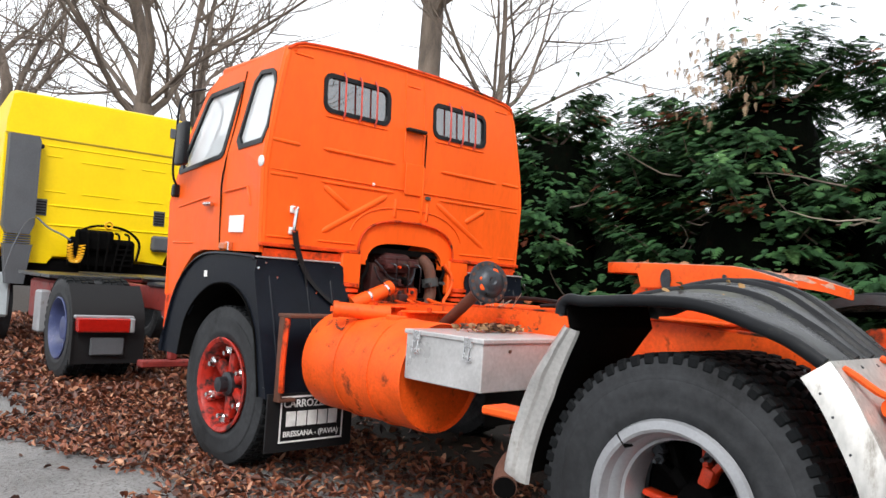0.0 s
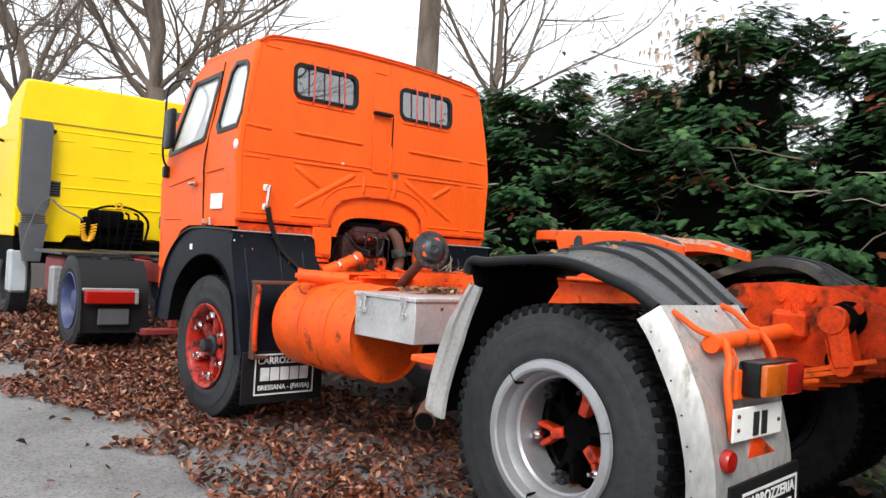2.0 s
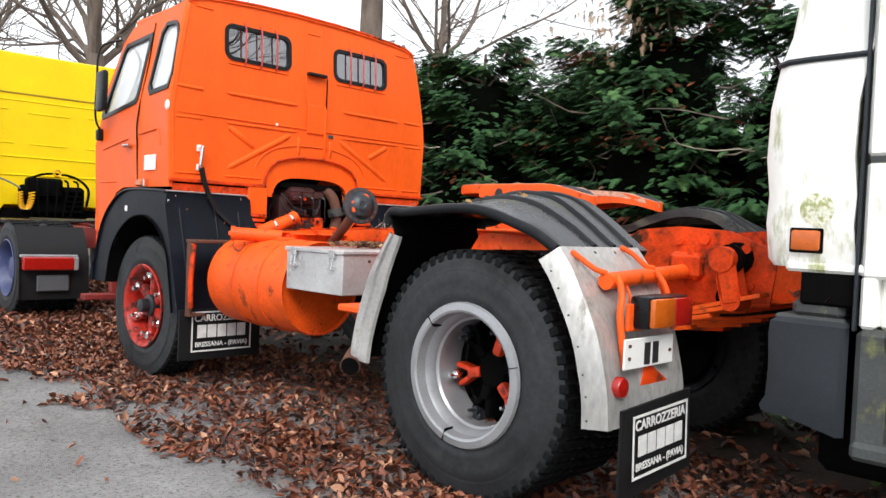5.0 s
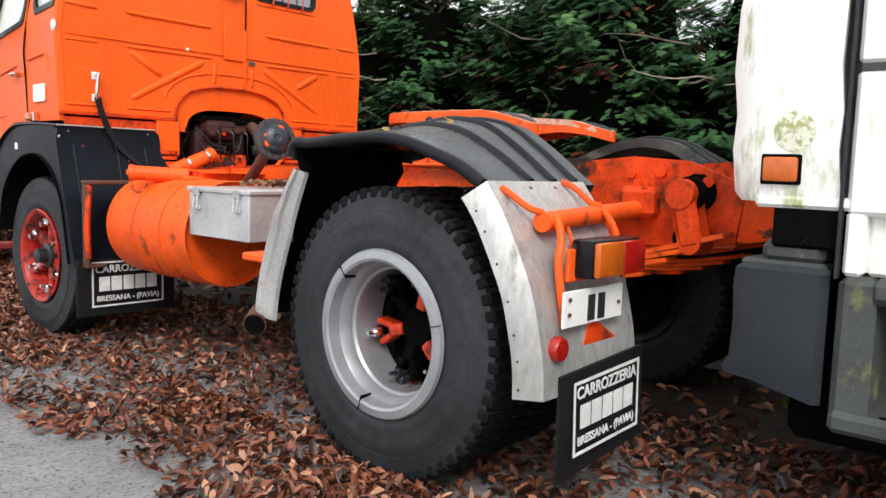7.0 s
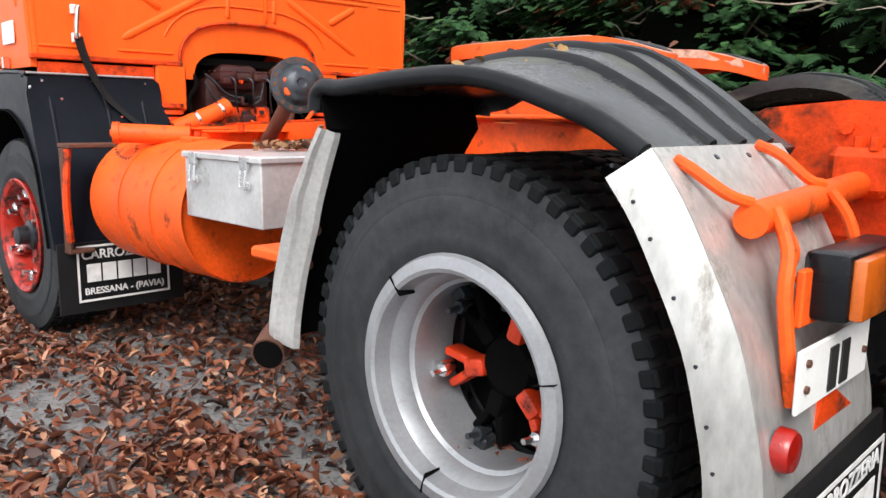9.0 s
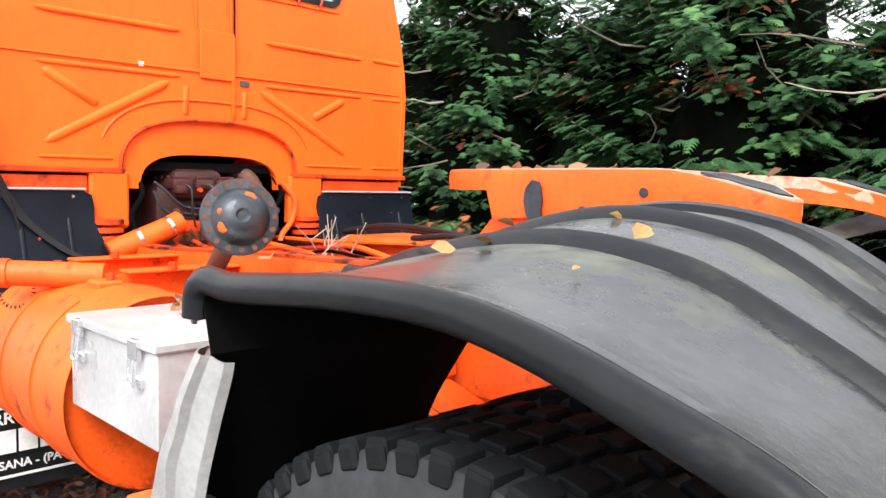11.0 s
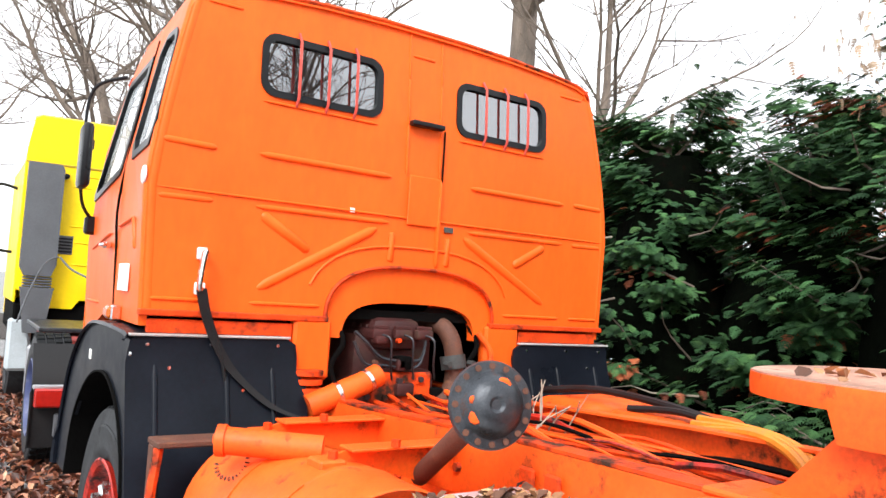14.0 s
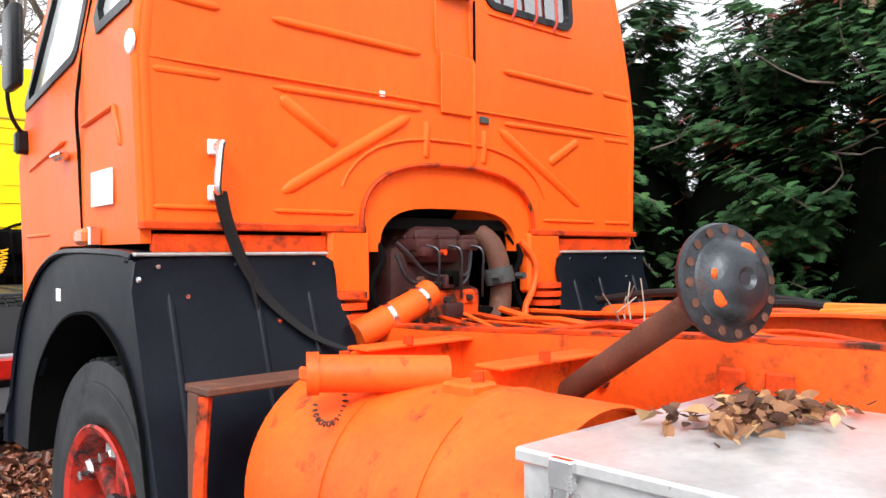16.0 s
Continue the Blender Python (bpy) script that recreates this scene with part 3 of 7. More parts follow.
def build_cab_fittings():
    # grab handle with strap
    bm = B()
    tube(bm, smooth_path([(-0.955, 0.0, 1.60), (-0.955, -0.055, 1.605), (-0.965, -0.065, 1.59), (-0.975, -0.065, 1.48), (-0.965, -0.055, 1.465), (-0.955, 0.0, 1.468)], 4), 0.011, 8)
    h = part("grab_handle", bm, CHROME, truck, "chrome grab handle with white end plates")
    for z in (1.575, 1.445):
        part("end_plate", box(B(), -0.975, -0.935, -0.012, 0.0, z, z + 0.045, 0.004), WHITE_PAINT, h)
    bm = B()
    path = smooth_path([(-0.965, -0.06, 1.47), (-0.94, -0.055, 1.38), (-0.89, -0.05, 1.27), (-0.83, -0.055, 1.18), (-0.755, -0.075, 1.105), (-0.67, -0.10, 1.04), (-0.57, -0.13, 1.0)], 5)
    rings = []
    for i, p in enumerate(path):
        rings.append([bm.verts.new(p + Vector((o, 0.004 * k, 0))) for o, k in ((-0.019, -1), (0.019, -1), (0.019, 1), (-0.019, 1))])
    for a, b in zip(rings, rings[1:]):
        for j in range(4):
            bm.faces.new((a[j], a[(j + 1) % 4], b[(j + 1) % 4], b[j]))
    part("strap", bm, FLAP, h, "black webbing strap hanging from the handle")
    bm = B()
    tube(bm, smooth_path([(-0.94, -0.055, 1.40), (-0.86, -0.05, 1.2), (-0.83, -0.05, 1.0), (-0.85, -0.07, 0.9)], 5), 0.008, 6)
    part("cord", bm, FLAP, h)
    # mirror
    bm = B()
    box(bm, -1.30, -1.25, 0.98, 1.15, 1.89, 2.19, 0.02, seg=2)
    mo = part("mirror", bm, BLACK, truck, "black rectangular door mirror on a bent arm")
    bm = B()
    tube(bm, smooth_path([(-1.10, 1.12, 2.46), (-1.25, 1.19, 2.38), (-1.27, 1.20, 2.1), (-1.25, 1.26, 1.85), (-1.17, 1.32, 1.75)], 5), 0.009, 8)
    part("arm", bm, BLACK, mo)
    bm = B()
    box(bm, -1.22, -1.16, 1.29, 1.35, 1.69, 1.78, 0.012)
    part("arm_bracket", bm, BLACK, mo)
    bm = B()
    box(bm, -1.255, -1.235, 1.06, 1.12, 2.07, 2.13, 0.01)
    part("clamp", bm, BLACK, mo)
    # door handle, sticker, marker lamp, white dot
    bm = B()
    box(bm, -1.20, -1.168, 0.69, 0.80, 1.612, 1.64, 0.008)
    box(bm, -1.215, -1.195, 0.66, 0.78, 1.618, 1.634, 0.005)
    part("door_handle", bm, CHROME, truck, "chrome door handle")
    bm = B()
    box(bm, -1.176, -1.168, 0.22, 0.42, 1.44, 1.545, 0.001)
    part("sticker", bm, WHITE_PAINT, truck, "white rectangular sticker")
    bm = B()
    lathe(bm, (-1.176, 0.03, 1.865), (-1, 0, 0), [(0, 0.034), (0.006, 0.034), (0.01, 0.028), (0.011, 0.0)], 16)
    part("round_sticker", bm, WHITE_PAINT, truck, "round white speed sticker")
    bm = B()
    box(bm, -1.215, -1.16, 0.37, 0.48, 1.325, 1.375, 0.012)
    ml = part("marker_lamp", bm, AMBER, truck, "amber side marker lamp")
    bm = B()
    box(bm, -1.2, -1.16, 0.36, 0.40, 1.32, 1.38, 0.006)
    part("lamp_base", bm, CHROME, ml)
    # wipers of moss and dirt stay in the paint; front step
    bm = B()
    box(bm, -1.16, -0.9, 1.24, 1.44, 0.62, 0.66, 0.01)
    box(bm, -1.16, -1.12, 1.26, 1.44, 0.66, 1.0, 0.01)
    part("step", bm, CHASSIS_OLD, truck, "dirty steel cab step")


build_cab_fittings()
shaped = set()


def draw_in(depth, taper):
    """Sets the depth of what lies ahead of the cab's rear wall and narrows it towards the front."""
    for ob in truck.children_recursive:
        if ob.type == "MESH" and ob.name not in shaped:
            shaped.add(ob.name)
            for v in ob.data.vertices:
                if v.co.y > 0:
                    v.co.y *= depth
                    v.co.x *= 1 - taper * v.co.y


draw_in(0.97, 0.055)


def build_front_fender(s):
    X = s * 1.19
    out = [(1.20, 0.62), (1.17, 0.80), (1.06, 1.05), (0.90, 1.20), (0.72, 1.285), (0.5, 1.315), (0.02, 1.305), (-0.015, 1.28), (-0.03, 1.20), (-0.235, 0.50)]
    inn = [(-0.16, 0.50), (-0.115, 0.70), (-0.06, 0.88), (0.06, 1.03), (0.22, 1.11), (0.36, 1.13), (0.55, 1.10), (0.74, 1.0), (0.88, 0.85), (0.95, 0.62)]
    bm = B()
    plate(bm, [(y, z) for y, z in out] + inn, [], lambda y, z: (X, y, z), (-s * 0.012, 0, 0))
    f = part("front_fender", bm, BLUEBLACK, truck, "satin black front wheel fender")
    bm = B()
    sheet(bm, [(p.x, p.y) for p in smooth_path([(y, z, 0) for y, z in out[:8]], 3)], [(s * 0.62, 0), (s * 1.2, 0.0), (s * 1.207, -0.012)], 0.01)
    part("fender_top", bm, BLUEBLACK, f)
    bm = B()
    sheet(bm, [(p.x, p.y) for p in smooth_path([(y, z, 0) for y, z in inn], 3)], [(s * 0.7, 0), (s * 1.2, 0)], 0.008)
    part("inner_arch", bm, DARK, f)
    bm = B()
    box(bm, min(X, X + s * 0.004), max(X, X + s * 0.004), 0.60, 0.64, 1.15, 1.19, 0.001)
    part("reflector", bm, WHITE_PAINT, f, "small white square reflector")
    each_bolt("screw", CHROME, f, [(X, -0.05, 1.1), (X, -0.13, 0.84), (X, -0.215, 0.56), (X, -0.06, 1.23)], (s, 0, 0), 0.008, 0.006)
    # slanting rear panel with pressed ribs
    bm = B()
    def back(u, z):
        return (s * u, -0.03 - 0.22 * max(0, (1.2 - z) / 0.7) - 0.0, z)
    outline = [(1.2, 0.50), (1.2, 0.75), (1.2, 1.0), (1.2, 1.2), (1.19, 1.275), (1.17, 1.285), (0.6, 1.29), (0.565, 1.27), (0.555, 1.22), (0.56, 1.16), (0.52, 1.12), (0.52, 1.0), (0.6, 0.75), (0.6, 0.5)]
    plate(bm, outline, [], back, (0, 0.012, 0))
    rear = part("rear_panel", bm, BLUEBLACK, f, "black sheet behind the front wheel with pressed ribs")
    # Thin pale strip models the highlight on the panel's top edge.
    bm = B()
    box(bm, min(s * 1.195, s * 0.59), max(s * 1.195, s * 0.59), -0.04, -0.012, 1.290, 1.300, 0.003)
    part("top_strip", bm, ALU, rear, "pale strip drawn as the highlight along the top of the sheet")
    for u in (1.1, 0.84, 0.66):
        bm = B()
        p, q = Vector(back(u, 0.60)) - Vector((0, 0.001, 0)), Vector(back(u, 1.19)) - Vector((0, 0.001, 0))
        rib(bm, p, q, 0.022, 0.008, (0, -1, -0.3))
        part("pressed_rib", bm, BLUEBLACK, rear)
    each_bolt("screw", CHROME, rear, [back(u, z) for u, z in ((1.13, 1.262), (0.9, 1.265), (0.64, 1.265), (1.05, 1.18), (0.78, 1.10))], (0, -1, 0), 0.007, 0.005)
    # mudflap
    bm = B()
    box(bm, min(s * 1.2, s * 0.6), max(s * 1.2, s * 0.6), -0.275, -0.262, 0.20, 0.53, 0.002)
    flap = part("mudflap", bm, FLAP, truck, "black rubber mudflap with white bodyshop lettering")
    return flap


flap_l = build_front_fender(-1)
build_front_fender(1)


def lettering(flap, centre, ax, up, w):
    """White frame, two lines of words and a line of plain blocks on a mudflap; ax runs to the reader's right."""
    ax, up = Vector(ax).normalized(), Vector(up).normalized()
    nrm = ax.cross(up)
    m = Matrix((ax, up, nrm)).transposed().to_4x4()
    m.translation = Vector(centre) + nrm * 0.009
    h = w * 0.60
    bm = B()
    for x0, x1, z0, z1 in ((-w / 2, w / 2, h / 2 - 0.01, h / 2), (-w / 2, w / 2, -h / 2, -h / 2 + 0.01), (-w / 2, -w / 2 + 0.01, -h / 2 + 0.01, h / 2 - 0.01), (w / 2 - 0.01, w / 2, -h / 2 + 0.01, h / 2 - 0.01)):
        box(bm, x0, x1, z0, z1, 0, 0.002, m=m)
    part("border", bm, LETTER, flap, "white printed border", smooth=False)
    bm = B()
    for i in range(5):
        x = -w * 0.405 + i * w * 0.165
        box(bm, x, x + w * 0.145, -h * 0.155, h * 0.165, 0, 0.002, m=m)
    part("name_block", bm, LETTER, flap, "row of bold white blocks", smooth=False)
    text_mesh("lettering", "CARROZZERIA", w * 0.135, m @ Matrix.Translation((0, h * 0.325, 0)), LETTER, flap, "white word CARROZZERIA", 0.0012)
    text_mesh("lettering", "BRESSANA - (PAVIA)", w * 0.098, m @ Matrix.Translation((0, -h * 0.325, 0)), LETTER, flap, "white words BRESSANA - (PAVIA)", 0.0009)


draw_in(0.93, 0.0)
lettering(flap_l, (-0.90, -0.277, 0.385), (1, 0, 0), (0, 0, 1), 0.44)


def tyre_mesh(R, w, rim, lug=True, n=64):
    bm = B()
    h = w / 2
    prof = [(-h * 0.86, rim), (-h * 0.95, rim + 0.03), (-h * 0.985, rim + 0.05), (-h * 0.975, rim + 0.054), (-h, rim + (R - rim) * 0.42), (-h * 0.992, rim + (R - rim) * 0.60), (-h * 0.978, rim + (R - rim) * 0.612), (-h * 0.978, rim + (R - rim) * 0.64), (-h * 0.955, R - 0.075), (-h * 0.945, R - 0.070), (-h * 0.905, R - 0.034), (-h * 0.86, R - 0.016), (-h * 0.6, R - 0.012)]
    prof = prof + [(-a, r) for a, r in reversed(prof)]
    lathe(bm, (0, 0, 0), (1, 0, 0), prof + [prof[0]], n)
    return bm


def lugs_mesh(R, w, count):
    bm = B()
    h = w / 2
    for i in range(count):
        a = 2 * math.pi * i / count
        for s in (-1, 1):
            m = Matrix.Rotation(a + (0.5 if s > 0 else 0) * 2 * math.pi / count, 4, "X")
            box(bm, min(s * h * 0.50, s * h * 0.90), max(s * h * 0.50, s * h * 0.90), -math.pi * R / count * 0.66, math.pi * R / count * 0.66, R - 0.022, R, 0.004, m)
            box(bm, min(s * h * 0.84, s * h * 0.935), max(s * h * 0.84, s * h * 0.935), -math.pi * R / count * 0.62, math.pi * R / count * 0.62, R - 0.040, R - 0.006, 0.005, m)
    k = count
    for i in range(k):
        a = 2 * math.pi * (i + 0.25) / k
        for x in (-0.22, 0.22):
            box(bm, h * (x - 0.19), h * (x + 0.19), -math.pi * R / k * 0.7, math.pi * R / k * 0.7, R - 0.022, R - 0.002, 0.002, Matrix.Rotation(a + x, 4, "X"))
    return bm


def rear_wheel(s, name, x_c, deep):
    """One tyre on a spoked-hub rim; s is the side the dish opens to."""
    R = 0.525
    w = new(name)
    w.empty_display_size = 0.1
    under(w, truck)
    bm = tyre_mesh(R, 0.28, 0.292)
    at = Matrix.Translation((x_c, RY, 0.525))
    bmesh.ops.transform(bm, matrix=at, verts=bm.verts)
    part("tyre", bm, RUBBER, w, "worn black truck tyre")
    bm = lugs_mesh(R, 0.28, 58)
    bmesh.ops.transform(bm, matrix=at, verts=bm.verts)
    part("tread", bm, TREAD, w)
    bm = B()
    prof = [(0.10, 0.255), (0.145, 0.262), (0.15, 0.272), (0.145, 0.300), (0.132, 0.306), (0.12, 0.298), (0.11, 0.272), (0.085, 0.262), (0.078, 0.252), (0.055, 0.250), (0.05, 0.240), (0.0, 0.238), (-0.005, 0.243), (-0.10, 0.243), (-0.13, 0.292), (-0.138, 0.292), (-0.11, 0.235), (-0.01, 0.231), (0.005, 0.226), (0.04, 0.227), (0.05, 0.236), (0.07, 0.238), (0.10, 0.255)]
    lathe(bm, (x_c, RY, 0.525), (s, 0, 0), prof, 48)
    # Inner rims take dark metal in place of the shade under the chassis.
    part("rim", bm, SILVER if deep else DARK_METAL, w, "silver split rim with a rolled lip" if deep else "inner rim coloured dark for the shade under the chassis")
    if deep:
        for a in (75, 197, 318):
            bm = B()
            m = at @ Matrix.Rotation(radians(a), 4, "X")
            box(bm, s * 0.125 - 0.026, s * 0.125 + 0.026, -0.0015, 0.0015, 0.246, 0.303, 0.0005, m)
            part("rim_joint", bm, DARK, w)
    return w


RED_SPOKE = mat("bright_red_spoke", (0.66, 0.045, 0.008), 0.45, var=0.3, scale=12, dirt=(0.015, 0.008, 0.007), dirt_at=0.53, dirt_scale=14)


def build_wheels():
    for s, side in ((-1, "l"), (1, "r")):
        wo = rear_wheel(s, "rear_wheel", s * 1.085, True)
        wi = rear_wheel(s, "rear_wheel", s * 0.755, False)
        # hub with spokes and clamps
        # The hub's wide disc is near-black for the shade deep inside the rim.
        bm = B()
        lathe(bm, (s * 0.60, RY, 0.525), (s, 0, 0), [(0.28, 0.237), (0.33, 0.237), (0.335, 0.15), (0.34, 0.10), (0.40, 0.09), (0.43, 0.07), (0.435, 0.0)], 28)
        part("hub", bm, DARK, wo, "greasy hub with a near-black disc for the shade in the rim")
        for i in range(6):
            a = 2 * math.pi * (i + 0.28) / 6
            m = Matrix.Translation((s * 1.0, RY, 0.525)) @ Matrix.Rotation(a, 4, "X")
            bm = B()
            box(bm, -0.04, 0.03, -0.024, 0.024, 0.07, 0.14, 0.012, m, seg=2)
            for q in (-1, 1):
                box(bm, -0.03, 0.03, -0.012, 0.012, -0.012, 0.085, 0.008, m @ Matrix.Translation((0, q * 0.014, 0.13)) @ Matrix.Rotation(-q * 0.38, 4, "X"), seg=2)
            part("spoke", bm, RED_SPOKE if i % 2 == 0 else DARK, wo, "orange-red forked hub spoke" if i % 2 == 0 else "greasy black hub spoke")
            bm = B()
            box(bm, -0.026, 0.026, -0.02, 0.02, 0.198, 0.238, 0.008, m @ Matrix.Translation((s * 0.03, 0, 0)))
            tube(bm, [m @ Vector((s * 0.02, 0, 0.19)), m @ Vector((s * 0.11, 0, 0.18))], 0.008, 6)
            tube(bm, [m @ Vector((s * 0.05, 0, 0.188)), m @ Vector((s * 0.072, 0, 0.185))], 0.018, 6)
            part("rim_clamp", bm, CHROME if i in (1, 2, 4) else DARK_METAL, wo, "greasy steel rim clamp and stud")
        # Drum and axle mass are added near-black to deepen the underside's shade.
        bm = B()
        lathe(bm, (s * 0.58, RY, 0.525), (s, 0, 0), [(0, 0), (0.0, 0.23), (0.01, 0.24), (0.14, 0.24)], 32)
        part("brake_drum", bm, DARK, wi, "brake drum added near-black to darken the inner wheel")
        bm = B()
        tube(bm, [(0, RY, 0.525), (s * 0.6, RY, 0.525)], 0.085, 12)
        lathe(bm, (0, RY, 0.525), (s, 0, 0), [(0, 0.22), (0.10, 0.20), (0.2, 0.1), (0.21, 0)], 20)
        part("axle_half", bm, DARK, truck, "axle housing added near-black to darken the underside")
        bm = B()
        for _ in range(14):
            a = random.uniform(-0.6, 0.5)
            p = Vector((s * random.uniform(0.95, 1.12), RY + 0.245 * math.sin(a), 0.525 - 0.24 * math.cos(a)))
            leaf_into(bm, p, 0.05)
        part("caught_leaves", bm, LEAF, wo, "dead leaves caught in the rim", smooth=False)
        # front
        w = new("front_wheel")
        w.empty_display_size = 0.1
        under(w, truck)
        c = (s * 1.02, FY, 0.495)
        bm = tyre_mesh(0.495, 0.27, 0.285)
        bmesh.ops.transform(bm, matrix=Matrix.Translation(c), verts=bm.verts)
        part("tyre", bm, RUBBER, w, "worn grey-black truck tyre")
        bm = lugs_mesh(0.49, 0.24, 50)
        bmesh.ops.transform(bm, matrix=Matrix.Translation(c), verts=bm.verts)
        part("tread", bm, TREAD, w)
        bm = B()
        lathe(bm, c, (s, 0, 0), [(0.125, 0.286), (0.135, 0.292), (0.14, 0.284), (0.13, 0.262), (0.10, 0.248), (0.03, 0.243), (-0.1, 0.243), (-0.12, 0.285), (-0.1, 0.23), (0.03, 0.236), (0.125, 0.286)], 40)
        rim = part("rim", bm, RED_RIM, w, "dirty red-painted rim")
        bm = B()
        lathe(bm, c, (s, 0, 0), [(-0.04, 0.24), (-0.01, 0.2), (0.0, 0.1), (0.0, 0.0)], 28)
        part("dish", bm, DARK, w)
        bm = B()
        lathe(bm, c, (s, 0, 0), [(0.0, 0.085), (0.09, 0.075), (0.10, 0.05), (0.15, 0.045), (0.155, 0.0)], 18)
        part("hub_cap", bm, DARK_METAL, w, "greasy black hub cap")
        for i in range(6):
            m = Matrix.Translation(c) @ Matrix.Rotation(2 * math.pi * (i + 0.05) / 6, 4, "X")
            bm = B()
            box(bm, s * 0.045 - 0.03, s * 0.045 + 0.03, -0.034, 0.034, 0.06, 0.215, 0.018, m, seg=2)
            part("spoke", bm, RED_RIM, w, "red hub spoke")
            bm = B()
            box(bm, s * 0.075 - 0.03, s * 0.075 + 0.03, -0.03, 0.03, 0.185, 0.245, 0.012, m)
            tube(bm, [m @ Vector((s * 0.08, 0, 0.2)), m @ Vector((s * 0.13, 0, 0.195))], 0.016, 6)
            part("rim_clamp", bm, CHROME, w, "bright rim clamp with nut")
    bm = B()
    tube(bm, [(-1.0, RY, 0.525), (1.0, RY, 0.525)], 0.09, 12)
    lathe(bm, (0, RY, 0.525), (1, 0, 0), [(-0.2, 0.1), (-0.14, 0.2), (0, 0.24), (0.14, 0.2), (0.2, 0.1)], 16)
    part("rear_axle", bm, DARK, truck)
    bm = B()
    tube(bm, [(-1.0, FY, 0.45), (1.0, FY, 0.45)], 0.06, 10)
    part("front_axle", bm, DARK, truck)


def leaf_into(bm, p, size):
    """One curled leaf at p."""
    m = Matrix.Translation(p) @ Euler((random.uniform(-0.7, 0.7), random.uniform(-0.7, 0.7), random.uniform(0, 6.3))).to_matrix().to_4x4()
    w, c = size * random.uniform(0.22, 0.45), size * random.uniform(0.05, 0.3)
    pts = [(-size / 2, 0, 0), (-size * 0.15, -w, c), (size * 0.2, -w * 0.9, c * 0.8), (size / 2, 0, c * 0.3), (size * 0.2, w * 0.9, c), (-size * 0.15, w, c * 0.7)]
    vs = [bm.verts.new(m @ Vector(q)) for q in pts]
    bm.faces.new((vs[0], vs[1], vs[2], vs[3]))
    bm.faces.new((vs[0], vs[3], vs[4], vs[5]))


build_wheels()


def build_rear_fender(s):
    top = [(-2.290, 1.135), (-2.297, 1.185), (-2.335, 1.210), (-2.40, 1.207), (-2.50, 1.215), (-2.64, 1.226), (-2.80, 1.228), (-2.92, 1.210), (-3.03, 1.178), (-3.14, 1.140), (-3.255, 1.075)]
    path = [(p.x, p.y) for p in smooth_path([(y, z, 0) for y, z in top], 5)]
    x_out, x_in = 1.268, 0.64
    cross = [(x_out + 0.004, -0.024, 0), (x_out + 0.002, -0.014, 0), (x_out - 0.006, -0.004, 0), (x_out - 0.022, 0.004, 0), (x_out - 0.045, 0.0, 0), (1.16, -0.004, 0), (1.10, -0.002, 0)]
    cross += [(x, 0.0, 0) for x in (1.04, 0.98, 0.92, 0.86, 0.80, 0.74, 0.69)]
    cross += [(x_in, 0.0, 0), (x_in - 0.004, -0.05, 0)]
    def ease(v):
        v = max(0.0, min(1.0, v))
        return v * v * (3 - 2 * v)
    def skin(i, x, h):
        p = path[i]
        q0, q1 = Vector(path[max(i - 1, 0)]), Vector(path[min(i + 1, len(path) - 1)])
        d = (q1 - q0).normalized()
        crown = 0.078 * ease((-2.30 - p[0]) / 0.48) * ease((p[0] + 3.24) / 0.33) * ease((x_out - x) / 0.46)
        dip = 0.018 * ease((x_out - x) / 0.12) * ease((p[0] + 2.50) / 0.15) * ease((-2.30 - p[0]) / 0.03)
        return (s * x, p[0] + d.y * h, p[1] - d.x * h + crown - dip)
    def strip(pairs, i0, material, name, label="", closed=True):
        b = B()
        rows = [[b.verts.new(skin(i, x, h)) for x, h in pairs] for i in range(i0, len(path) - 1)]
        n = len(pairs)
        for r0, r1 in zip(rows, rows[1:]):
            for k in range(n):
                b.faces.new((r0[k], r0[(k + 1) % n], r1[(k + 1) % n], r1[k]))
        b.faces.new(rows[0])
        b.faces.new(rows[-1])
        return part(name, b, material, f, label)
    bm = B()
    rows = [[bm.verts.new(skin(i, x, h)) for x, h, r in cross] for i in range(len(path))]
    fs = [bm.faces.new((a[k], a[k + 1], b[k + 1], b[k])) for a, b in zip(rows, rows[1:]) for k in range(len(cross) - 1)]
    bmesh.ops.recalc_face_normals(bm, faces=fs)
    thicken(bm, fs, 0.006)
    f = part("rear_fender", bm, MOULD, truck, "black ribbed plastic fender over the rear wheels, weathered")
    first = [k for k, p in enumerate(path) if p[0] < -2.345][0]
    for x in (1.02, 0.885, 0.75):
        strip([(x + 0.021, -0.003), (x + 0.012, 0.010), (x, 0.014), (x - 0.012, 0.010), (x - 0.021, -0.003)], first, BLACK, "rib")
    bead = [(x_out - 0.006 + 0.019 * math.sin(k * math.pi / 7), -0.012 + 0.021 * math.cos(k * math.pi / 7)) for k in range(-2, 8)]
    strip(bead + [(x_out - 0.022, -0.003)], 1, BLACK, "rolled_edge")
    # metal quarter behind, bent with a flange
    lower = [(-3.245, 1.086), (-3.30, 1.015), (-3.35, 0.93), (-3.42, 0.79), (-3.458, 0.66), (-3.478, 0.56), (-3.484, 0.455)]
    p2 = [(p.x - 0.008, p.y) for p in smooth_path([(y, z, 0) for y, z in lower], 4)]
    def loft(pairs, name, material, parent, label=""):
        b = B()
        rows = []
        for i, (y, z) in enumerate(p2):
            q0, q1 = Vector(p2[max(i - 1, 0)]), Vector(p2[min(i + 1, len(p2) - 1)])
            d = (q1 - q0).normalized()
            rows.append([b.verts.new((s * x, y - d.y * h, z + d.x * h)) for x, h in pairs])
        n = len(pairs)
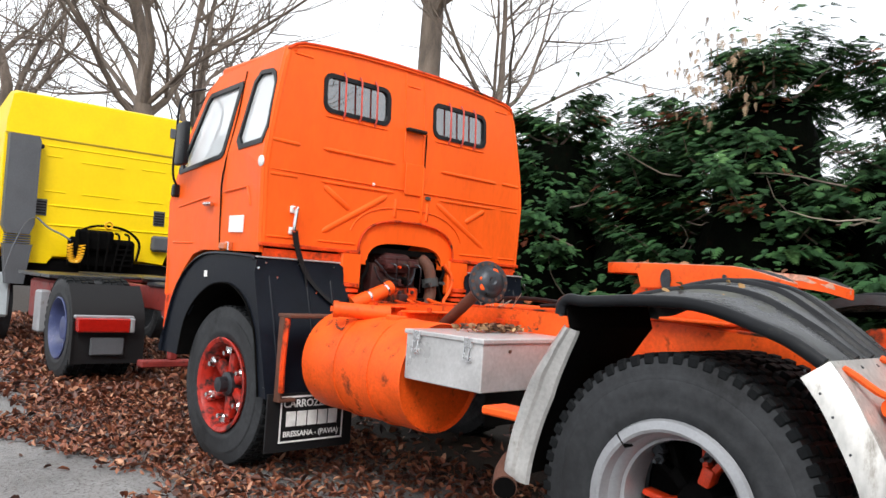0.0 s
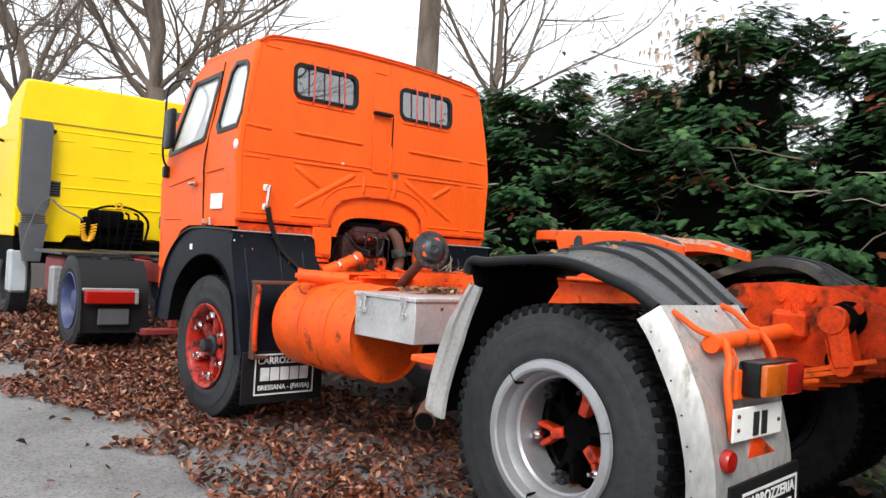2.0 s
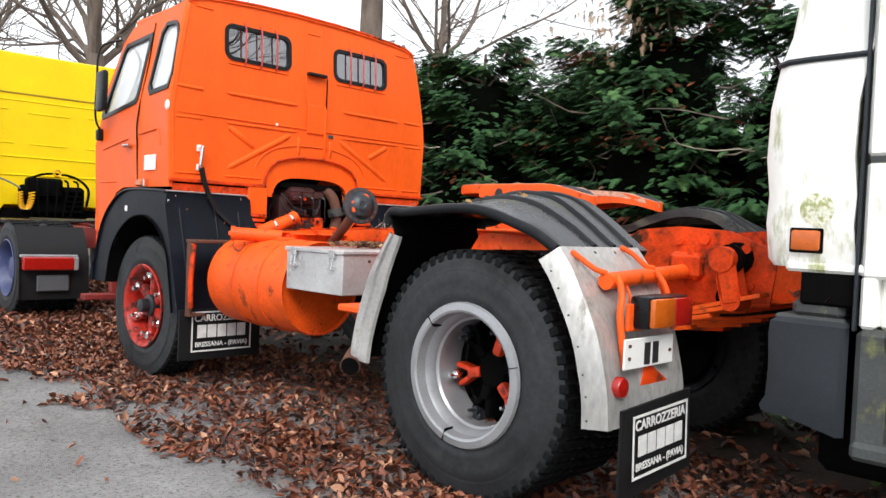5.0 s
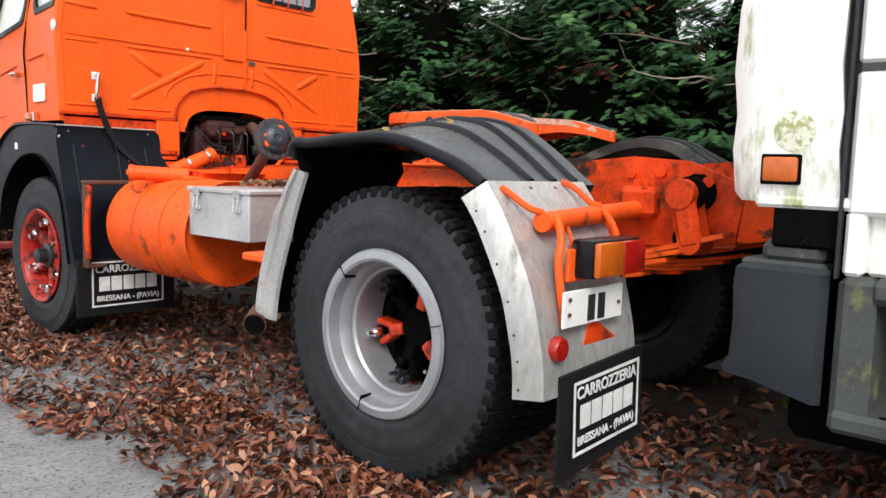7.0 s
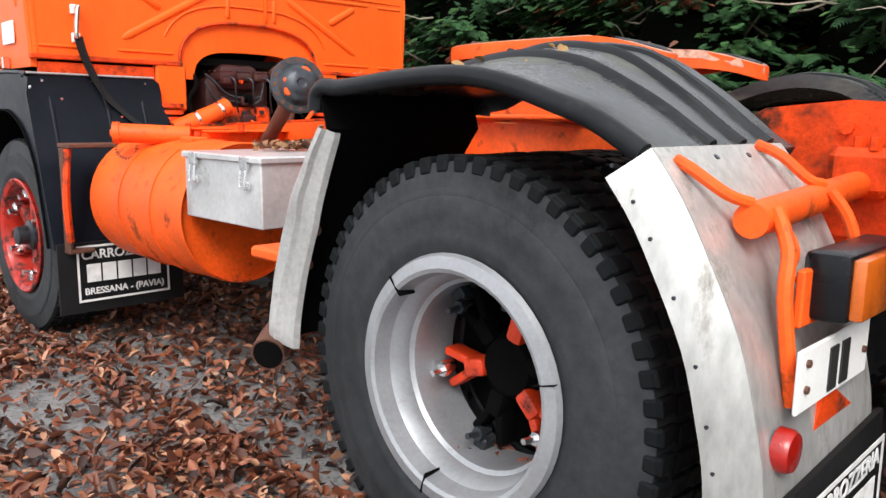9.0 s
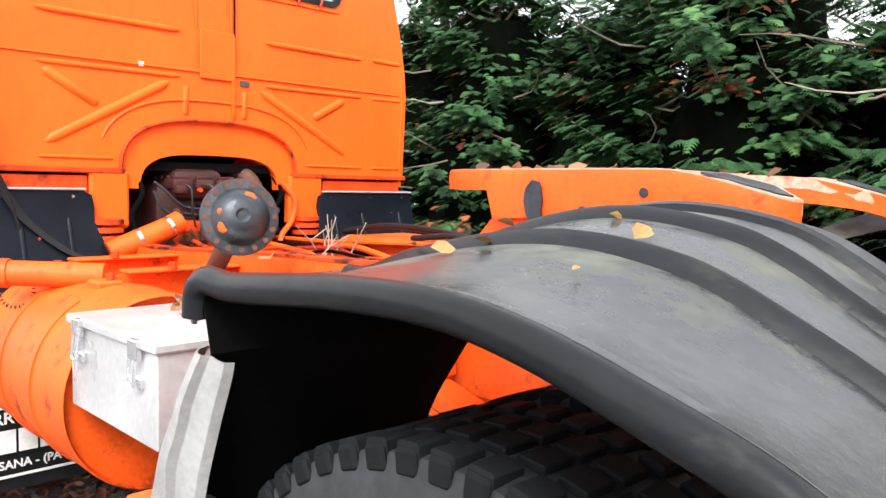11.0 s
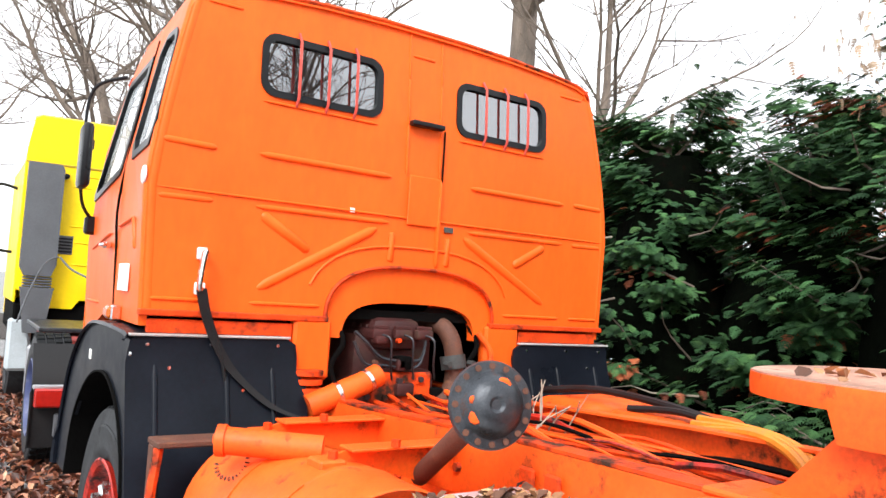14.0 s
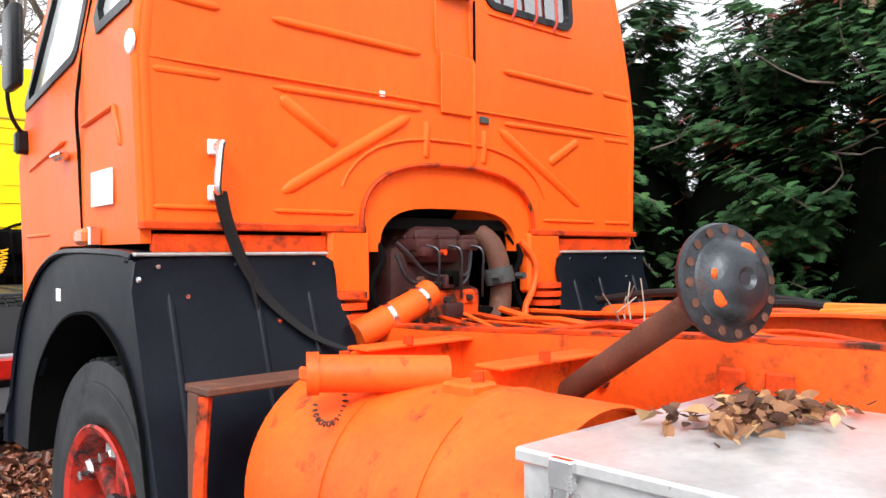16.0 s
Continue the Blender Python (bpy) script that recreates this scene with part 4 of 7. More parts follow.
        for r0, r1 in zip(rows, rows[1:]):
            for k in range(n):
                b.faces.new((r0[k], r0[(k + 1) % n], r1[(k + 1) % n], r1[k]))
        b.faces.new(rows[0])
        b.faces.new(rows[-1])
        return part(name, b, material, parent, label)
    metal = loft([(x_out, 0.0), (x_out, 0.004), (0.72, 0.004), (0.72, 0.0)], "metal_quarter", QUARTER, f, "dull steel rear quarter of the fender")
    loft([(x_out - 0.003, 0.0), (x_out + 0.001, 0.003), (x_out + 0.036, 0.086), (x_out + 0.031, 0.086)], "side_flange", QUARTER, metal, "scuffed steel side flange")
    bm = B()
    bolts(bm, [(s * (x_out + 0.028), y + 0.068, z - 0.02) for y, z in p2[1::3]], (s, 0, 0), 0.004, 0.003)
    bolts(bm, [(s * x, -3.262, 1.058) for x in (1.2, 1.06, 0.92, 0.78)], (0, -0.6, 0.8), 0.008, 0.012)
    part("rivet", bm, DARK_METAL, metal)
    # front quarter: narrow bent strip and dark liner
    fr = [(-2.345, 1.095), (-2.27, 0.99), (-2.20, 0.88), (-2.145, 0.74), (-2.11, 0.60), (-2.10, 0.50)]
    p3 = [(p.x, p.y) for p in smooth_path([(y, z, 0) for y, z in fr], 4)]
    bm = B()
    rows = []
    for i, (y, z) in enumerate(p3):
        t = i / (len(p3) - 1)
        w = 0.035 + 0.075 * min(1, t * 2.2) * (1 - 0.25 * t)
        dent = 0.007 * noise.noise(Vector((s * 3.0, t * 7.0, 0))) + 0.006 * math.sin(t * 9)
        rows.append([bm.verts.new((s * (x_out + o + dent * k), y + 0.02 - (w + 0.02) * f, z + 0.01 - 0.02 * f)) for f, o, k in ((0, -0.012, 0), (0.10, 0.006, 0.4), (0.28, 0.014, 1), (0.48, 0.012, 1.4), (0.56, 0.000, 1), (0.78, -0.004, 0.6), (0.94, -0.010, 0.3), (1.0, -0.024, 0))])
    fs = [bm.faces.new((a[j], a[j + 1], b[j + 1], b[j])) for a, b in zip(rows, rows[1:]) for j in range(7)]
    thicken(bm, fs, 0.003)
    part("metal_front", bm, ALU, f, "dented aluminium front edge of the fender")
    bm = B()
    sheet(bm, [(y - 0.005, z) for y, z in [(-2.318, 1.185)] + p3], [(s * 0.70, 0), (s * 1.262, 0)], 0.004)
    ln = part("liner", bm, DARK, f, "dark inner liner of the fender")
    each_bolt("liner_hole", RUST, ln, [(s * 1.2, -2.215, 0.82), (s * 1.2, -2.175, 0.72), (s * 0.9, -2.215, 0.82)], (0, -1, 0.2), 0.016, 0.004, 10)
    # stay behind the fender
    bm = B()
    tube(bm, [(s * 0.42, -2.25, 0.86), (s * 1.12, -2.06, 0.70)], 0.02, 8)
    box(bm, min(s * 1.2, s * 1.05), max(s * 1.2, s * 1.05), -2.09, -1.88, 0.70, 0.735, 0.008)
    part("fender_stay", bm, CHASSIS, f, "orange fender stay")
    # lamp bar
    bm = B()
    tube(bm, [(s * 1.16, -3.385, 0.966), (s * 0.44, -3.35, 0.995)], 0.031, 16)
    bar = part("lamp_bar", bm, CHASSIS, truck, "orange tubular lamp bar across the fender")
    for pts, r in (([(1.215, -3.27, 1.065), (1.213, -3.30, 1.05), (1.19, -3.355, 1.01), (1.15, -3.38, 0.995)], 0.011),
                   ([(0.86, -3.26, 1.085), (0.86, -3.31, 1.065), (0.84, -3.36, 1.02), (0.81, -3.38, 1.01)], 0.011),
                   ([(1.12, -3.41, 0.985), (1.14, -3.445, 0.92), (1.165, -3.455, 0.84), (1.15, -3.475, 0.66)], 0.013),
                   ([(0.83, -3.40, 1.0), (0.81, -3.44, 0.93), (0.80, -3.472, 0.78)], 0.012)):
        bm = B()
        tube(bm, smooth_path([(s * x, y, z) for x, y, z in pts], 4), r, 8)
        part("lamp_bracket", bm, CHASSIS, bar)
    bm = B()
    tube(bm, smooth_path([(s * 1.03, -3.39, 0.955), (s * 1.06, -3.43, 0.91), (s * 1.05, -3.42, 0.86), (s * 1.01, -3.45, 0.85)], 4), 0.006, 6)
    part("cable", bm, CHASSIS, bar)
    bm = B()
    box(bm, min(s * 1.14, s * 1.01), max(s * 1.14, s * 1.01), -3.475, -3.460, 0.79, 0.89, 0.004)
    part("lamp_plate", bm, CHASSIS, bar)
    bm = B()
    box(bm, min(s * 1.105, s * 0.80), max(s * 1.105, s * 0.80), -3.535, -3.455, 0.80, 0.92, 0.014, seg=2)
    lamp = part("tail_lamp", bm, BLACK, bar, "black tail lamp with amber and red lenses")
    for x0, x1, mt, nm in ((1.095, 0.945, AMBER, "amber_lens"), (0.943, 0.808, RED_LENS, "red_lens")):
        bm = B()
        box(bm, min(s * x0, s * x1), max(s * x0, s * x1), -3.556, -3.53, 0.807, 0.912, 0.008, seg=2)
        part(nm, bm, mt, lamp)
    # reflector, triangle, plate
    bm = B()
    lathe(bm, (s * 1.20, -3.478, 0.60), (0, -1, 0), [(0.0, 0.038), (0.02, 0.038), (0.028, 0.033), (0.032, 0.0)], 24)
    part("round_reflector", bm, RED_LENS, f, "round red reflector")
    bm = B()
    plate(bm, [(s * 1.085, 0.575), (s * 1.06, 0.60), (s * 1.0, 0.685), (s * 0.97, 0.685), (s * 0.83, 0.61), (s * 0.82, 0.585), (s * 0.84, 0.57), (s * 1.07, 0.56)], [], lambda x, z: (x, -3.482, z - 0.03), (0, 0.012, 0))
    part("triangle_reflector", bm, CHASSIS_OLD, f, "weathered orange triangle plate")
    bm = B()
    bx = (s * 1.195, s * 0.69)
    plate(bm, [(min(bx), 0.515), (max(bx), 0.54), (max(bx) - 0.02, 0.24), (min(bx) + 0.02, 0.175)], [], lambda x, z: (x, -3.503 - 0.02 * math.sin((x + z) * 9) * (0.55 - z) * 4, z), (0, 0.012, 0))
    flap = part("mudflap", bm, FLAP, truck, "bent black rubber mudflap with white bodyshop lettering")
    return flap


rear_flap = build_rear_fender(-1)
build_rear_fender(1)
lettering(rear_flap, (-0.945, -3.512, 0.385), (1, -0.02, 0.05), (-0.05, 0, 1), 0.39)
bm = B()
box(bm, -1.20, -0.85, -3.502, -3.494, 0.66, 0.77, 0.003)
plate_ob = part("number_plate", bm, WHITE_PAINT, truck, "white number plate with dark blocks in place of characters")
bm = B()
for x in (-1.065, -1.005):
    box(bm, x, x + 0.04, -3.505, -3.501, 0.67, 0.75, 0.001)
part("character_block", bm, INK, plate_ob)
each_bolt("screw", RUST, plate_ob, [(-1.17, -3.502, 0.70), (-1.17, -3.502, 0.745), (-0.88, -3.502, 0.71)], (0, -1, 0), 0.007, 0.006)


def build_chassis():
    for s in (-1, 1):
        bm = B()
        x0, x1 = s * 0.42, s * 0.35
        prof = [(1.4, 0.80, 1.05), (-0.3, 0.80, 1.06), (-1.2, 0.82, 1.10), (-1.9, 0.83, 1.112), (-2.3, 0.83, 1.11), (-3.0, 0.84, 1.075), (-3.45, 0.84, 1.065), (-3.69, 0.88, 1.06)]
        outline = [(y, b) for y, b, t in prof] + [(y, t) for y, b, t in reversed(prof)]
        plate(bm, outline, [], lambda y, z: (x0, y, z), (-s * 0.009, 0, 0))
        rail = part("chassis_rail", bm, CHASSIS, truck, "orange C-section chassis rail")
        for nm, k in (("top_flange", 2), ("bottom_flange", 1)):
            bm = B()
            for a, b in zip(prof, prof[1:]):
                za, zb = (a[k] + 0.002, b[k] + 0.002) if k == 2 else (a[k] - 0.002, b[k] - 0.002)
                t = 0.009 if k == 2 else -0.009
                vs = [bm.verts.new(v) for v in ((x0, a[0], za), (x1, a[0], za), (x1, b[0], zb), (x0, b[0], zb))]
                fl = bm.faces.new(vs)
                ex = bmesh.ops.extrude_face_region(bm, geom=[fl])["geom"]
                for v in ex:
                    if isinstance(v, bmesh.types.BMVert):
                        v.co.z += t
            part(nm, bm, CHASSIS if s > 0 else CHASSIS_OLD, rail)
        # rear end plate, flared, with shackle
        bm = B()
        plate(bm, [(-2.95, 1.075), (-3.1, 1.165), (-3.30, 1.185), (-3.52, 1.172), (-3.69, 1.105), (-3.725, 1.085), (-3.70, 0.885), (-3.5, 0.86), (-3.2, 0.86), (-2.95, 0.9)], [], lambda y, z: (s * 0.432, y, z), (s * 0.012, 0, 0))
        part("rear_bracket", bm, CHASSIS_OLD, rail, "scuffed orange rear frame bracket")
        bm = B()
        tube(bm, [(s * 0.44, -3.545, 1.06), (s * 0.575, -3.545, 1.055)], 0.052, 14)
        tube(bm, [(s * 0.44, -3.585, 0.89), (s * 0.56, -3.585, 0.89)], 0.042, 14)
        lean = Matrix.Translation((0, -3.545, 1.06)) @ Matrix.Rotation(radians(-13), 4, "X")
        box(bm, min(s * 0.46, s * 0.50), max(s * 0.46, s * 0.50), -0.045, 0.045, -0.20, 0.03, 0.02, lean)
        box(bm, min(s * 0.53, s * 0.565), max(s * 0.53, s * 0.565), -0.045, 0.045, -0.20, 0.03, 0.02, lean)
        bolts(bm, [(s * 0.444, -3.42, 1.13), (s * 0.444, -3.60, 1.1)], (s, 0, 0), 0.02, 0.02, 10)
        for xa, xb, zz, rr in ((0.445, 0.462, 1.06, 0.068), (0.505, 0.528, 1.058, 0.060), (0.505, 0.528, 0.90, 0.05)):
            gb = B()
            tube(gb, [(s * xa, -3.56, zz), (s * xb, -3.56, zz)], rr, 14)
            part("grease_ring", gb, DARK, rail, "black grease round a shackle pin")
        for yy, zz in ((-3.05, 1.0), (-3.12, 0.93), (-3.25, 0.95), (-3.62, 0.95), (-3.3, 1.12)):
            gb = B()
            bolts(gb, [(s * 0.444, yy, zz)], (s, 0, 0), 0.017, 0.014, 8)
            part("frame_bolt", gb, CHASSIS_OLD if yy < -3.2 else RUST, rail)
        part("spring_shackle", bm, CHASSIS_OLD, rail, "orange spring shackle with greasy pins")
        bm = B()
        box(bm, min(s * 0.43, s * 0.52), max(s * 0.43, s * 0.52), -3.42, -3.28, 0.96, 1.075, 0.02)
        bolts(bm, [(s * 0.48, -3.34, 1.07), (s * 0.50, -3.38, 1.07)], (0, 0, 1), 0.014, 0.03)
        part("bar_clamp", bm, CHASSIS_OLD, rail)
        # leaf springs
        spring = new("leaf_spring")
        spring.empty_display_size = 0.1
        under(spring, truck)
        for i in range(7):
            L = 0.95 - 0.10 * i
            bm = B()
            pts = [(RY + L * t, 0.60 + 0.19 * (L * t) ** 2 + 0.145 - 0.0185 * i) for t in (-1, -0.6, -0.2, 0.2, 0.6, 1)]
            sheet(bm, pts, [(s * 0.465, 0), (s * 0.555, 0)], 0.0165)
            part("leaf", bm, CHASSIS if i < 6 else CHASSIS_OLD, spring)
        # spring hanger in front of the axle
        bm = B()
        lathe(bm, (s * 0.435, -1.91, 1.0), (s, 0, 0), [(0, 0.125), (0.10, 0.125), (0.12, 0.11), (0.12, 0.05), (0.10, 0.045), (0.0, 0.045)], 24)
        box(bm, min(s * 0.43, s * 0.545), max(s * 0.43, s * 0.545), -2.03, -1.79, 0.86, 0.99, 0.02)
        bolts(bm, [(s * 0.54, -1.83, 1.07), (s * 0.54, -1.99, 1.07), (s * 0.54, -1.91, 0.91)], (s, 0, 0), 0.017, 0.02)
        part("spring_hanger", bm, CHASSIS, rail, "rounded orange spring hanger casting")
        each_bolt("rivet", CHASSIS_OLD, rail, [(s * 0.42, y, z) for y in (-0.3, -0.62, -0.95, -1.25, -1.5) for z in (0.88, 0.98)], (s, 0, 0), 0.014, 0.016)
        bm = B()
        for y in (-1.28, -1.38):
            box(bm, min(s * 0.43, s * 0.445), max(s * 0.43, s * 0.445), y - 0.03, y + 0.03, 0.83, 1.05, 0.006)
        part("rail_plate", bm, CHASSIS_OLD, rail)
    # crossmembers and their clutter of pipes
    for y, z in ((-0.25, 1.0), (-1.15, 0.95), (-2.0, 0.98), (-3.3, 0.98)):
        bm = B()
        box(bm, -0.35, 0.35, y - 0.05, y + 0.05, z - 0.12, z, 0.01)
        part("crossmember", bm, CHASSIS_OLD, truck)
    rnd = random.Random(4)
    for i in range(40):
        x = -0.26 + 0.0145 * i
        bm = B()
        z = 1.0 + rnd.uniform(-0.05, 0.06)
        pts = [(x + rnd.uniform(-0.05, 0.05), -0.1 - 0.35 * k + rnd.uniform(-0.05, 0.05), z + rnd.uniform(-0.035, 0.035)) for k in range(6)]
        tube(bm, smooth_path(pts, 4), rnd.choice((0.005, 0.007, 0.009, 0.012)), 6)
        part("pipe", bm, (CHASSIS_OLD, RED_RIM, CHASSIS_OLD, CHASSIS, DARK)[i % 5], truck, "overpainted orange air pipe" if i % 5 < 4 else "black air pipe")
    for i in range(6):
        bm = B()
        x = rnd.uniform(-0.25, 0.2)
        y = rnd.uniform(-0.9, -0.35)
        box(bm, x, x + rnd.uniform(0.05, 0.12), y, y + rnd.uniform(0.05, 0.14), 0.9, 0.97 + rnd.uniform(0, 0.05), 0.015)
        tube(bm, smooth_path([(x, y, 0.95), (x - 0.06, y + 0.1, 1.01), (x - 0.02, y + 0.22, 0.97)], 4), 0.012, 6)
        part("valve", bm, CHASSIS, truck, "overpainted orange air valve")
    # Near-black slab added between the rails to stop light from below.
    bm = B()
    box(bm, -0.33, 0.33, -1.95, 0.3, 0.70, 0.80, 0.02)
    part("gearbox", bm, DARK, truck, "near-black pan between the rails, added to stop light")
    # right hand air tanks
    for y0, y1 in ((-0.62, -0.25), (-1.05, -0.66)):
        bm = B()
        box(bm, 0.50, 0.95, y0, y1, 0.78, 1.09, 0.05, seg=3)
        part("air_tank", bm, CHASSIS, truck, "orange painted air tank")
    bm = B()
    tube(bm, smooth_path([(0.60, -0.2, 1.10), (0.64, -0.5, 1.14), (0.62, -0.9, 1.13), (0.55, -1.25, 1.10)], 5), 0.016, 8)
    tube(bm, smooth_path([(0.56, -0.75, 1.10), (0.58, -1.0, 1.12), (0.52, -1.3, 1.09)], 5), 0.014, 8)
    part("hose", bm, FLAP, truck, "black rubber air hose")
    for i in range(3):
        bm = B()
        o = 0.035 * i
        tube(bm, smooth_path([(0.47 + o, -1.1, 1.08 + o * 0.5), (0.40 + o, -1.4, 1.12), (0.30 + o, -1.6, 1.10), (0.2 + o, -1.75, 1.02)], 5), 0.016, 8)
        part("coupling_hose", bm, AMBER_HOSE, truck, "faded orange-yellow coupling hose")


build_chassis()


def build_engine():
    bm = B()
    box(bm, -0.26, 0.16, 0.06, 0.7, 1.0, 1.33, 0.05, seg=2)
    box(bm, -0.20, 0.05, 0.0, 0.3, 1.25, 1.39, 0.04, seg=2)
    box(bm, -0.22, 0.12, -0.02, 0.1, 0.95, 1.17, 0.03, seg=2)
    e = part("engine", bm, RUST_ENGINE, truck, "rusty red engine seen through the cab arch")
    rnd = random.Random(14)
    for k in range(3):
        bm = B()
        x = -0.17 + 0.11 * k
        box(bm, x - 0.045, x + 0.045, -0.03, 0.25, 1.30, 1.345, 0.012, seg=2)
        for q in range(4):
            box(bm, x - 0.04, x + 0.04, -0.02 + 0.06 * q, 0.0 + 0.06 * q, 1.343, 1.358, 0.003)
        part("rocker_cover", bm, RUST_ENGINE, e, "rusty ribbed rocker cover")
        bm = B()
        tube(bm, smooth_path([(x, -0.03, 1.32), (x + 0.02, -0.07, 1.30), (x + 0.03, -0.06, 1.2), (x + 0.06, -0.03, 1.13)], 4), 0.0045, 6)
        part("injector_line", bm, DARK_METAL, e)
    for k in range(12):
        bm = B()
        bolts(bm, [(rnd.uniform(-0.24, 0.13), -0.022, rnd.uniform(0.97, 1.30))], (0, -1, 0), rnd.uniform(0.008, 0.016), 0.02, 6)
        part("engine_bolt", bm, rnd.choice((RUST, DARK_METAL, CHASSIS_OLD)), e)
    for k in range(6):
        bm = B()
        x, z = rnd.uniform(-0.25, 0.1), rnd.uniform(1.0, 1.28)
        box(bm, x, x + rnd.uniform(0.04, 0.10), -0.05, 0.01, z, z + rnd.uniform(0.03, 0.08), 0.01, seg=2)
        part("engine_bracket", bm, rnd.choice((RUST_ENGINE, DARK, RUST)), e)
    for x in (-0.36, 0.34):
        bm = B()
        tube(bm, smooth_path([(x, 0.05, 1.37), (x + 0.02, -0.0, 1.28), (x - 0.03, 0.0, 1.18), (x + 0.01, -0.03, 1.06)], 4), 0.012, 8)
        part("engine_hose", bm, DARK, e, "black hose at the side of the engine")
    bm = B()
    for i, z in enumerate((1.33, 1.29)):
        tube(bm, smooth_path([(-0.30, -0.02, z), (-0.25, -0.03, z - 0.04 - 0.05 * i), (-0.16, -0.03, 1.22 - 0.03 * i), (0.0, -0.03, 1.21 - 0.03 * i), (0.05, -0.02, 1.24), (0.06, -0.02, 1.33)], 4), 0.007, 6)
    part("fuel_pipe", bm, DARK_METAL, e)
    bm = B()
    for x in (-0.19, -0.09, 0.01):
        box(bm, x, x + 0.06, -0.03, 0.0, 1.10, 1.14, 0.01)
    box(bm, -0.21, 0.10, -0.025, 0.0, 1.0, 1.16, 0.01)
    part("cover", bm, CHASSIS_OLD, e)
    bm = B()
    tube(bm, smooth_path([(0.15, 0.2, 1.38), (0.19, 0.05, 1.36), (0.215, -0.01, 1.27), (0.22, -0.02, 1.12), (0.15, -0.05, 1.03), (0.03, -0.08, 0.99)], 5), 0.042, 12)
    ex = part("exhaust_pipe", bm, RUST, truck, "rusted exhaust downpipe")
    bm = B()
    tube(bm, [(0.215, -0.01, 1.235), (0.222, -0.02, 1.175)], 0.058, 14)
    bolts(bm, [(0.15, -0.05, 1.20), (0.28, -0.05, 1.205)], (0, -1, 0), 0.014, 0.04)
    part("flange", bm, MOSSY, ex, "corroded pale exhaust flange")
    bm = B()
    tube(bm, [(-0.52, -0.085, 1.035), (-0.30, -0.11, 1.125), (-0.22, -0.10, 1.16)], 0.047, 14)
    air = part("intake_pipe", bm, CHASSIS, truck, "orange intake pipe with two hose clips")
    for a, b in (((-0.405, -0.098, 1.082), (-0.39, -0.10, 1.088)), ((-0.285, -0.11, 1.131), (-0.27, -0.108, 1.138))):
        bm = B()
        tube(bm, [a, b], 0.051, 14)
        part("hose_clip", bm, CHROME, air)
    for x, w in ((-0.50, 0.07), (0.50, 0.07)):
        for z in (1.09, 1.125, 1.16):
            bm = B()
            lathe(bm, (x, -0.005, z), (0, 0, 1), [(-0.014, 0.03), (-0.01, w), (0.01, w), (0.014, 0.03)], 16)
            part("cab_mount", bm, CHASSIS_OLD, truck, "orange rubber cab mount")
    bm = B()
    tube(bm, smooth_path([(0.36, 0.0, 1.34), (0.42, -0.03, 1.25), (0.40, -0.03, 1.15), (0.33, -0.05, 1.08), (0.30, -0.08, 1.0)], 4), 0.013, 8)
    part("brake_pipe", bm, CHASSIS, truck)
    bm = B()
    box(bm, -1.0, 1.0, 0.75, 0.8, 0.9, 1.37)
    part("firewall", bm, DARK, truck)


build_engine()


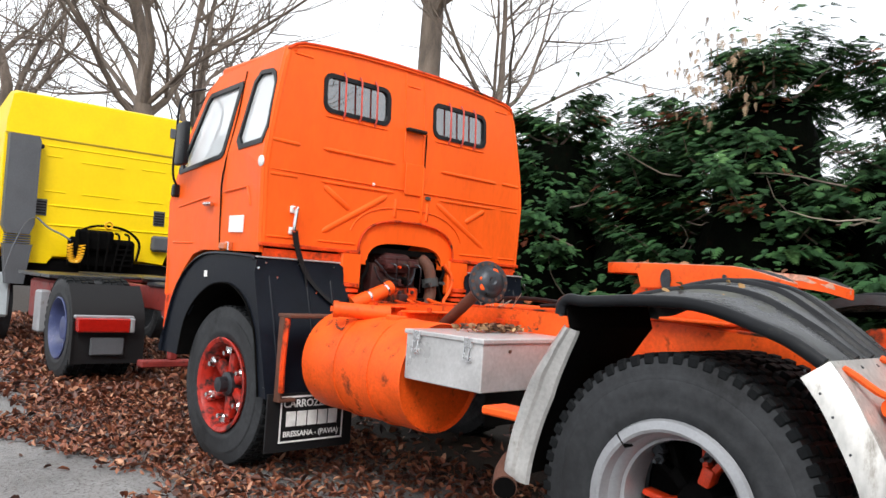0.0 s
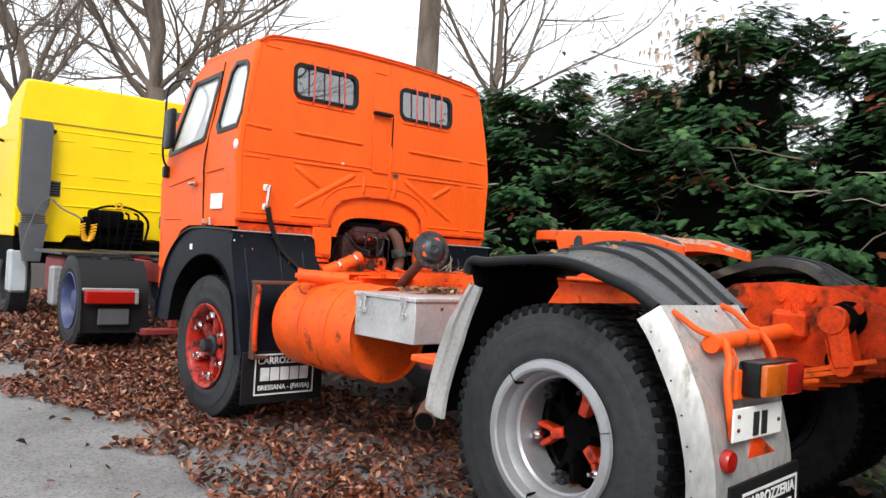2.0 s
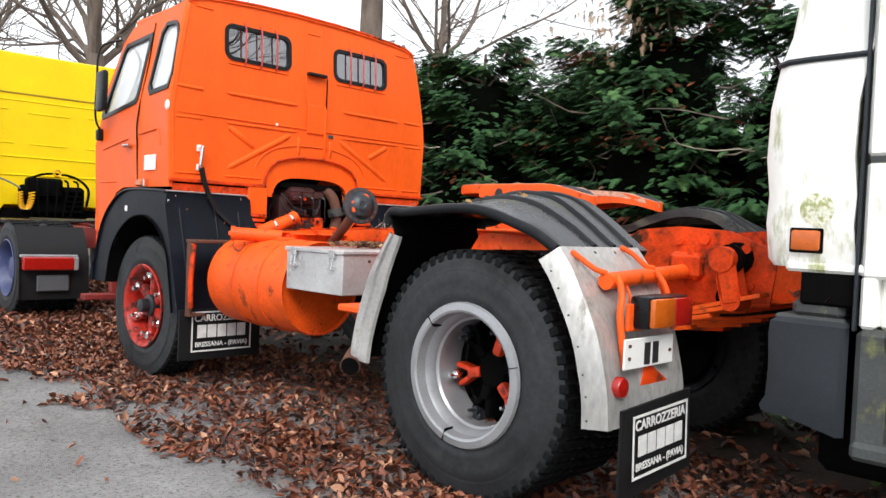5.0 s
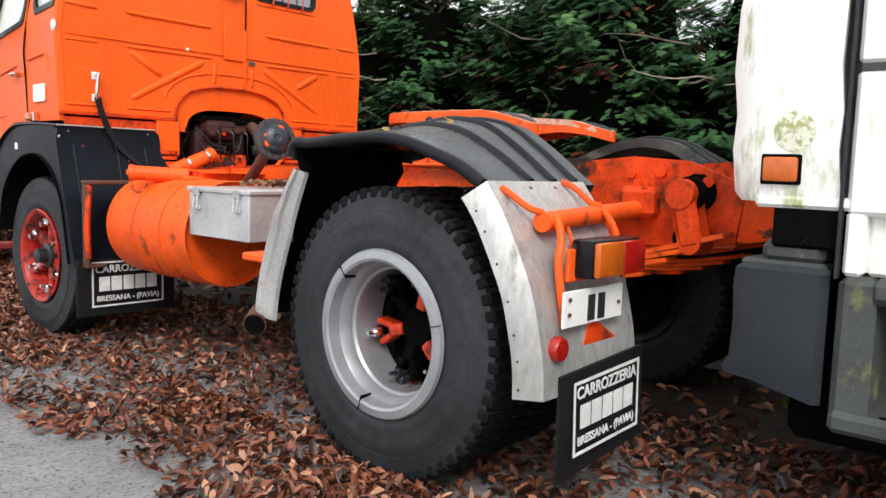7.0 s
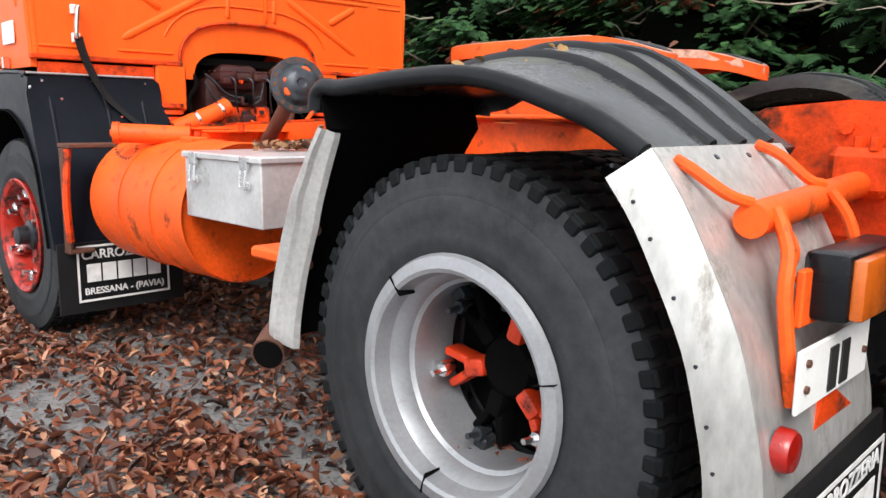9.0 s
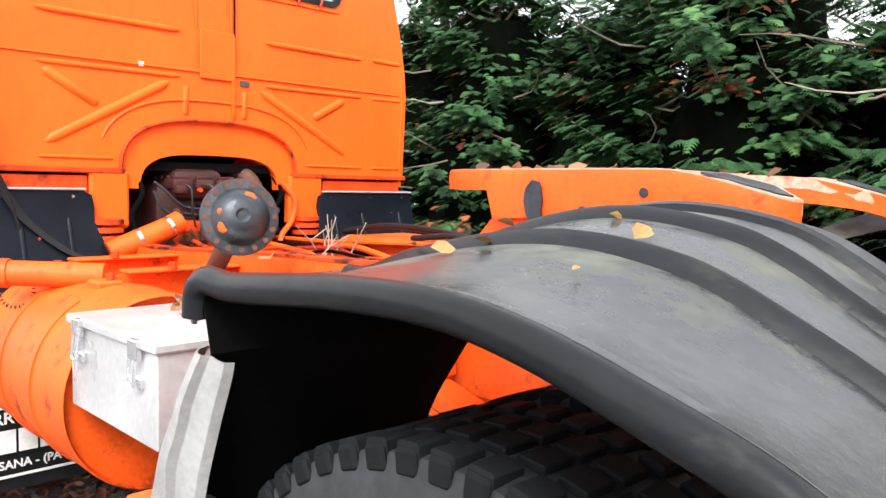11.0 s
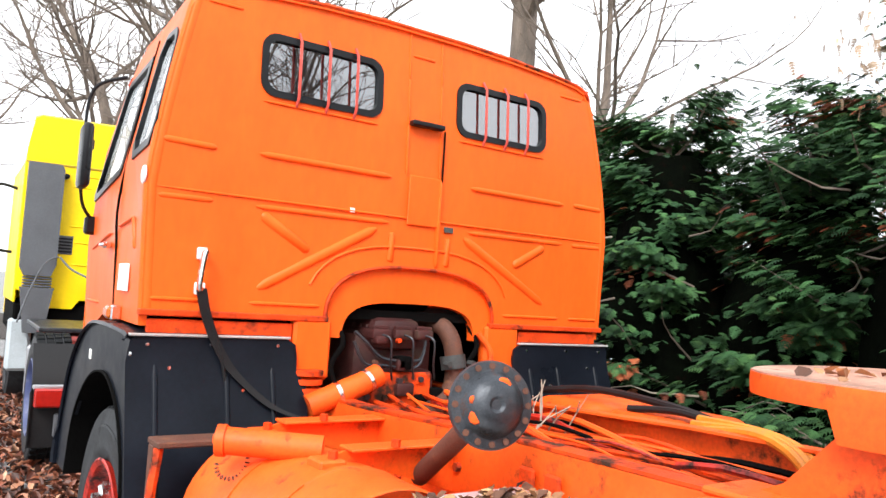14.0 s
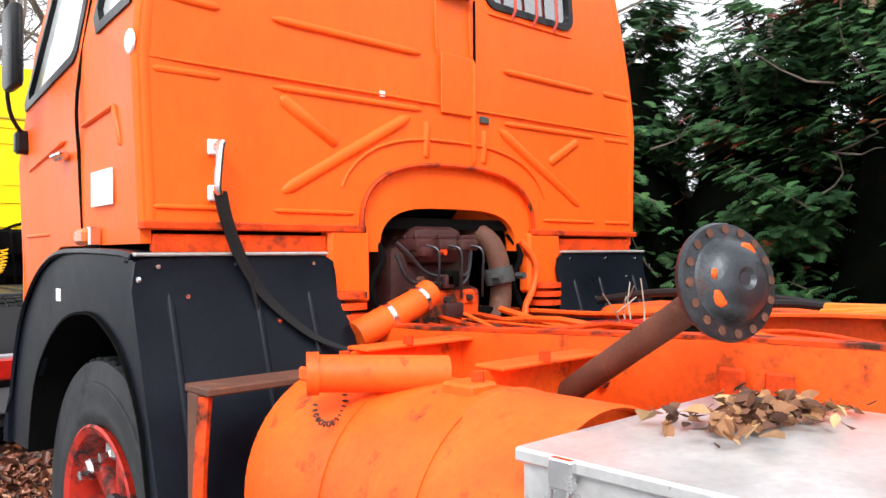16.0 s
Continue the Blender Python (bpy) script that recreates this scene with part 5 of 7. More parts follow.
def build_tank():
    bm = B()
    cx, cz, r = -0.825, 0.742, 0.276
    lathe(bm, (cx, -0.42, cz), (0, -1, 0), [(0, 0), (0.0, r - 0.03), (0.012, r), (0.30, r), (0.305, r + 0.004), (0.315, r), (0.58, r), (0.585, r + 0.004), (0.595, r), (0.825, r), (0.83, r - 0.004), (0.805, r - 0.012), (0.80, 0.0)], 48)
    t = part("fuel_tank", bm, CHASSIS, truck, "large cylindrical orange fuel tank")
    for y in (-0.70, -0.98):
        bm = B()
        lathe(bm, (cx, y, cz), (0, -1, 0), [(0, r + 0.001), (0.0, r + 0.006), (0.03, r + 0.006), (0.03, r + 0.001)], 48, math.radians(-60), math.radians(170))
        part("tank_strap", bm, CHASSIS, t, "orange steel tank strap")
    bm = B()
    tube(bm, [(-1.06, -0.665, 1.04), (-0.82, -0.82, 1.03)], 0.04, 18)
    neck = part("filler_neck", bm, CHASSIS, t, "orange filler neck with a chained cap")
    bm = B()
    tube(bm, [(-1.077, -0.655, 1.04), (-1.055, -0.669, 1.04)], 0.046, 18)
    box(bm, -1.086, -1.072, -0.675, -0.635, 1.025, 1.055, 0.005)
    part("cap", bm, CHASSIS, neck)
    bm = B()
    for i in range(14):
        a = math.pi * i / 13
        lathe(bm, (-1.05 + 0.055 * math.cos(a) + 0.01, -0.665 - 0.05 * i / 13, 0.985 - 0.05 * math.sin(a)), (math.sin(a), 0.3 * (i % 2), math.cos(a)), [(-0.002, 0.004), (0.0, 0.008), (0.002, 0.004)], 6)
    part("chain", bm, RUST, neck)
    # brackets that carry the tank from the rail
    for y in (-0.46, -0.92):
        bm = B()
        plate(bm, [(-0.42, 1.05), (-0.80, 1.045), (-0.88, 1.02), (-0.86, 0.985), (-0.70, 0.99), (-0.42, 0.90)], [], lambda x, z, y=y: (x, y, z), (0, 0.012, 0))
        box(bm, -0.80, -0.42, y - 0.045, y + 0.04, 1.046, 1.056, 0.003)
        box(bm, -0.9, -0.82, y - 0.05, y + 0.04, 1.0, 1.03, 0.006)
        br = part("tank_bracket", bm, CHASSIS, t, "orange tank carrier bracket")
        each_bolt("bolt", CHASSIS_OLD, br, [(-0.85, y - 0.02, 1.03), (-0.66, y - 0.04, 1.055)], (0, 0, 1), 0.014, 0.022)
    # frame strip and guard in front of the tank
    bm = B()
    box(bm, -1.165, -1.14, -0.33, -0.27, 0.50, 0.97, 0.008, Matrix.Translation((0, 0, 0)))
    box(bm, -1.165, -0.6, -0.38, -0.26, 0.965, 0.985, 0.004)
    box(bm, -1.165, -1.05, -0.33, -0.26, 0.49, 0.51, 0.004)
    part("tank_guard", bm, RUST, t, "rusty sheet guard in front of the tank")
    bm = B()
    tube(bm, smooth_path([(-1.15, -0.34, 0.96), (-1.175, -0.36, 0.75), (-1.16, -0.34, 0.55)], 4), 0.016, 6)
    part("guard_strip", bm, CHASSIS_OLD, t)


build_tank()


def build_toolbox():
    b = thing("toolbox", (-0.76, -1.56, 0.72), "dull aluminium toolbox with two latches beside the chassis", "toolbox")
    bm = B()
    box(bm, -1.075, -0.40, -1.755, -1.255, 0.755, 0.972, 0.004)
    part("body", bm, STAINLESS, b)
    bm = B()
    box(bm, -1.085, -0.39, -1.765, -1.245, 0.968, 0.992, 0.005)
    part("lid", bm, STAINLESS, b)
    for y in (-1.345, -1.68):
        bm = B()
        box(bm, -1.098, -1.082, y - 0.022, y + 0.022, 0.947, 0.992, 0.003)
        tube(bm, [(-1.095, y - 0.016, 0.947), (-1.10, y - 0.016, 0.892), (-1.10, y + 0.016, 0.892), (-1.095, y + 0.016, 0.947)], 0.004, 6)
        box(bm, -1.088, -1.074, y - 0.018, y + 0.018, 0.882, 0.907, 0.003)
        part("latch", bm, CHROME, b)
    each_bolt("rivet", RUST, b, [(-0.9, -1.758, 0.935), (-0.6, -1.758, 0.935)], (0, -1, 0), 0.008, 0.006, 8)
    bm = B()
    rnd = random.Random(8)
    for _ in range(210):
        x, y = rnd.gauss(-0.66, 0.10), rnd.gauss(-1.44, 0.06)
        if -0.95 < x < -0.45 and -1.70 < y < -1.31:
            leaf_into(bm, Vector((x, y, 0.998 + rnd.uniform(0, 0.025))), rnd.uniform(0.018, 0.05))
    tagged(mesh_ob("leaf_pile", bm, PALE_LEAF, False), "small heap of dry brown leaves on the toolbox lid", "leaves", kind="stuff")


build_toolbox()


def build_half_shaft():
    h = thing("half_shaft", (-0.5, -0.95, 0.95), "rusty drive half-shaft with a worn grey flange leaning on the chassis", "axle shaft")
    a, c = Vector((-0.53, -0.90, 0.95)), Vector((-0.665, -1.385, 1.238))
    d = Vector((-0.33, -0.93, 0.16)).normalized()
    bm = B()
    tube(bm, [a, a + (c - a) * 0.5, c], 0.03, 14)
    part("shaft", bm, RUST, h, "brown rusty shaft")
    bm = B()
    lathe(bm, c, d, [(-0.012, 0.03), (-0.012, 0.105), (0.0, 0.109), (0.010, 0.105), (0.012, 0.082), (0.018, 0.076), (0.032, 0.069), (0.05, 0.045), (0.052, 0.02), (0.046, 0.012), (0.046, 0.0)], 40)
    fl = part("flange", bm, DARK_METAL, h, "worn grey flange ringed with bolt holes")
    u, v = basis(d)
    for i in range(16):
        t = 2 * math.pi * i / 16
        bm = B()
        p = c + (u * math.cos(t) + v * math.sin(t)) * 0.094 + d * 0.0105
        tube(bm, [p, p + d * 0.003], 0.0085, 8)
        part("bolt_hole", bm, RUST, fl)
    for du, dv, r in ((-0.02, -0.045, 0.022), (0.05, 0.03, 0.018), (0.055, -0.01, 0.012)):
        p = c + u * du + v * dv + d * 0.036
        part("paint_spot", lathe(B(), p, d, [(0, r), (0.004, r * 0.8), (0.005, 0)], 9), CHASSIS, fl, "fleck of orange paint")



build_half_shaft()


def fender_z(x, y):
    u = max(0.0, min(1.0, (1.268 + x) / 0.46))
    v = max(0.0, min(1.0, (-2.30 - y) / 0.42))
    return 1.224 + 0.08 * u * u * (3 - 2 * u) * v * v * (3 - 2 * v) + 0.012


def build_fifth_wheel():
    f = thing("fifth_wheel", (0, -2.2, 1.06), "orange fifth-wheel coupling plate strewn with dry leaves", "coupling")
    TOP = 1.378
    edge = [(0.0, -1.765), (0.10, -1.772), (0.20, -1.796), (0.285, -1.838), (0.35, -1.90), (0.395, -1.98), (0.418, -2.07), (0.43, -2.16), (0.435, -2.26), (0.437, -2.40), (0.432, -2.54), (0.41, -2.67), (0.365, -2.76), (0.31, -2.775), (0.245, -2.71), (0.18, -2.60), (0.11, -2.46), (0.06, -2.38), (0.0, -2.35)]
    outline = edge + [(-x, y) for x, y in reversed(edge[1:-1])]
    def up(x, y):
        return (x, y, TOP - 0.055 * max(0, (-y - 2.56) / 0.21) ** 1.4)
    bm = B()
    plate(bm, outline, [], up, (0, 0, -0.028))
    top = part("top_plate", bm, mat_fw, f, "greasy worn coupling plate, orange paled by painted sky sheen")
    bm = B()
    rim = [(x * 1.003, y) for x, y in outline]
    loop = smooth_path([(*p, 0) for p in rim + [rim[0]]], 4)
    rows = []
    for p in loop:
        z = up(p.x, p.y)[2]
        depth = 0.112 - 0.062 * max(0, min(1, (-p.y - 2.20) / 0.50))
        if p.y > -2.10:
            depth = 0.05
        rows.append([bm.verts.new((p.x, p.y, z - 0.003)), bm.verts.new((p.x * 1.008, p.y, z - 0.02)), bm.verts.new((p.x * 1.0, p.y, z - depth))])
    fs = [bm.faces.new((a[j], a[j + 1], b[j + 1], b[j])) for a, b in zip(rows, rows[1:]) for j in range(2)]
    thicken(bm, fs, 0.014)
    part("skirt", bm, CHASSIS, f, "thick orange skirt of the coupling plate")
    for s in (-1, 1):
        bm = B()
        plate(bm, [(-1.93, 1.135), (-1.99, 1.165), (-2.09, 1.27), (-2.33, 1.27), (-2.42, 1.165), (-2.50, 1.135)], [], lambda y, z, s=s: (s * 0.39, y, z), (-s * 0.08, 0, 0))
        box(bm, s * 0.39 - 0.09, s * 0.39 + 0.08, -2.55, -1.86, 1.122, 1.14, 0.006)
        part("pedestal", bm, CHASSIS, f, "orange pedestal of the coupling")
    for s in (-1, 1):
        bm = B()
        tube(bm, [(s * 0.30, -2.16, 1.225), (s * 0.385, -2.16, 1.225)], 0.032, 12)
        part("pivot", bm, DARK_METAL, f, "greasy pivot")
        bm = B()
        smear = []
        for k in range(18):
            t = 2 * math.pi * k / 18
            q = 1 + 0.35 * noise.noise(Vector((math.cos(t) * 2, math.sin(t) * 2, 5.0)))
            smear.append((-2.25 + 0.026 * math.cos(t) * q, 1.305 + 0.046 * math.sin(t) * q))
        plate(bm, smear, [], lambda y, z, s=s: (s * 0.4415, y, z), (s * 0.005, 0, 0))
        part("grease_patch", bm, DARK_METAL, f)
        each_bolt("bolt", DARK_METAL, f, [(s * 0.425, -2.52, 1.33)], (s, 0, 0), 0.010, 0.014, 8)
        each_bolt("bolt", DARK_METAL, f, [(s * 0.435, -2.38, 1.29)], (s, 0, 0), 0.009, 0.012, 8)
        bm = B()
        horn = [(0.405, -2.62), (0.385, -2.70), (0.35, -2.75), (0.315, -2.76), (0.265, -2.70), (0.30, -2.62)]
        plate(bm, [(s * x, y) for x, y in horn], [], lambda x, y: (x, y, up(x, y)[2] + 0.003), (0, 0, -0.004))
        part("worn_horn", bm, DARK_METAL, f, "dark worn steel at the tip of the ramp")
    bm = B()
    box(bm, -0.33, 0.33, -2.45, -2.06, 1.15, 1.27, 0.02)
    part("lock_housing", bm, DARK, f, "dark lock mechanism under the plate")
    bm = B()
    tube(bm, [(-0.04, -2.085, 1.386), (0.10, -2.145, 1.386)], 0.008, 8)
    part("pin", bm, RUST, f)
    bm = B()
    rnd = random.Random(21)
    for _ in range(46):
        x, y = rnd.uniform(-0.34, 0.38), rnd.gauss(-2.06, 0.17)
        if y < -1.86 and abs(x) < 0.40:
            leaf_into(bm, Vector((x, y, up(x, y)[2] + 0.003)), rnd.uniform(0.02, 0.055))
    tagged(mesh_ob("plate_leaves", bm, PALE_LEAF, False), "dry pale leaves lying on the coupling plate", "leaves", kind="stuff")
    bm = B()
    for _ in range(6):
        x, y = rnd.uniform(-1.15, -0.75), rnd.uniform(-2.9, -2.4)
        leaf_into(bm, Vector((x, y, fender_z(x, y) - 0.006)), rnd.uniform(0.015, 0.035))
    for x, y in ((-1.08, -2.62), (-1.05, -2.66), (-0.98, -2.85), (-1.2, -2.40)):
        leaf_into(bm, Vector((x, y, fender_z(x, y) - 0.006)), 0.034)
    tagged(mesh_ob("fender_leaves", bm, STRAW_LEAF, False), "few curled yellow leaves on the black fender", "leaves", kind="stuff")


# Pinkish base holds the pale sheen of reflected sky on the orange plate.
mat_fw = mat("greasy_sky_paled_plate", (0.60, 0.32, 0.23), 0.36, 0.2, var=0.4, scale=6, bump=0.15, bump_scale=40, dirt=(0.10, 0.05, 0.04), dirt_at=0.57, dirt_scale=6)
build_fifth_wheel()

bm = B()
tube(bm, smooth_path([(-0.9, -2.0, 0.62), (-1.15, -2.02, 0.52), (-1.30, -2.12, 0.47)], 4), 0.048, 16)
tail = part("tailpipe", bm, RUST, truck, "rusty open tailpipe")
bm = B()
tube(bm, [(-1.27, -2.10, 0.478), (-1.303, -2.122, 0.469)], 0.043, 16)
part("bore", bm, DARK, tail)


def twigs(start, spread, count, label):
    rnd = random.Random(5)
    for i in range(count):
        bm = B()
        p = Vector(start) + Vector((rnd.uniform(-1, 1) * spread, rnd.uniform(-1, 1) * spread, 0))
        d = Vector((rnd.uniform(-0.4, 0.5), rnd.uniform(-0.5, 0.1), 1)).normalized()
        pts = [p]
        for _ in range(3):
            d = (d + Vector((rnd.uniform(-0.35, 0.35), rnd.uniform(-0.3, 0.3), 0))).normalized()
            pts.append(pts[-1] + d * rnd.uniform(0.05, 0.10))
        tube(bm, pts, 0.0045, 5, r_end=0.0018)
        tube(bm, [pts[2], pts[2] + Vector((rnd.uniform(-0.06, 0.06), rnd.uniform(-0.06, 0.0), 0.05))], 0.0025, 4)
        tagged(single("dry_twig", bm, TWIG, label, "twig"), label, "twig", "twigs in the chassis")


twigs((0.12, -0.7, 0.98), 0.12, 7, "bare dry twig lying among the chassis pipes")


# ---- yellow tractor unit ahead ----
def build_yellow():
    y = thing("yellow_truck", (0, 5.5, 0), "yellow high-roof tractor unit parked ahead", "truck")
    YR = 6.72
    bm = B()
    plate(bm, [(-1.2, 1.25), (-1.22, 2.60), (-1.2, 2.66), (1.2, 2.66), (1.22, 2.60), (1.2, 1.25), (0.95, 1.25), (0.9, 1.12), (0.6, 1.15), (-0.55, 1.15), (-0.62, 1.05), (-0.9, 1.05)], [], lambda u, z: (u, YR, z), (0, 0.05, 0))
    out = (0, -1, 0)
    for x0, x1, z in ((-0.72, -0.52, 2.43), (-0.30, 0.28, 2.40), (0.5, 0.85, 2.42), (-0.72, -0.45, 1.98), (-0.26, 0.26, 1.98), (0.48, 0.85, 1.98), (-0.8, 1.1, 2.56)):
        rib(bm, (x0, YR, z), (x1, YR, z), 0.02, 0.01, out)
    rib(bm, (-0.68, YR, 1.80), (1.15, YR, 1.80), 0.025, 0.012, out)
    rib(bm, (-0.68, YR, 1.55), (1.15, YR, 1.57), 0.03, 0.014, out)
    w = part("rear_wall", bm, YELLOW, y, "bright yellow cab rear wall")
    bm = B()
    rows = []
    for yy, hw, z0, z1 in ((YR, 1.21, 2.66, 3.18), (YR + 0.25, 1.2, 2.66, 3.24), (YR + 1.2, 1.16, 2.66, 3.1), (YR + 2.0, 1.0, 2.66, 2.72)):
        rows.append([bm.verts.new((x, yy, z)) for x, z in ((-hw, z0), (-hw, z0 + (z1 - z0) * 0.3), (-hw * 0.955, z1 - 0.03), (-hw * 0.9, z1), (hw * 0.9, z1), (hw * 0.955, z1 - 0.03), (hw, z0 + (z1 - z0) * 0.3), (hw, z0))])
    for a, b in zip(rows, rows[1:]):
        for j in range(7):
            bm.faces.new((a[j], a[j + 1], b[j + 1], b[j]))
    bm.faces.new(rows[0])
    part("roof_fairing", bm, YELLOW, y, "tall yellow roof fairing")
    bm = B()
    box(bm, -1.22, 1.22, YR - 0.012, YR, 2.645, 2.668, 0.004)
    part("roof_seam", bm, mat("dark_yellow_seam", (0.42, 0.27, 0.01), 0.6), y)
    bm = B()
    for s in (-1, 1):
        box(bm, min(s * 1.22, s * 1.19), max(s * 1.22, s * 1.19), YR + 0.02, YR + 1.9, 1.1, 2.66, 0.01)
    box(bm, -1.2, 1.2, YR + 1.85, YR + 1.9, 0.9, 2.66, 0.01)
    part("side_wall", bm, YELLOW, y)
    # air intake
    bm = B()
    plate(bm, [(-1.19, 1.50), (-1.19, 2.64), (-0.86, 2.64), (-0.83, 2.58), (-0.83, 1.53), (-0.88, 1.40), (-1.14, 1.40)], [], lambda u, z: (u, YR - 0.16, z), (0, 0.15, 0))
    a = part("air_intake", bm, GREY_PLASTIC, y, "dark grey air intake duct")
    for i in range(4):
        bm = B()
        box(bm, -1.15, -0.86, YR - 0.15, YR - 0.02, 1.28 + 0.03 * i, 1.30 + 0.03 * i, 0.006)
        part("bellows_fold", bm, GREY_PLASTIC, a)
    bm = B()
    plate(bm, [(-1.17, 1.275), (-0.83, 1.275), (-0.84, 1.24), (-0.90, 0.78), (-1.10, 0.78), (-1.16, 1.24)], [], lambda u, z: (u, YR - 0.15, z), (0, 0.14, 0))
    part("lower_duct", bm, GREY_PLASTIC, a)
    bm = B()
    lathe(bm, (-0.80, YR, 2.53), (0, -1, 0), [(0, 0.03), (0.08, 0.03), (0.085, 0.0)], 12)
    part("knob", bm, BLACK, y)
    for x in (-0.83, 0.72):
        bm = B()
        box(bm, x, x + 0.16, YR - 0.012, YR, 1.66, 1.87, 0.004)
        v = part("air_vent", bm, GREY_PLASTIC, y, "grey slatted vent")
        for i in range(5):
            bm = B()
            box(bm, x + 0.01, x + 0.15, YR - 0.022, YR - 0.012, 1.68 + 0.036 * i, 1.70 + 0.036 * i, 0.002)
            part("slat", bm, BLACK, v)
    bm = B()
    box(bm, 0.86, 1.0, YR - 0.02, YR, 2.92, 3.06, 0.01)
    part("work_lamp", bm, GREY_PLASTIC, y)
    bm = B()
    box(bm, 0.70, 0.98, YR - 0.1, YR, 1.3, 1.52, 0.03)
    part("grey_box", bm, GREY_PLASTIC, y)
    # coupling frame and hoses
    bm = B()
    box(bm, -0.42, 0.42, YR - 0.25, YR - 0.1, 1.02, 1.42, 0.04)
    rack = part("coupling_rack", bm, DARK, y, "black rack of coupling hoses")
    part("valve_block", box(B(), -0.36, 0.1, YR - 0.35, YR - 0.2, 1.25, 1.52, 0.03), DARK, rack)
    for i in range(5):
        part("fin", box(B(), 0.15, 0.36, YR - 0.3, YR - 0.2, 1.06 + 0.07 * i, 1.09 + 0.07 * i, 0.008), DARK, rack)
    for i in range(6):
        bm = B()
        tube(bm, smooth_path([(-0.35 + 0.12 * i, YR - 0.3, 1.5), (-0.38 + 0.13 * i, YR - 0.42, 1.42), (-0.3 + 0.1 * i, YR - 0.35, 1.0)], 4), 0.016, 6)
        part("rack_hose", bm, DARK, rack)
    bm = B()
    tube(bm, smooth_path([(-0.3, YR - 0.2, 1.5), (-0.1, YR - 0.25, 1.58), (0.25, YR - 0.25, 1.56), (0.46, YR - 0.25, 1.4), (0.42, YR - 0.3, 1.15)], 4), 0.018, 6)
    part("loop_hose", bm, DARK, rack)
    bm = B()
    lathe(bm, (0.04, YR - 0.25, 1.60), (0, -1, 0), [(0, 0.045), (0.02, 0.06), (0.04, 0.045), (0.02, 0.03), (0, 0.045)], 18)
    part("hose_ring", bm, HOSE_YELLOW, y)
    bm = B()
    pts = []
    for i in range(150):
        t = i / 149
        a2 = t * math.pi
        base = Vector((-0.40 + 0.075 * math.cos(math.pi - a2) , YR - 0.45, 1.32 - 0.23 * math.sin(a2)))
        pts.append(base + Vector((0.038 * math.cos(t * 2 * math.pi * 18), 0.038 * math.sin(t * 2 * math.pi * 18), 0)))
    tube(bm, pts, 0.008, 5)
    part("coil_hose", bm, HOSE_YELLOW, y, "coiled yellow air hose")
    bm = B()
    tube(bm, smooth_path([(-0.80, YR - 0.15, 1.62), (-0.70, YR - 0.3, 1.50), (-0.55, YR - 0.4, 1.42), (-0.47, YR - 0.45, 1.36)], 4), 0.012, 6)
    tube(bm, smooth_path([(-0.82, YR - 0.15, 1.62), (-0.95, YR - 0.25, 1.55), (-1.08, YR - 0.3, 1.25), (-1.18, YR - 0.35, 0.9)], 4), 0.01, 6)
    part("hose", bm, GREY_PLASTIC, y)
    # chassis
    for s in (-1, 1):
        bm = B()
        box(bm, min(s * 0.42, s * 0.36), max(s * 0.42, s * 0.36), 2.4, 8.2, 0.70, 0.93, 0.01)
        part("chassis_rail", bm, DARKRED, y, "dark red chassis rail")
    for yy in (2.6, 4.2, 5.5):
        part("crossmember", box(B(), -0.36, 0.36, yy, yy + 0.1, 0.72, 0.9, 0.01), DARKRED, y)
    bm = B()
    tube(bm, smooth_path([(-0.6, 2.7, 0.72), (-0.45, 2.75, 0.74), (-0.3, 2.75, 0.82), (-0.1, 2.7, 0.85)], 3), 0.04, 8)
    part("tow_tube", bm, DARKRED, y)
    bm = B()
    box(bm, -0.9, 0.6, 2.35, 2.47, 0.28, 0.34, 0.01)
    box(bm, -0.65, -0.58, 2.38, 2.45, 0.34, 0.75, 0.01)
    part("underrun_bar", bm, DARKRED, y)
    bm = B()
    box(bm, -1.12, -0.45, 4.55, 5.9, 0.93, 0.97, 0.008)
    box(bm, -0.45, 0.5, 4.4, 5.9, 0.96, 0.99, 0.008)
    part("deck", bm, DARK_METAL, y, "dirty tread-plate deck behind the cab")
    bm = B()
    box(bm, -1.05, -0.45, 4.5, 5.6, 0.45, 0.90, 0.03)
    part("side_tank", bm, DARKRED, y)
    bm = B()
    box(bm, -1.18, -1.06, 4.62, 4.82, 0.36, 0.80, 0.02)
    part("wheel_chock", bm, SILVER, y, "grey plastic wheel chock")
    bm = B()
    lathe(bm, (0.0, 3.62, 1.0), (0, 0, 1), [(-0.03, 0.1), (-0.03, 0.46), (0.0, 0.48), (0.02, 0.46), (0.022, 0.0)], 32)
    box(bm, -0.45, 0.45, 3.0, 3.6, 0.92, 0.98, 0.02)
    part("coupling_plate", bm, DARK_METAL, y, "greasy coupling plate with leaves")
    # rear wheels and quarter fenders
    for s in (-1, 1):
        for x in (1.09, 0.76):
            c = (s * x, 3.74, 0.49)
            bm = tyre_mesh(0.49, 0.27, 0.29)
            bmesh.ops.transform(bm, matrix=Matrix.Translation(c), verts=bm.verts)
            t = part("tyre", bm, RUBBER, y, "black twin tyre")
            bm = lugs_mesh(0.495, 0.26, 40)
            bmesh.ops.transform(bm, matrix=Matrix.Translation(c), verts=bm.verts)
            part("tread", bm, TREAD, t)
        c = (s * 1.09, 3.74, 0.49)
        bm = B()
        lathe(bm, c, (s, 0, 0), [(0.12, 0.292), (0.13, 0.296), (0.135, 0.285), (0.10, 0.262), (0.0, 0.255), (-0.1, 0.2), (-0.1, 0.12), (0.08, 0.11), (0.09, 0)], 32)
        part("rim", bm, BLUE_RIM, y, "faded blue wheel rim")
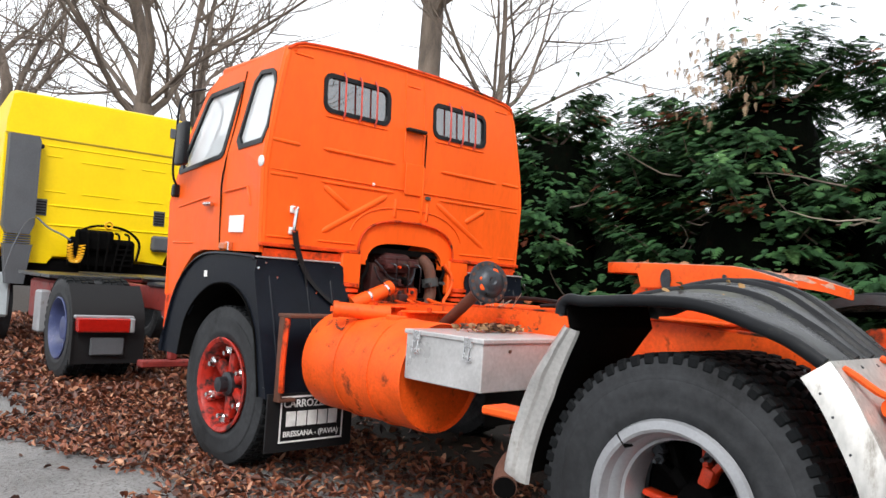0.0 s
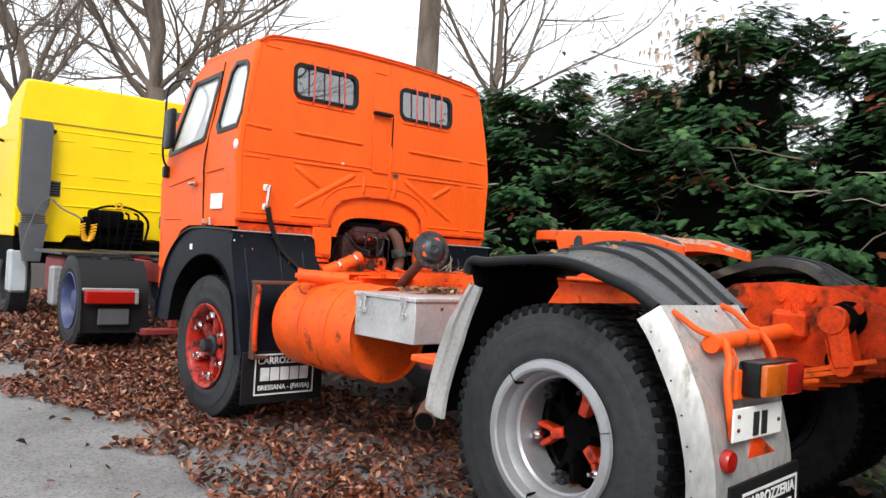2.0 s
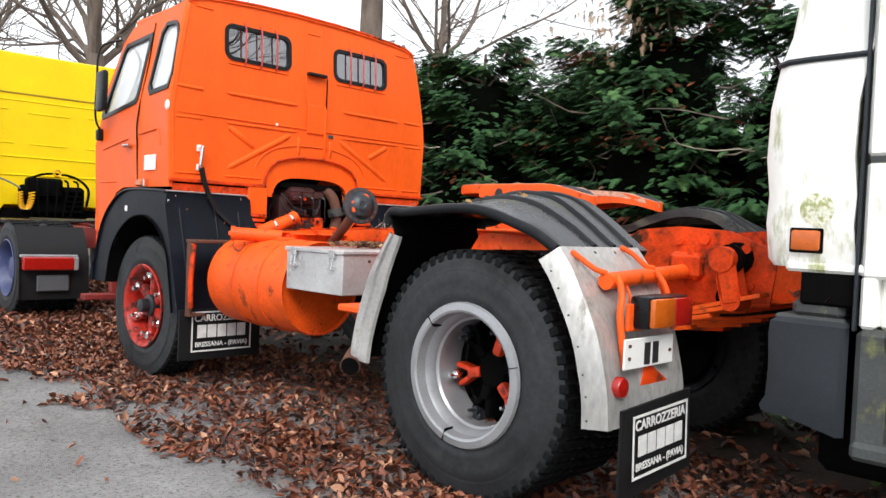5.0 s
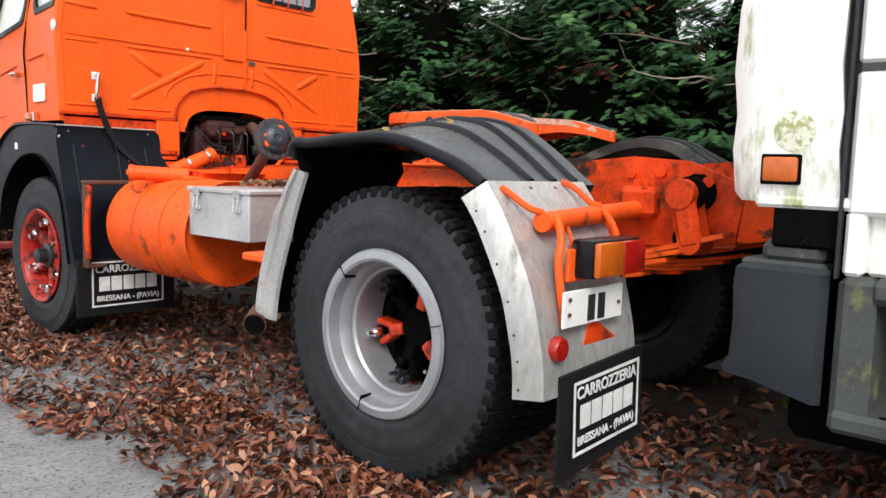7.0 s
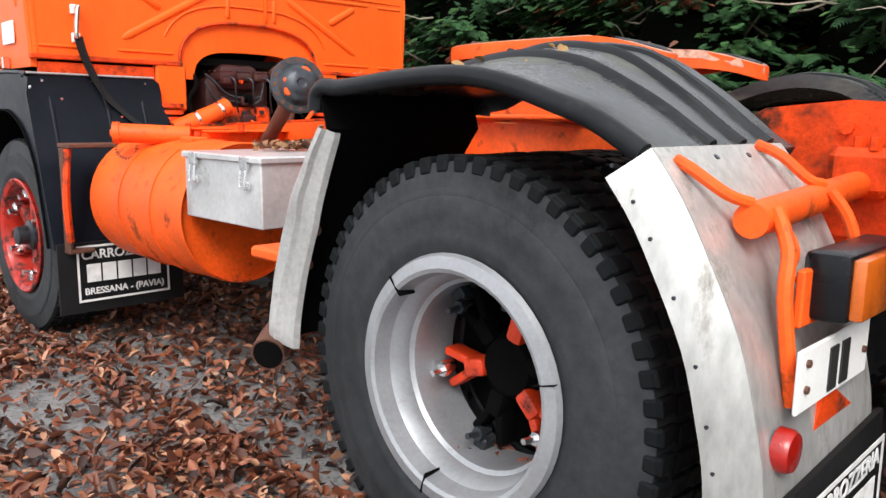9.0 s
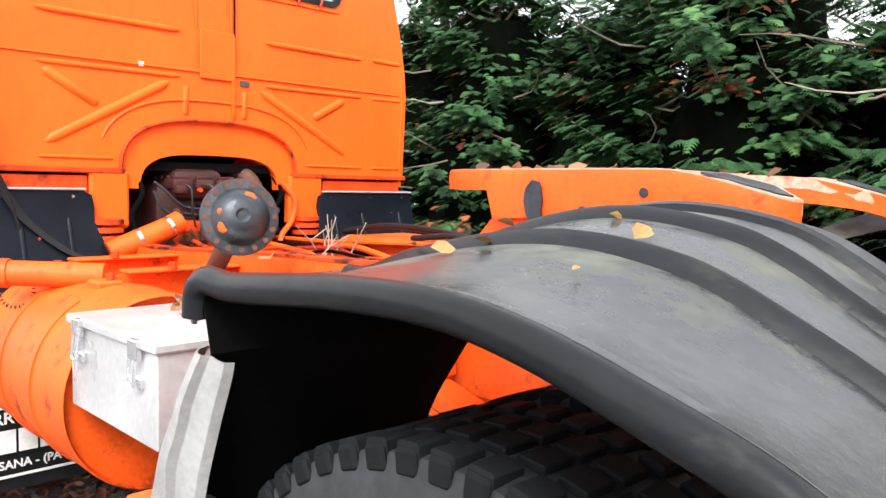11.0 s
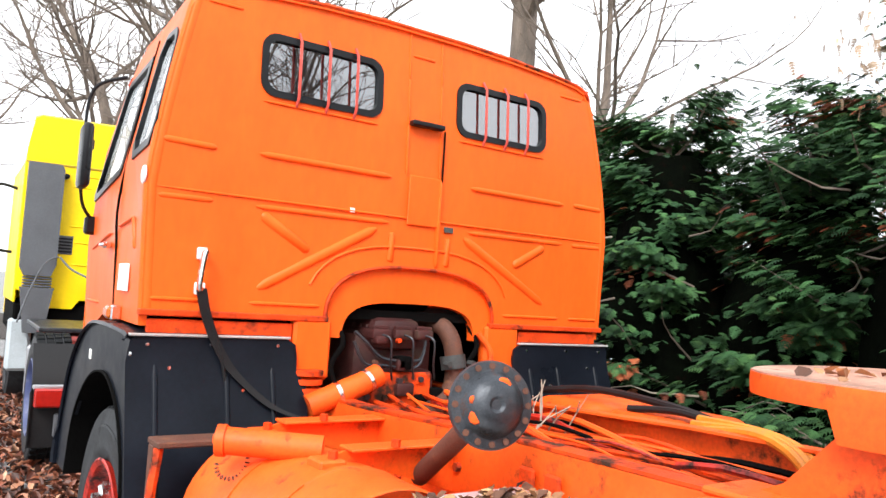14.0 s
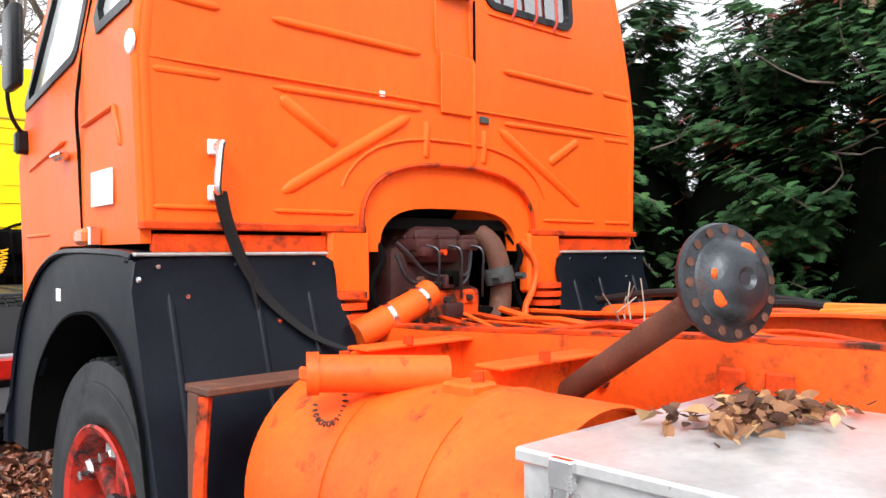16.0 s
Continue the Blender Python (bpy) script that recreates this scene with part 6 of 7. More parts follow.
        bm = B()
        pth = [(p.x, p.y) for p in smooth_path([(3.37, 0.93, 0), (3.25, 0.80, 0), (3.17, 0.66, 0), (3.14, 0.45, 0), (3.14, 0.22, 0)], 3)]
        sheet(bm, pth, [(s * 1.25, -0.03), (s * 1.25, 0), (s * 0.6, 0)], 0.01)
        part("quarter_fender", bm, FLAP, y, "black plastic quarter fender")
        bm = B()
        box(bm, min(s * 1.24, s * 0.77), max(s * 1.24, s * 0.77), 3.04, 3.12, 0.51, 0.64, 0.012)
        l = part("tail_lamp", bm, RED_LENS, y, "long red tail lamp")
        bm = B()
        box(bm, min(s * 0.77, s * 0.73), max(s * 0.77, s * 0.73), 3.04, 3.12, 0.51, 0.64, 0.008)
        box(bm, min(s * 1.25, s * 0.72), max(s * 1.25, s * 0.72), 3.10, 3.15, 0.63, 0.66, 0.008)
        part("lamp_housing", bm, SILVER, l)
        bm = B()
        box(bm, min(s * 1.10, s * 0.8), max(s * 1.10, s * 0.8), 3.09, 3.12, 0.30, 0.46, 0.01)
        part("plate_holder", bm, GREY_PLASTIC, y)
        # front wheel and cab foot
        bm = tyre_mesh(0.49, 0.27, 0.29)
        bmesh.ops.transform(bm, matrix=Matrix.Translation((s * 1.06, 7.3, 0.49)), verts=bm.verts)
        part("front_tyre", bm, RUBBER, y)
        bm = B()
        box(bm, min(s * 1.23, s * 1.0), max(s * 1.23, s * 1.0), 6.75, 7.0, 0.35, 0.92, 0.03)
        part("side_fairing", bm, mat_pale, y, "pale blue-grey side fairing")
    bm = B()
    box(bm, -1.2, 1.2, YR + 0.05, YR + 1.8, 0.75, 1.1, 0.02)
    part("cab_floor", bm, DARK, y)
    # left mirror
    bm = B()
    box(bm, -1.56, -1.42, 7.6, 7.72, 1.85, 2.2, 0.03, seg=2)
    m = part("mirror", bm, GREY_PLASTIC, y, "grey door mirror")
    bm = B()
    tube(bm, smooth_path([(-1.2, 7.7, 2.42), (-1.42, 7.7, 2.46), (-1.50, 7.68, 2.3), (-1.52, 7.68, 1.85), (-1.45, 7.7, 1.7), (-1.2, 7.7, 1.66)], 4), 0.02, 6)
    part("mirror_arm", bm, BLACK, m)


mat_pale = mat("pale_blue_grey_paint", (0.42, 0.47, 0.50), 0.45, var=0.12, scale=4, dirt=(0.2, 0.2, 0.19), dirt_at=0.6, dirt_scale=5)
build_yellow()
yellow = bpy.data.objects["yellow_truck"]
yellow.matrix_world = Matrix.Translation((0.28 + 0.14, 5.5 + 0.26, 0)) @ Matrix.Rotation(radians(-3.2), 4, "Z") @ Matrix.Diagonal((1.02, 1.02, 1.03, 1))


# ---- pale truck behind, nose towards the orange one ----
def build_white():
    w = thing("white_truck", (0, -5.2, 0), "mossy white cab-over truck parked close behind", "truck")
    X, YF = -0.885, -3.885
    YC = YF + 0.075
    # cab front corner panel: rounded in plan, one lofted skin
    bm = B()
    zs = [(1.055, 0.03), (1.08, 0.012), (1.20, 0.0), (1.30, 0.005), (1.42, -0.008), (1.60, -0.004), (1.75, 0.02), (1.85, 0.05), (2.4, 0.12), (2.8, 0.2)]
    plan = [(X, YF - 0.24), (X, YC - 0.13), (X + 0.012, YC - 0.06), (X + 0.05, YC - 0.015), (X + 0.12, YC), (0.0, YC + 0.01), (1.3, YC + 0.01)]
    rows = [[bm.verts.new((x + d * 0.4, y - d, z)) for x, y in plan] for z, d in zs]
    fs = [bm.faces.new((a[j], a[j + 1], b[j + 1], b[j])) for a, b in zip(rows, rows[1:]) for j in range(len(plan) - 1)]
    thicken(bm, fs, 0.02)
    gasket = B()
    tube(gasket, [(x + 0.02 * 0.4, y - 0.02 + (0.004 if y > YF else 0), 1.752) for x, y in plan], 0.011, 6)
    part("windscreen_gasket", gasket, BUMPER, w, "dark rubber gasket under the windscreen")
    part("front_corner", bm, CREAM, w, "white cab corner panel with green moss stains")
    bm = B()
    box(bm, X, 1.3, YF - 2.0, YF - 0.03, 1.04, 1.075, 0.01)
    box(bm, X, 1.3, YF - 2.0, YF - 0.2, 2.75, 2.85, 0.02)
    box(bm, 1.27, 1.3, YF - 2.0, YF - 0.05, 1.05, 2.8, 0.01)
    box(bm, X, 1.3, YF - 2.05, YF - 2.0, 1.05, 2.8, 0.01)
    part("cab_shell", bm, CREAM, w)
    bm = B()
    box(bm, X - 0.012, X + 0.02, YF - 0.263, YF - 0.254, 0.86, 2.8, 0.003)
    part("door_gap", bm, BUMPER, w, "dark vertical door seal")
    bm = B()
    box(bm, X - 0.006, X + 0.02, YF - 2.0, YF - 0.27, 1.42, 2.8, 0.012)
    box(bm, X - 0.004, X + 0.02, YF - 2.0, YF - 0.27, 1.03, 1.405, 0.012)
    door = part("door", bm, CREAM, w, "white door with a dirty waist seam")
    bm = B()
    box(bm, X - 0.002, X + 0.02, YF - 1.9, YF - 0.28, 1.403, 1.422)
    part("door_seam", bm, MOSSY, door)
    bm = B()
    for y0, y1, z0, z1 in ((0.41, 0.47, 1.60, 1.64), (0.39, 0.41, 1.56, 1.64), (0.41, 0.48, 1.53, 1.545), (0.40, 0.415, 1.53, 1.56), (0.43, 0.445, 1.53, 1.56)):
        box(bm, X - 0.009, X - 0.004, YF - y1, YF - y0, z0, z1)
    part("emblem", bm, INK, door, "plain dark emblem bars")
    bm = B()
    box(bm, X - 0.018, X + 0.03, YF - 0.142, YF - 0.05, 1.112, 1.18, 0.008, seg=2)
    l = part("indicator", bm, AMBER, w, "orange indicator lamp on the cab corner")
    bm = B()
    box(bm, X - 0.004, X + 0.03, YF - 0.15, YF - 0.042, 1.104, 1.188, 0.004)
    part("lamp_frame", bm, DARK, l)
    bm = B()
    box(bm, X + 0.01, 1.3, YF - 0.26, YF - 0.08, 0.93, 1.05, 0.01)
    part("front_bracket", bm, DARK, w)
    bm = B()
    lathe(bm, (X - 0.001, YF - 0.125, 1.25), (-1, 0, 0), [(0, 0.055), (0.0015, 0.048), (0.002, 0.0)], 20)
    part("moss_patch", bm, mat("moss_ring", (0.78, 0.79, 0.66), 0.6, var=0.15, scale=14, dirt=(0.36, 0.38, 0.16), dirt_at=0.45, dirt_scale=40), w, "round patch of green moss on white paint")
    # bumper corner
    bm = B()
    rows = []
    for z, e, f in ((0.545, 0.03, 0.0), (0.565, 0.04, 0.005), (0.60, 0.02, 0.01), (0.70, 0.015, 0.008), (0.82, 0.02, 0.0), (0.865, 0.015, 0.0), (0.88, -0.01, -0.02)):
        rows.append([bm.verts.new((x, y, z + (0.04 if y < YF - 0.15 and z < 0.55 else 0) * -1)) for x, y in ((X + 0.02, YF - 0.24), (X - f, YF - 0.22), (X - f, YF - 0.05), (X + 0.02, YF + e), (X + 0.3, YF + e + 0.03), (1.3, YF + e + 0.03))])
    fs = [bm.faces.new((a[j], a[j + 1], b[j + 1], b[j])) for a, b in zip(rows, rows[1:]) for j in range(5)]
    bmesh.ops.recalc_face_normals(bm, faces=fs)
    thicken(bm, fs, 0.006)
    part("bumper", bm, BUMPER, w, "scuffed dark grey plastic bumper corner")
    bm = B()
    box(bm, X + 0.02, 1.3, YF - 0.23, YF + 0.005, 0.868, 0.892, 0.01)
    box(bm, X + 0.02, X + 0.2, YF - 0.22, YF - 0.05, 0.885, 0.95, 0.02)
    part("bumper_top", bm, MOSSY, w, "mossy ledge above the bumper")
    bm = B()
    rnd = random.Random(3)
    for _ in range(14):
        leaf_into(bm, Vector((X + rnd.uniform(0.02, 0.18), YF - rnd.uniform(0.03, 0.2), 0.955)), 0.05)
    tagged(mesh_ob("ledge_leaves", bm, LEAF, False), "brown leaves caught above the bumper", "leaves", kind="stuff")
    # step box
    bm = B()
    box(bm, X + 0.0, X + 0.06, YF - 0.32, YF - 0.27, 0.87, 1.04, 0.01)
    box(bm, X + 0.04, X + 0.1, YF - 1.2, YF - 0.32, 0.87, 1.04, 0.01)
    part("pillar_foot", bm, CREAM, w)
    bm = B()
    box(bm, X - 0.01, X + 0.3, YF - 0.36, YF - 0.265, 0.47, 0.87, 0.02)
    box(bm, X - 0.01, X + 0.3, YF - 1.2, YF - 0.34, 0.80, 0.87, 0.02)
    box(bm, X - 0.03, X + 0.3, YF - 1.2, YF - 0.27, 0.45, 0.51, 0.015)
    box(bm, X + 0.26, X + 0.3, YF - 1.2, YF - 0.34, 0.5, 0.82)
    st = part("step_box", bm, MOSSY, w, "mossy grey step box with a dark recess")
    each_bolt("grip_hole", DARK, st, [(X + 0.0 + 0.05 * (i % 2), YF - 0.40 - 0.05 * i, 0.509) for i in range(8)], (0, 0, 1), 0.011, 0.003, 10)
    # Plain box added under the cab to block light from the ground there.
    bm = B()
    box(bm, X + 0.32, 1.25, YF - 2.2, YF - 0.06, 0.30, 1.03, 0.03)
    part("underbody", bm, DARK, w, "near-black box added to block light under the cab")
    # Unseen rails behind the cab, added to close off light.
    for s in (-1, 1):
        bm = B()
        box(bm, 0.13 + s * 0.42 - 0.04, 0.13 + s * 0.42 + 0.04, YF - 6.5, YF - 2.2, 0.62, 0.88, 0.01)
        part("chassis_rail", bm, DARK, w)
    for s in (-1, 1):
        bm = tyre_mesh(0.5, 0.28, 0.29)
        bmesh.ops.transform(bm, matrix=Matrix.Translation((0.13 + s * 0.95, YF - 1.6, 0.5)), verts=bm.verts)
        part("tyre", bm, RUBBER, w)


build_white()


# ---- conifer hedge ----
def frond_cloud(points, dirs, sizes, droop=0.25):
    """Flat feathery sprays: a stem and paired leaflets, many to one mesh."""
    n = 5
    tv = [(0.012 * (-1) ** i, 0.06 + 0.94 * i / n, 0.0) for i in range(n + 1)]
    tf = []
    for i in range(n):
        y = tv[i][1]
        L = 0.40 * (1 - 0.62 * i / n)
        for s in (-1, 1):
            k = len(tv)
            tv += [(s * L * 0.62, y + L * 0.50, 0.03), (s * L, y + L * 0.95, -0.04), (s * L * 0.40, y + L * 0.62, 0.0)]
            tf += [(i, k, k + 1, k + 2)] if s > 0 else [(k + 2, k + 1, k, i)]
    for i in range(n):
        k = n + 1 + 6 * i
        tf.append((i, k + 5, i + 1, k + 2))
    tv = np.array(tv)
    n_p = len(points)
    d = dirs / np.linalg.norm(dirs, axis=1)[:, None]
    up = np.tile([0.0, 0.0, 1.0], (n_p, 1)) + np.random.normal(0, 0.22, (n_p, 3))
    x = np.cross(d, up)
    x /= np.linalg.norm(x, axis=1)[:, None]
    z = np.cross(x, d)
    co = points[:, None, :] + sizes[:, None, None] * (tv[None, :, 0:1] * x[:, None, :] + tv[None, :, 1:2] * d[:, None, :] + tv[None, :, 2:3] * z[:, None, :])
    co[:, :, 2] -= droop * sizes[:, None] * tv[None, :, 1] ** 2
    q = np.array(tf)
    faces = (q[None] + (np.arange(n_p) * len(tv))[:, None, None]).reshape(-1, 4)
    # stem joins each spray into one island
    return co.reshape(-1, 3), faces


def quick_mesh(name, co, faces, material):
    me = bpy.data.meshes.new(name)
    me.vertices.add(len(co))
    me.vertices.foreach_set("co", co.astype(np.float32).ravel())
    k = faces.shape[1]
    me.loops.add(faces.size)
    me.loops.foreach_set("vertex_index", faces.astype(np.int32).ravel())
    me.polygons.add(len(faces))
    me.polygons.foreach_set("loop_start", np.arange(0, faces.size, k, dtype=np.int32))
    me.update(calc_edges=True)
    me.validate()
    me.materials.append(material)
    return new(name, me)


def conifer(x, y, h, r, seed, count):
    rng = np.random.RandomState(seed)
    rnd = random.Random(seed)
    t = thing("conifer_tree", (x, y, 0), "dense dark green conifer in an overgrown hedge row", "tree", "hedge conifers")
    bm = B()
    tube(bm, [(x, y, -0.02), (x + 0.05, y, h * 0.3), (x - 0.04, y + 0.05, h * 0.65), (x, y, h)], 0.13, 9, r_end=0.02)
    trunk = part("trunk", bm, BARK, t)
    bm = B()
    tips, tdirs = [], []
    for i in range(int(46 * h / 4)):
        z = 0.25 + (h - 0.4) * (i / (46 * h / 4)) ** 0.9
        a = rnd.uniform(0, 6.283)
        L = r * (1.05 - 0.80 * (z / h) ** 1.6) * rnd.uniform(0.72, 1.22)
        d = Vector((math.cos(a), math.sin(a), rnd.uniform(0.15, 0.7) * (0.4 + z / h)))
        p0 = Vector((x, y, z))
        pts = [p0, p0 + d * L * 0.45 + Vector((0, 0, -0.04)), p0 + d * L * 0.8 + Vector((rnd.uniform(-.1, .1), rnd.uniform(-.1, .1), 0.05)), p0 + d * L + Vector((0, 0, 0.12))]
        tube(bm, pts, 0.022, 5, r_end=0.004, caps=False)
        for k in range(1, 10):
            f = 0.30 + 0.70 * k / 9
            base = pts[0].lerp(pts[3], f)
            tips.append(base)
            tdirs.append(d)
    tagged(part("limb", bm, BARK, t), kind="stuff")
    # Lumpy shell added inside the crown to block light and look shaded.
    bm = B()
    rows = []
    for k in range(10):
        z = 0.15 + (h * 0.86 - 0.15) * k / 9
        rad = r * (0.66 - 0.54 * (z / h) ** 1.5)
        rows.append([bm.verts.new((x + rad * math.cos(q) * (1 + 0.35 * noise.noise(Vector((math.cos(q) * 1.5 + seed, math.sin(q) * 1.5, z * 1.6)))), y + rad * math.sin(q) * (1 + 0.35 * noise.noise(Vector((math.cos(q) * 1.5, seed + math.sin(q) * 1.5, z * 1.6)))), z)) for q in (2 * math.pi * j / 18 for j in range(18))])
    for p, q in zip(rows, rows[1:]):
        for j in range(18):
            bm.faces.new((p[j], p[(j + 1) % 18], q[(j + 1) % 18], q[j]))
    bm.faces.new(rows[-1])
    part("inner_foliage", bm, INNER, t, "near-black core for the shade inside the crown, blocking light")
    for k in range(7):
        bm = B()
        q, z = math.pi + rnd.uniform(-1.1, 1.1), rnd.uniform(0.5, h * 0.7)
        pts = [Vector((x + math.cos(q) * r * 0.7, y + math.sin(q) * r * 0.7, z))]
        dd = Vector((math.cos(q), math.sin(q) + rnd.uniform(-0.8, 0.8), rnd.uniform(-0.3, 0.6))).normalized()
        for _ in range(4):
            pts.append(pts[-1] + dd * r * 0.14)
            dd = (dd + Vector((rnd.gauss(0, 0.2), rnd.gauss(0, 0.2), rnd.gauss(0, 0.2)))).normalized()
        tube(bm, pts, 0.011, 5, r_end=0.003)
        part("dead_branch", bm, TWIG if k % 6 == 0 else BARK, t, "bare dead branch sticking out of the foliage")
    tips, tdirs = np.array(tips), np.array(tdirs)
    per = 26
    pads = rng.randint(0, len(tips), count // per + 1)
    pick = np.repeat(pads, per)[:count]
    out = tdirs[pick].copy()
    out[:, 2] *= 0.15
    out /= np.linalg.norm(out, axis=1)[:, None]
    side = np.stack([-out[:, 1], out[:, 0], np.zeros(count)], 1)
    along, across = rng.uniform(-0.22, 0.16, count), rng.normal(0, 0.12, count)
    pts = tips[pick] + out * along[:, None] + side * across[:, None]
    pts[:, 2] += rng.normal(0, 0.022, count) - 0.5 * across ** 2
    loose = rng.uniform(0, 1, count) < 0.16
    pts[loose] += rng.normal(0, 0.16, (int(loose.sum()), 3))
    pts[:, 2] = np.maximum(pts[:, 2], 0.12)
    thin = (pts[:, 2] > 0.60 * h) | np.repeat(rng.uniform(0, 1, len(pads)) < 0.85, per)[:count]
    dirs = out + side * (across * 3.0 + rng.normal(0, 0.25, count))[:, None] + rng.normal(0, 0.14, (count, 3)) + np.array([0, 0, -0.22])
    np.random.seed(seed)
    sizes = rng.uniform(0.08, 0.165, count)
    dead = np.repeat(rng.uniform(0, 1, len(pads)) < 0.04, per)[:count]
    co, faces = frond_cloud(pts[~dead & thin], dirs[~dead & thin], sizes[~dead & thin])
    under(quick_mesh("crown", co, faces, NEEDLE), t)
    if dead.any():
        co, faces = frond_cloud(pts[dead], dirs[dead], sizes[dead])
        tagged(under(quick_mesh("dead_foliage", co, faces, DEAD_NEEDLE), t), "rust-brown dead sprays in the crown", kind="stuff")
    return t


# The last two conifers stand out of view, added to block light.
for i, (x, y, h, r, n) in enumerate(((5.4, 5.8, 3.4, 1.2, 3000), (5.1, 4.0, 3.7, 1.3, 5000), (4.75, 2.5, 3.6, 1.35, 9500), (5.0, 1.05, 3.35, 1.45, 10500), (4.6, -0.5, 3.85, 1.5, 11500), (4.8, -1.95, 3.45, 1.45, 11000), (4.5, -3.3, 3.25, 1.4, 9500), (4.9, -4.8, 3.4, 1.4, 6500), (5.0, -6.4, 4.0, 1.4, 4000), (6.3, 3.3, 3.5, 1.5, 2600), (6.2, 1.7, 3.4, 1.5, 2600), (6.1, 0.2, 3.4, 1.5, 2600), (6.2, -1.2, 3.3, 1.5, 2600), (6.2, -2.7, 3.1, 1.5, 2600), (6.2, -4.1, 3.1, 1.5, 2600), (6.6, 4.9, 3.3, 1.4, 2000), (4.9, -8.0, 3.5, 1.5, 1800), (5.0, -9.8, 3.6, 1.5, 1200))):
    tree = conifer(x, y, h, r, 40 + i, int(n * (1.15 if n > 3000 else 0.7)))
    if i == 4:
        rng = np.random.RandomState(77)
        pts = np.array([3.75, -0.25, 3.55]) + rng.normal(0, 1, (150, 3)) * np.array([0.22, 0.30, 0.24])
        co, faces = frond_cloud(pts, rng.normal(0, 0.35, (150, 3)) + np.array([0, 0, -1.0]), rng.uniform(0.05, 0.10, 150))
        tagged(under(quick_mesh("seed_spray", co, faces, SEED), tree), "pale hanging dry seed sprays", kind="stuff")


# ---- bare trees ----
def bare_tree(x, y, h, r, seed, lean=(0, 0), fork=0.4, depth=4):
    rnd = random.Random(seed)
    t = thing("bare_tree", (x, y, 0), "tall leafless winter tree with spreading branches", "tree", "bare trees")
    bm = B()
    top = Vector((x + lean[0], y + lean[1], h * fork))
    trunk_pts = [Vector((x, y, -0.02)), Vector((x, y, 0)).lerp(top, 0.5) + Vector((rnd.uniform(-.05, .05), 0, 0)), top]
    tube(bm, trunk_pts, r * 1.15, 12, r_end=r * 0.85)
    part("trunk", bm, BARK, t)
    def grow(p, d, L, rr, k):
        pts = [p]
        for _ in range(4):
            d = (d + Vector((rnd.gauss(0, 0.14), rnd.gauss(0, 0.14), rnd.gauss(0.04, 0.1)))).normalized()
            pts.append(pts[-1] + d * L / 4)
        tube(bm, pts, rr, 8 if k > 2 else (6 if k > 1 else 4), r_end=rr * 0.55, caps=False)
        if k == 0:
            return
        for _ in range(4 if k > 1 else 5):
            i = rnd.choice((1, 2, 3, 4))
            side = Vector((rnd.gauss(0, 1), rnd.gauss(0, 1), rnd.gauss(0.1, 0.6))).normalized()
            grow(pts[i], (d * 0.75 + side * 0.8).normalized(), L * rnd.uniform(0.5, 0.78), rr * rnd.uniform(0.34, 0.5), k - 1)
        grow(pts[4], d, L * 0.72, rr * 0.55, k - 1)
    for i in range(6):
        a = i * 1.05 + rnd.uniform(-0.3, 0.3)
        d = Vector((math.cos(a) * 0.75, math.sin(a) * 0.75, rnd.uniform(0.5, 1.1)))
        bm = B()
        grow(top - Vector((0, 0, rnd.uniform(0, 0.12) * h * fork)), d.normalized(), h * 0.26, r * rnd.uniform(0.3, 0.48), depth - 1)
        part("limb", bm, BARK, t)
    bm = B()
    grow(top, Vector((0.05, 0, 1)), h * 0.28, r * 0.75, depth - 1)
    part("limb", bm, BARK, t)


bare_tree(4.25, 15.0, 12.5, 0.25, 3, fork=0.40)
bare_tree(6.4, 7.0, 13.5, 0.24, 7, fork=0.50)
bare_tree(2.9, 22.0, 13.0, 0.25, 11, fork=0.40, depth=4)
bare_tree(7.4, 6.1, 9.0, 0.10, 15, fork=0.5, depth=3)
bare_tree(-1.5, 30.0, 12.0, 0.25, 19, fork=0.4, depth=3)
bare_tree(8.0, 20.0, 12.0, 0.25, 23, fork=0.42, depth=3)
bare_tree(4.5, -13.5, 11.0, 0.22, 27, fork=0.35)
bare_tree(-0.5, -16.0, 12.0, 0.25, 31, fork=0.35)


# ---- weeds on the verge ----
rng = np.random.RandomState(12)
np.random.seed(12)
n_w = 900
spot = np.array([[0.9, -4.0], [1.5, -3.4], [1.9, -2.2], [2.3, -4.2], [1.2, -4.6], [2.6, -0.6]])[rng.randint(0, 6, n_w)]
pts = np.concatenate([spot + rng.normal(0, 0.22, (n_w, 2)), rng.uniform(0.01, 0.08, (n_w, 1))], 1)
co, faces = frond_cloud(pts, rng.normal(0, 0.6, (n_w, 3)) + np.array([0, 0, 0.8]), rng.uniform(0.05, 0.12, n_w))
WEED = mat("green_weeds", (1, 1, 1), 0.6, var=0.2, scale=5, island=[(0.0, (0.03, 0.08, 0.01)), (1.0, (0.11, 0.22, 0.04))])
tagged(quick_mesh("weeds", co, faces, WEED), "low green weeds growing through the leaf litter", "weeds", kind="stuff")


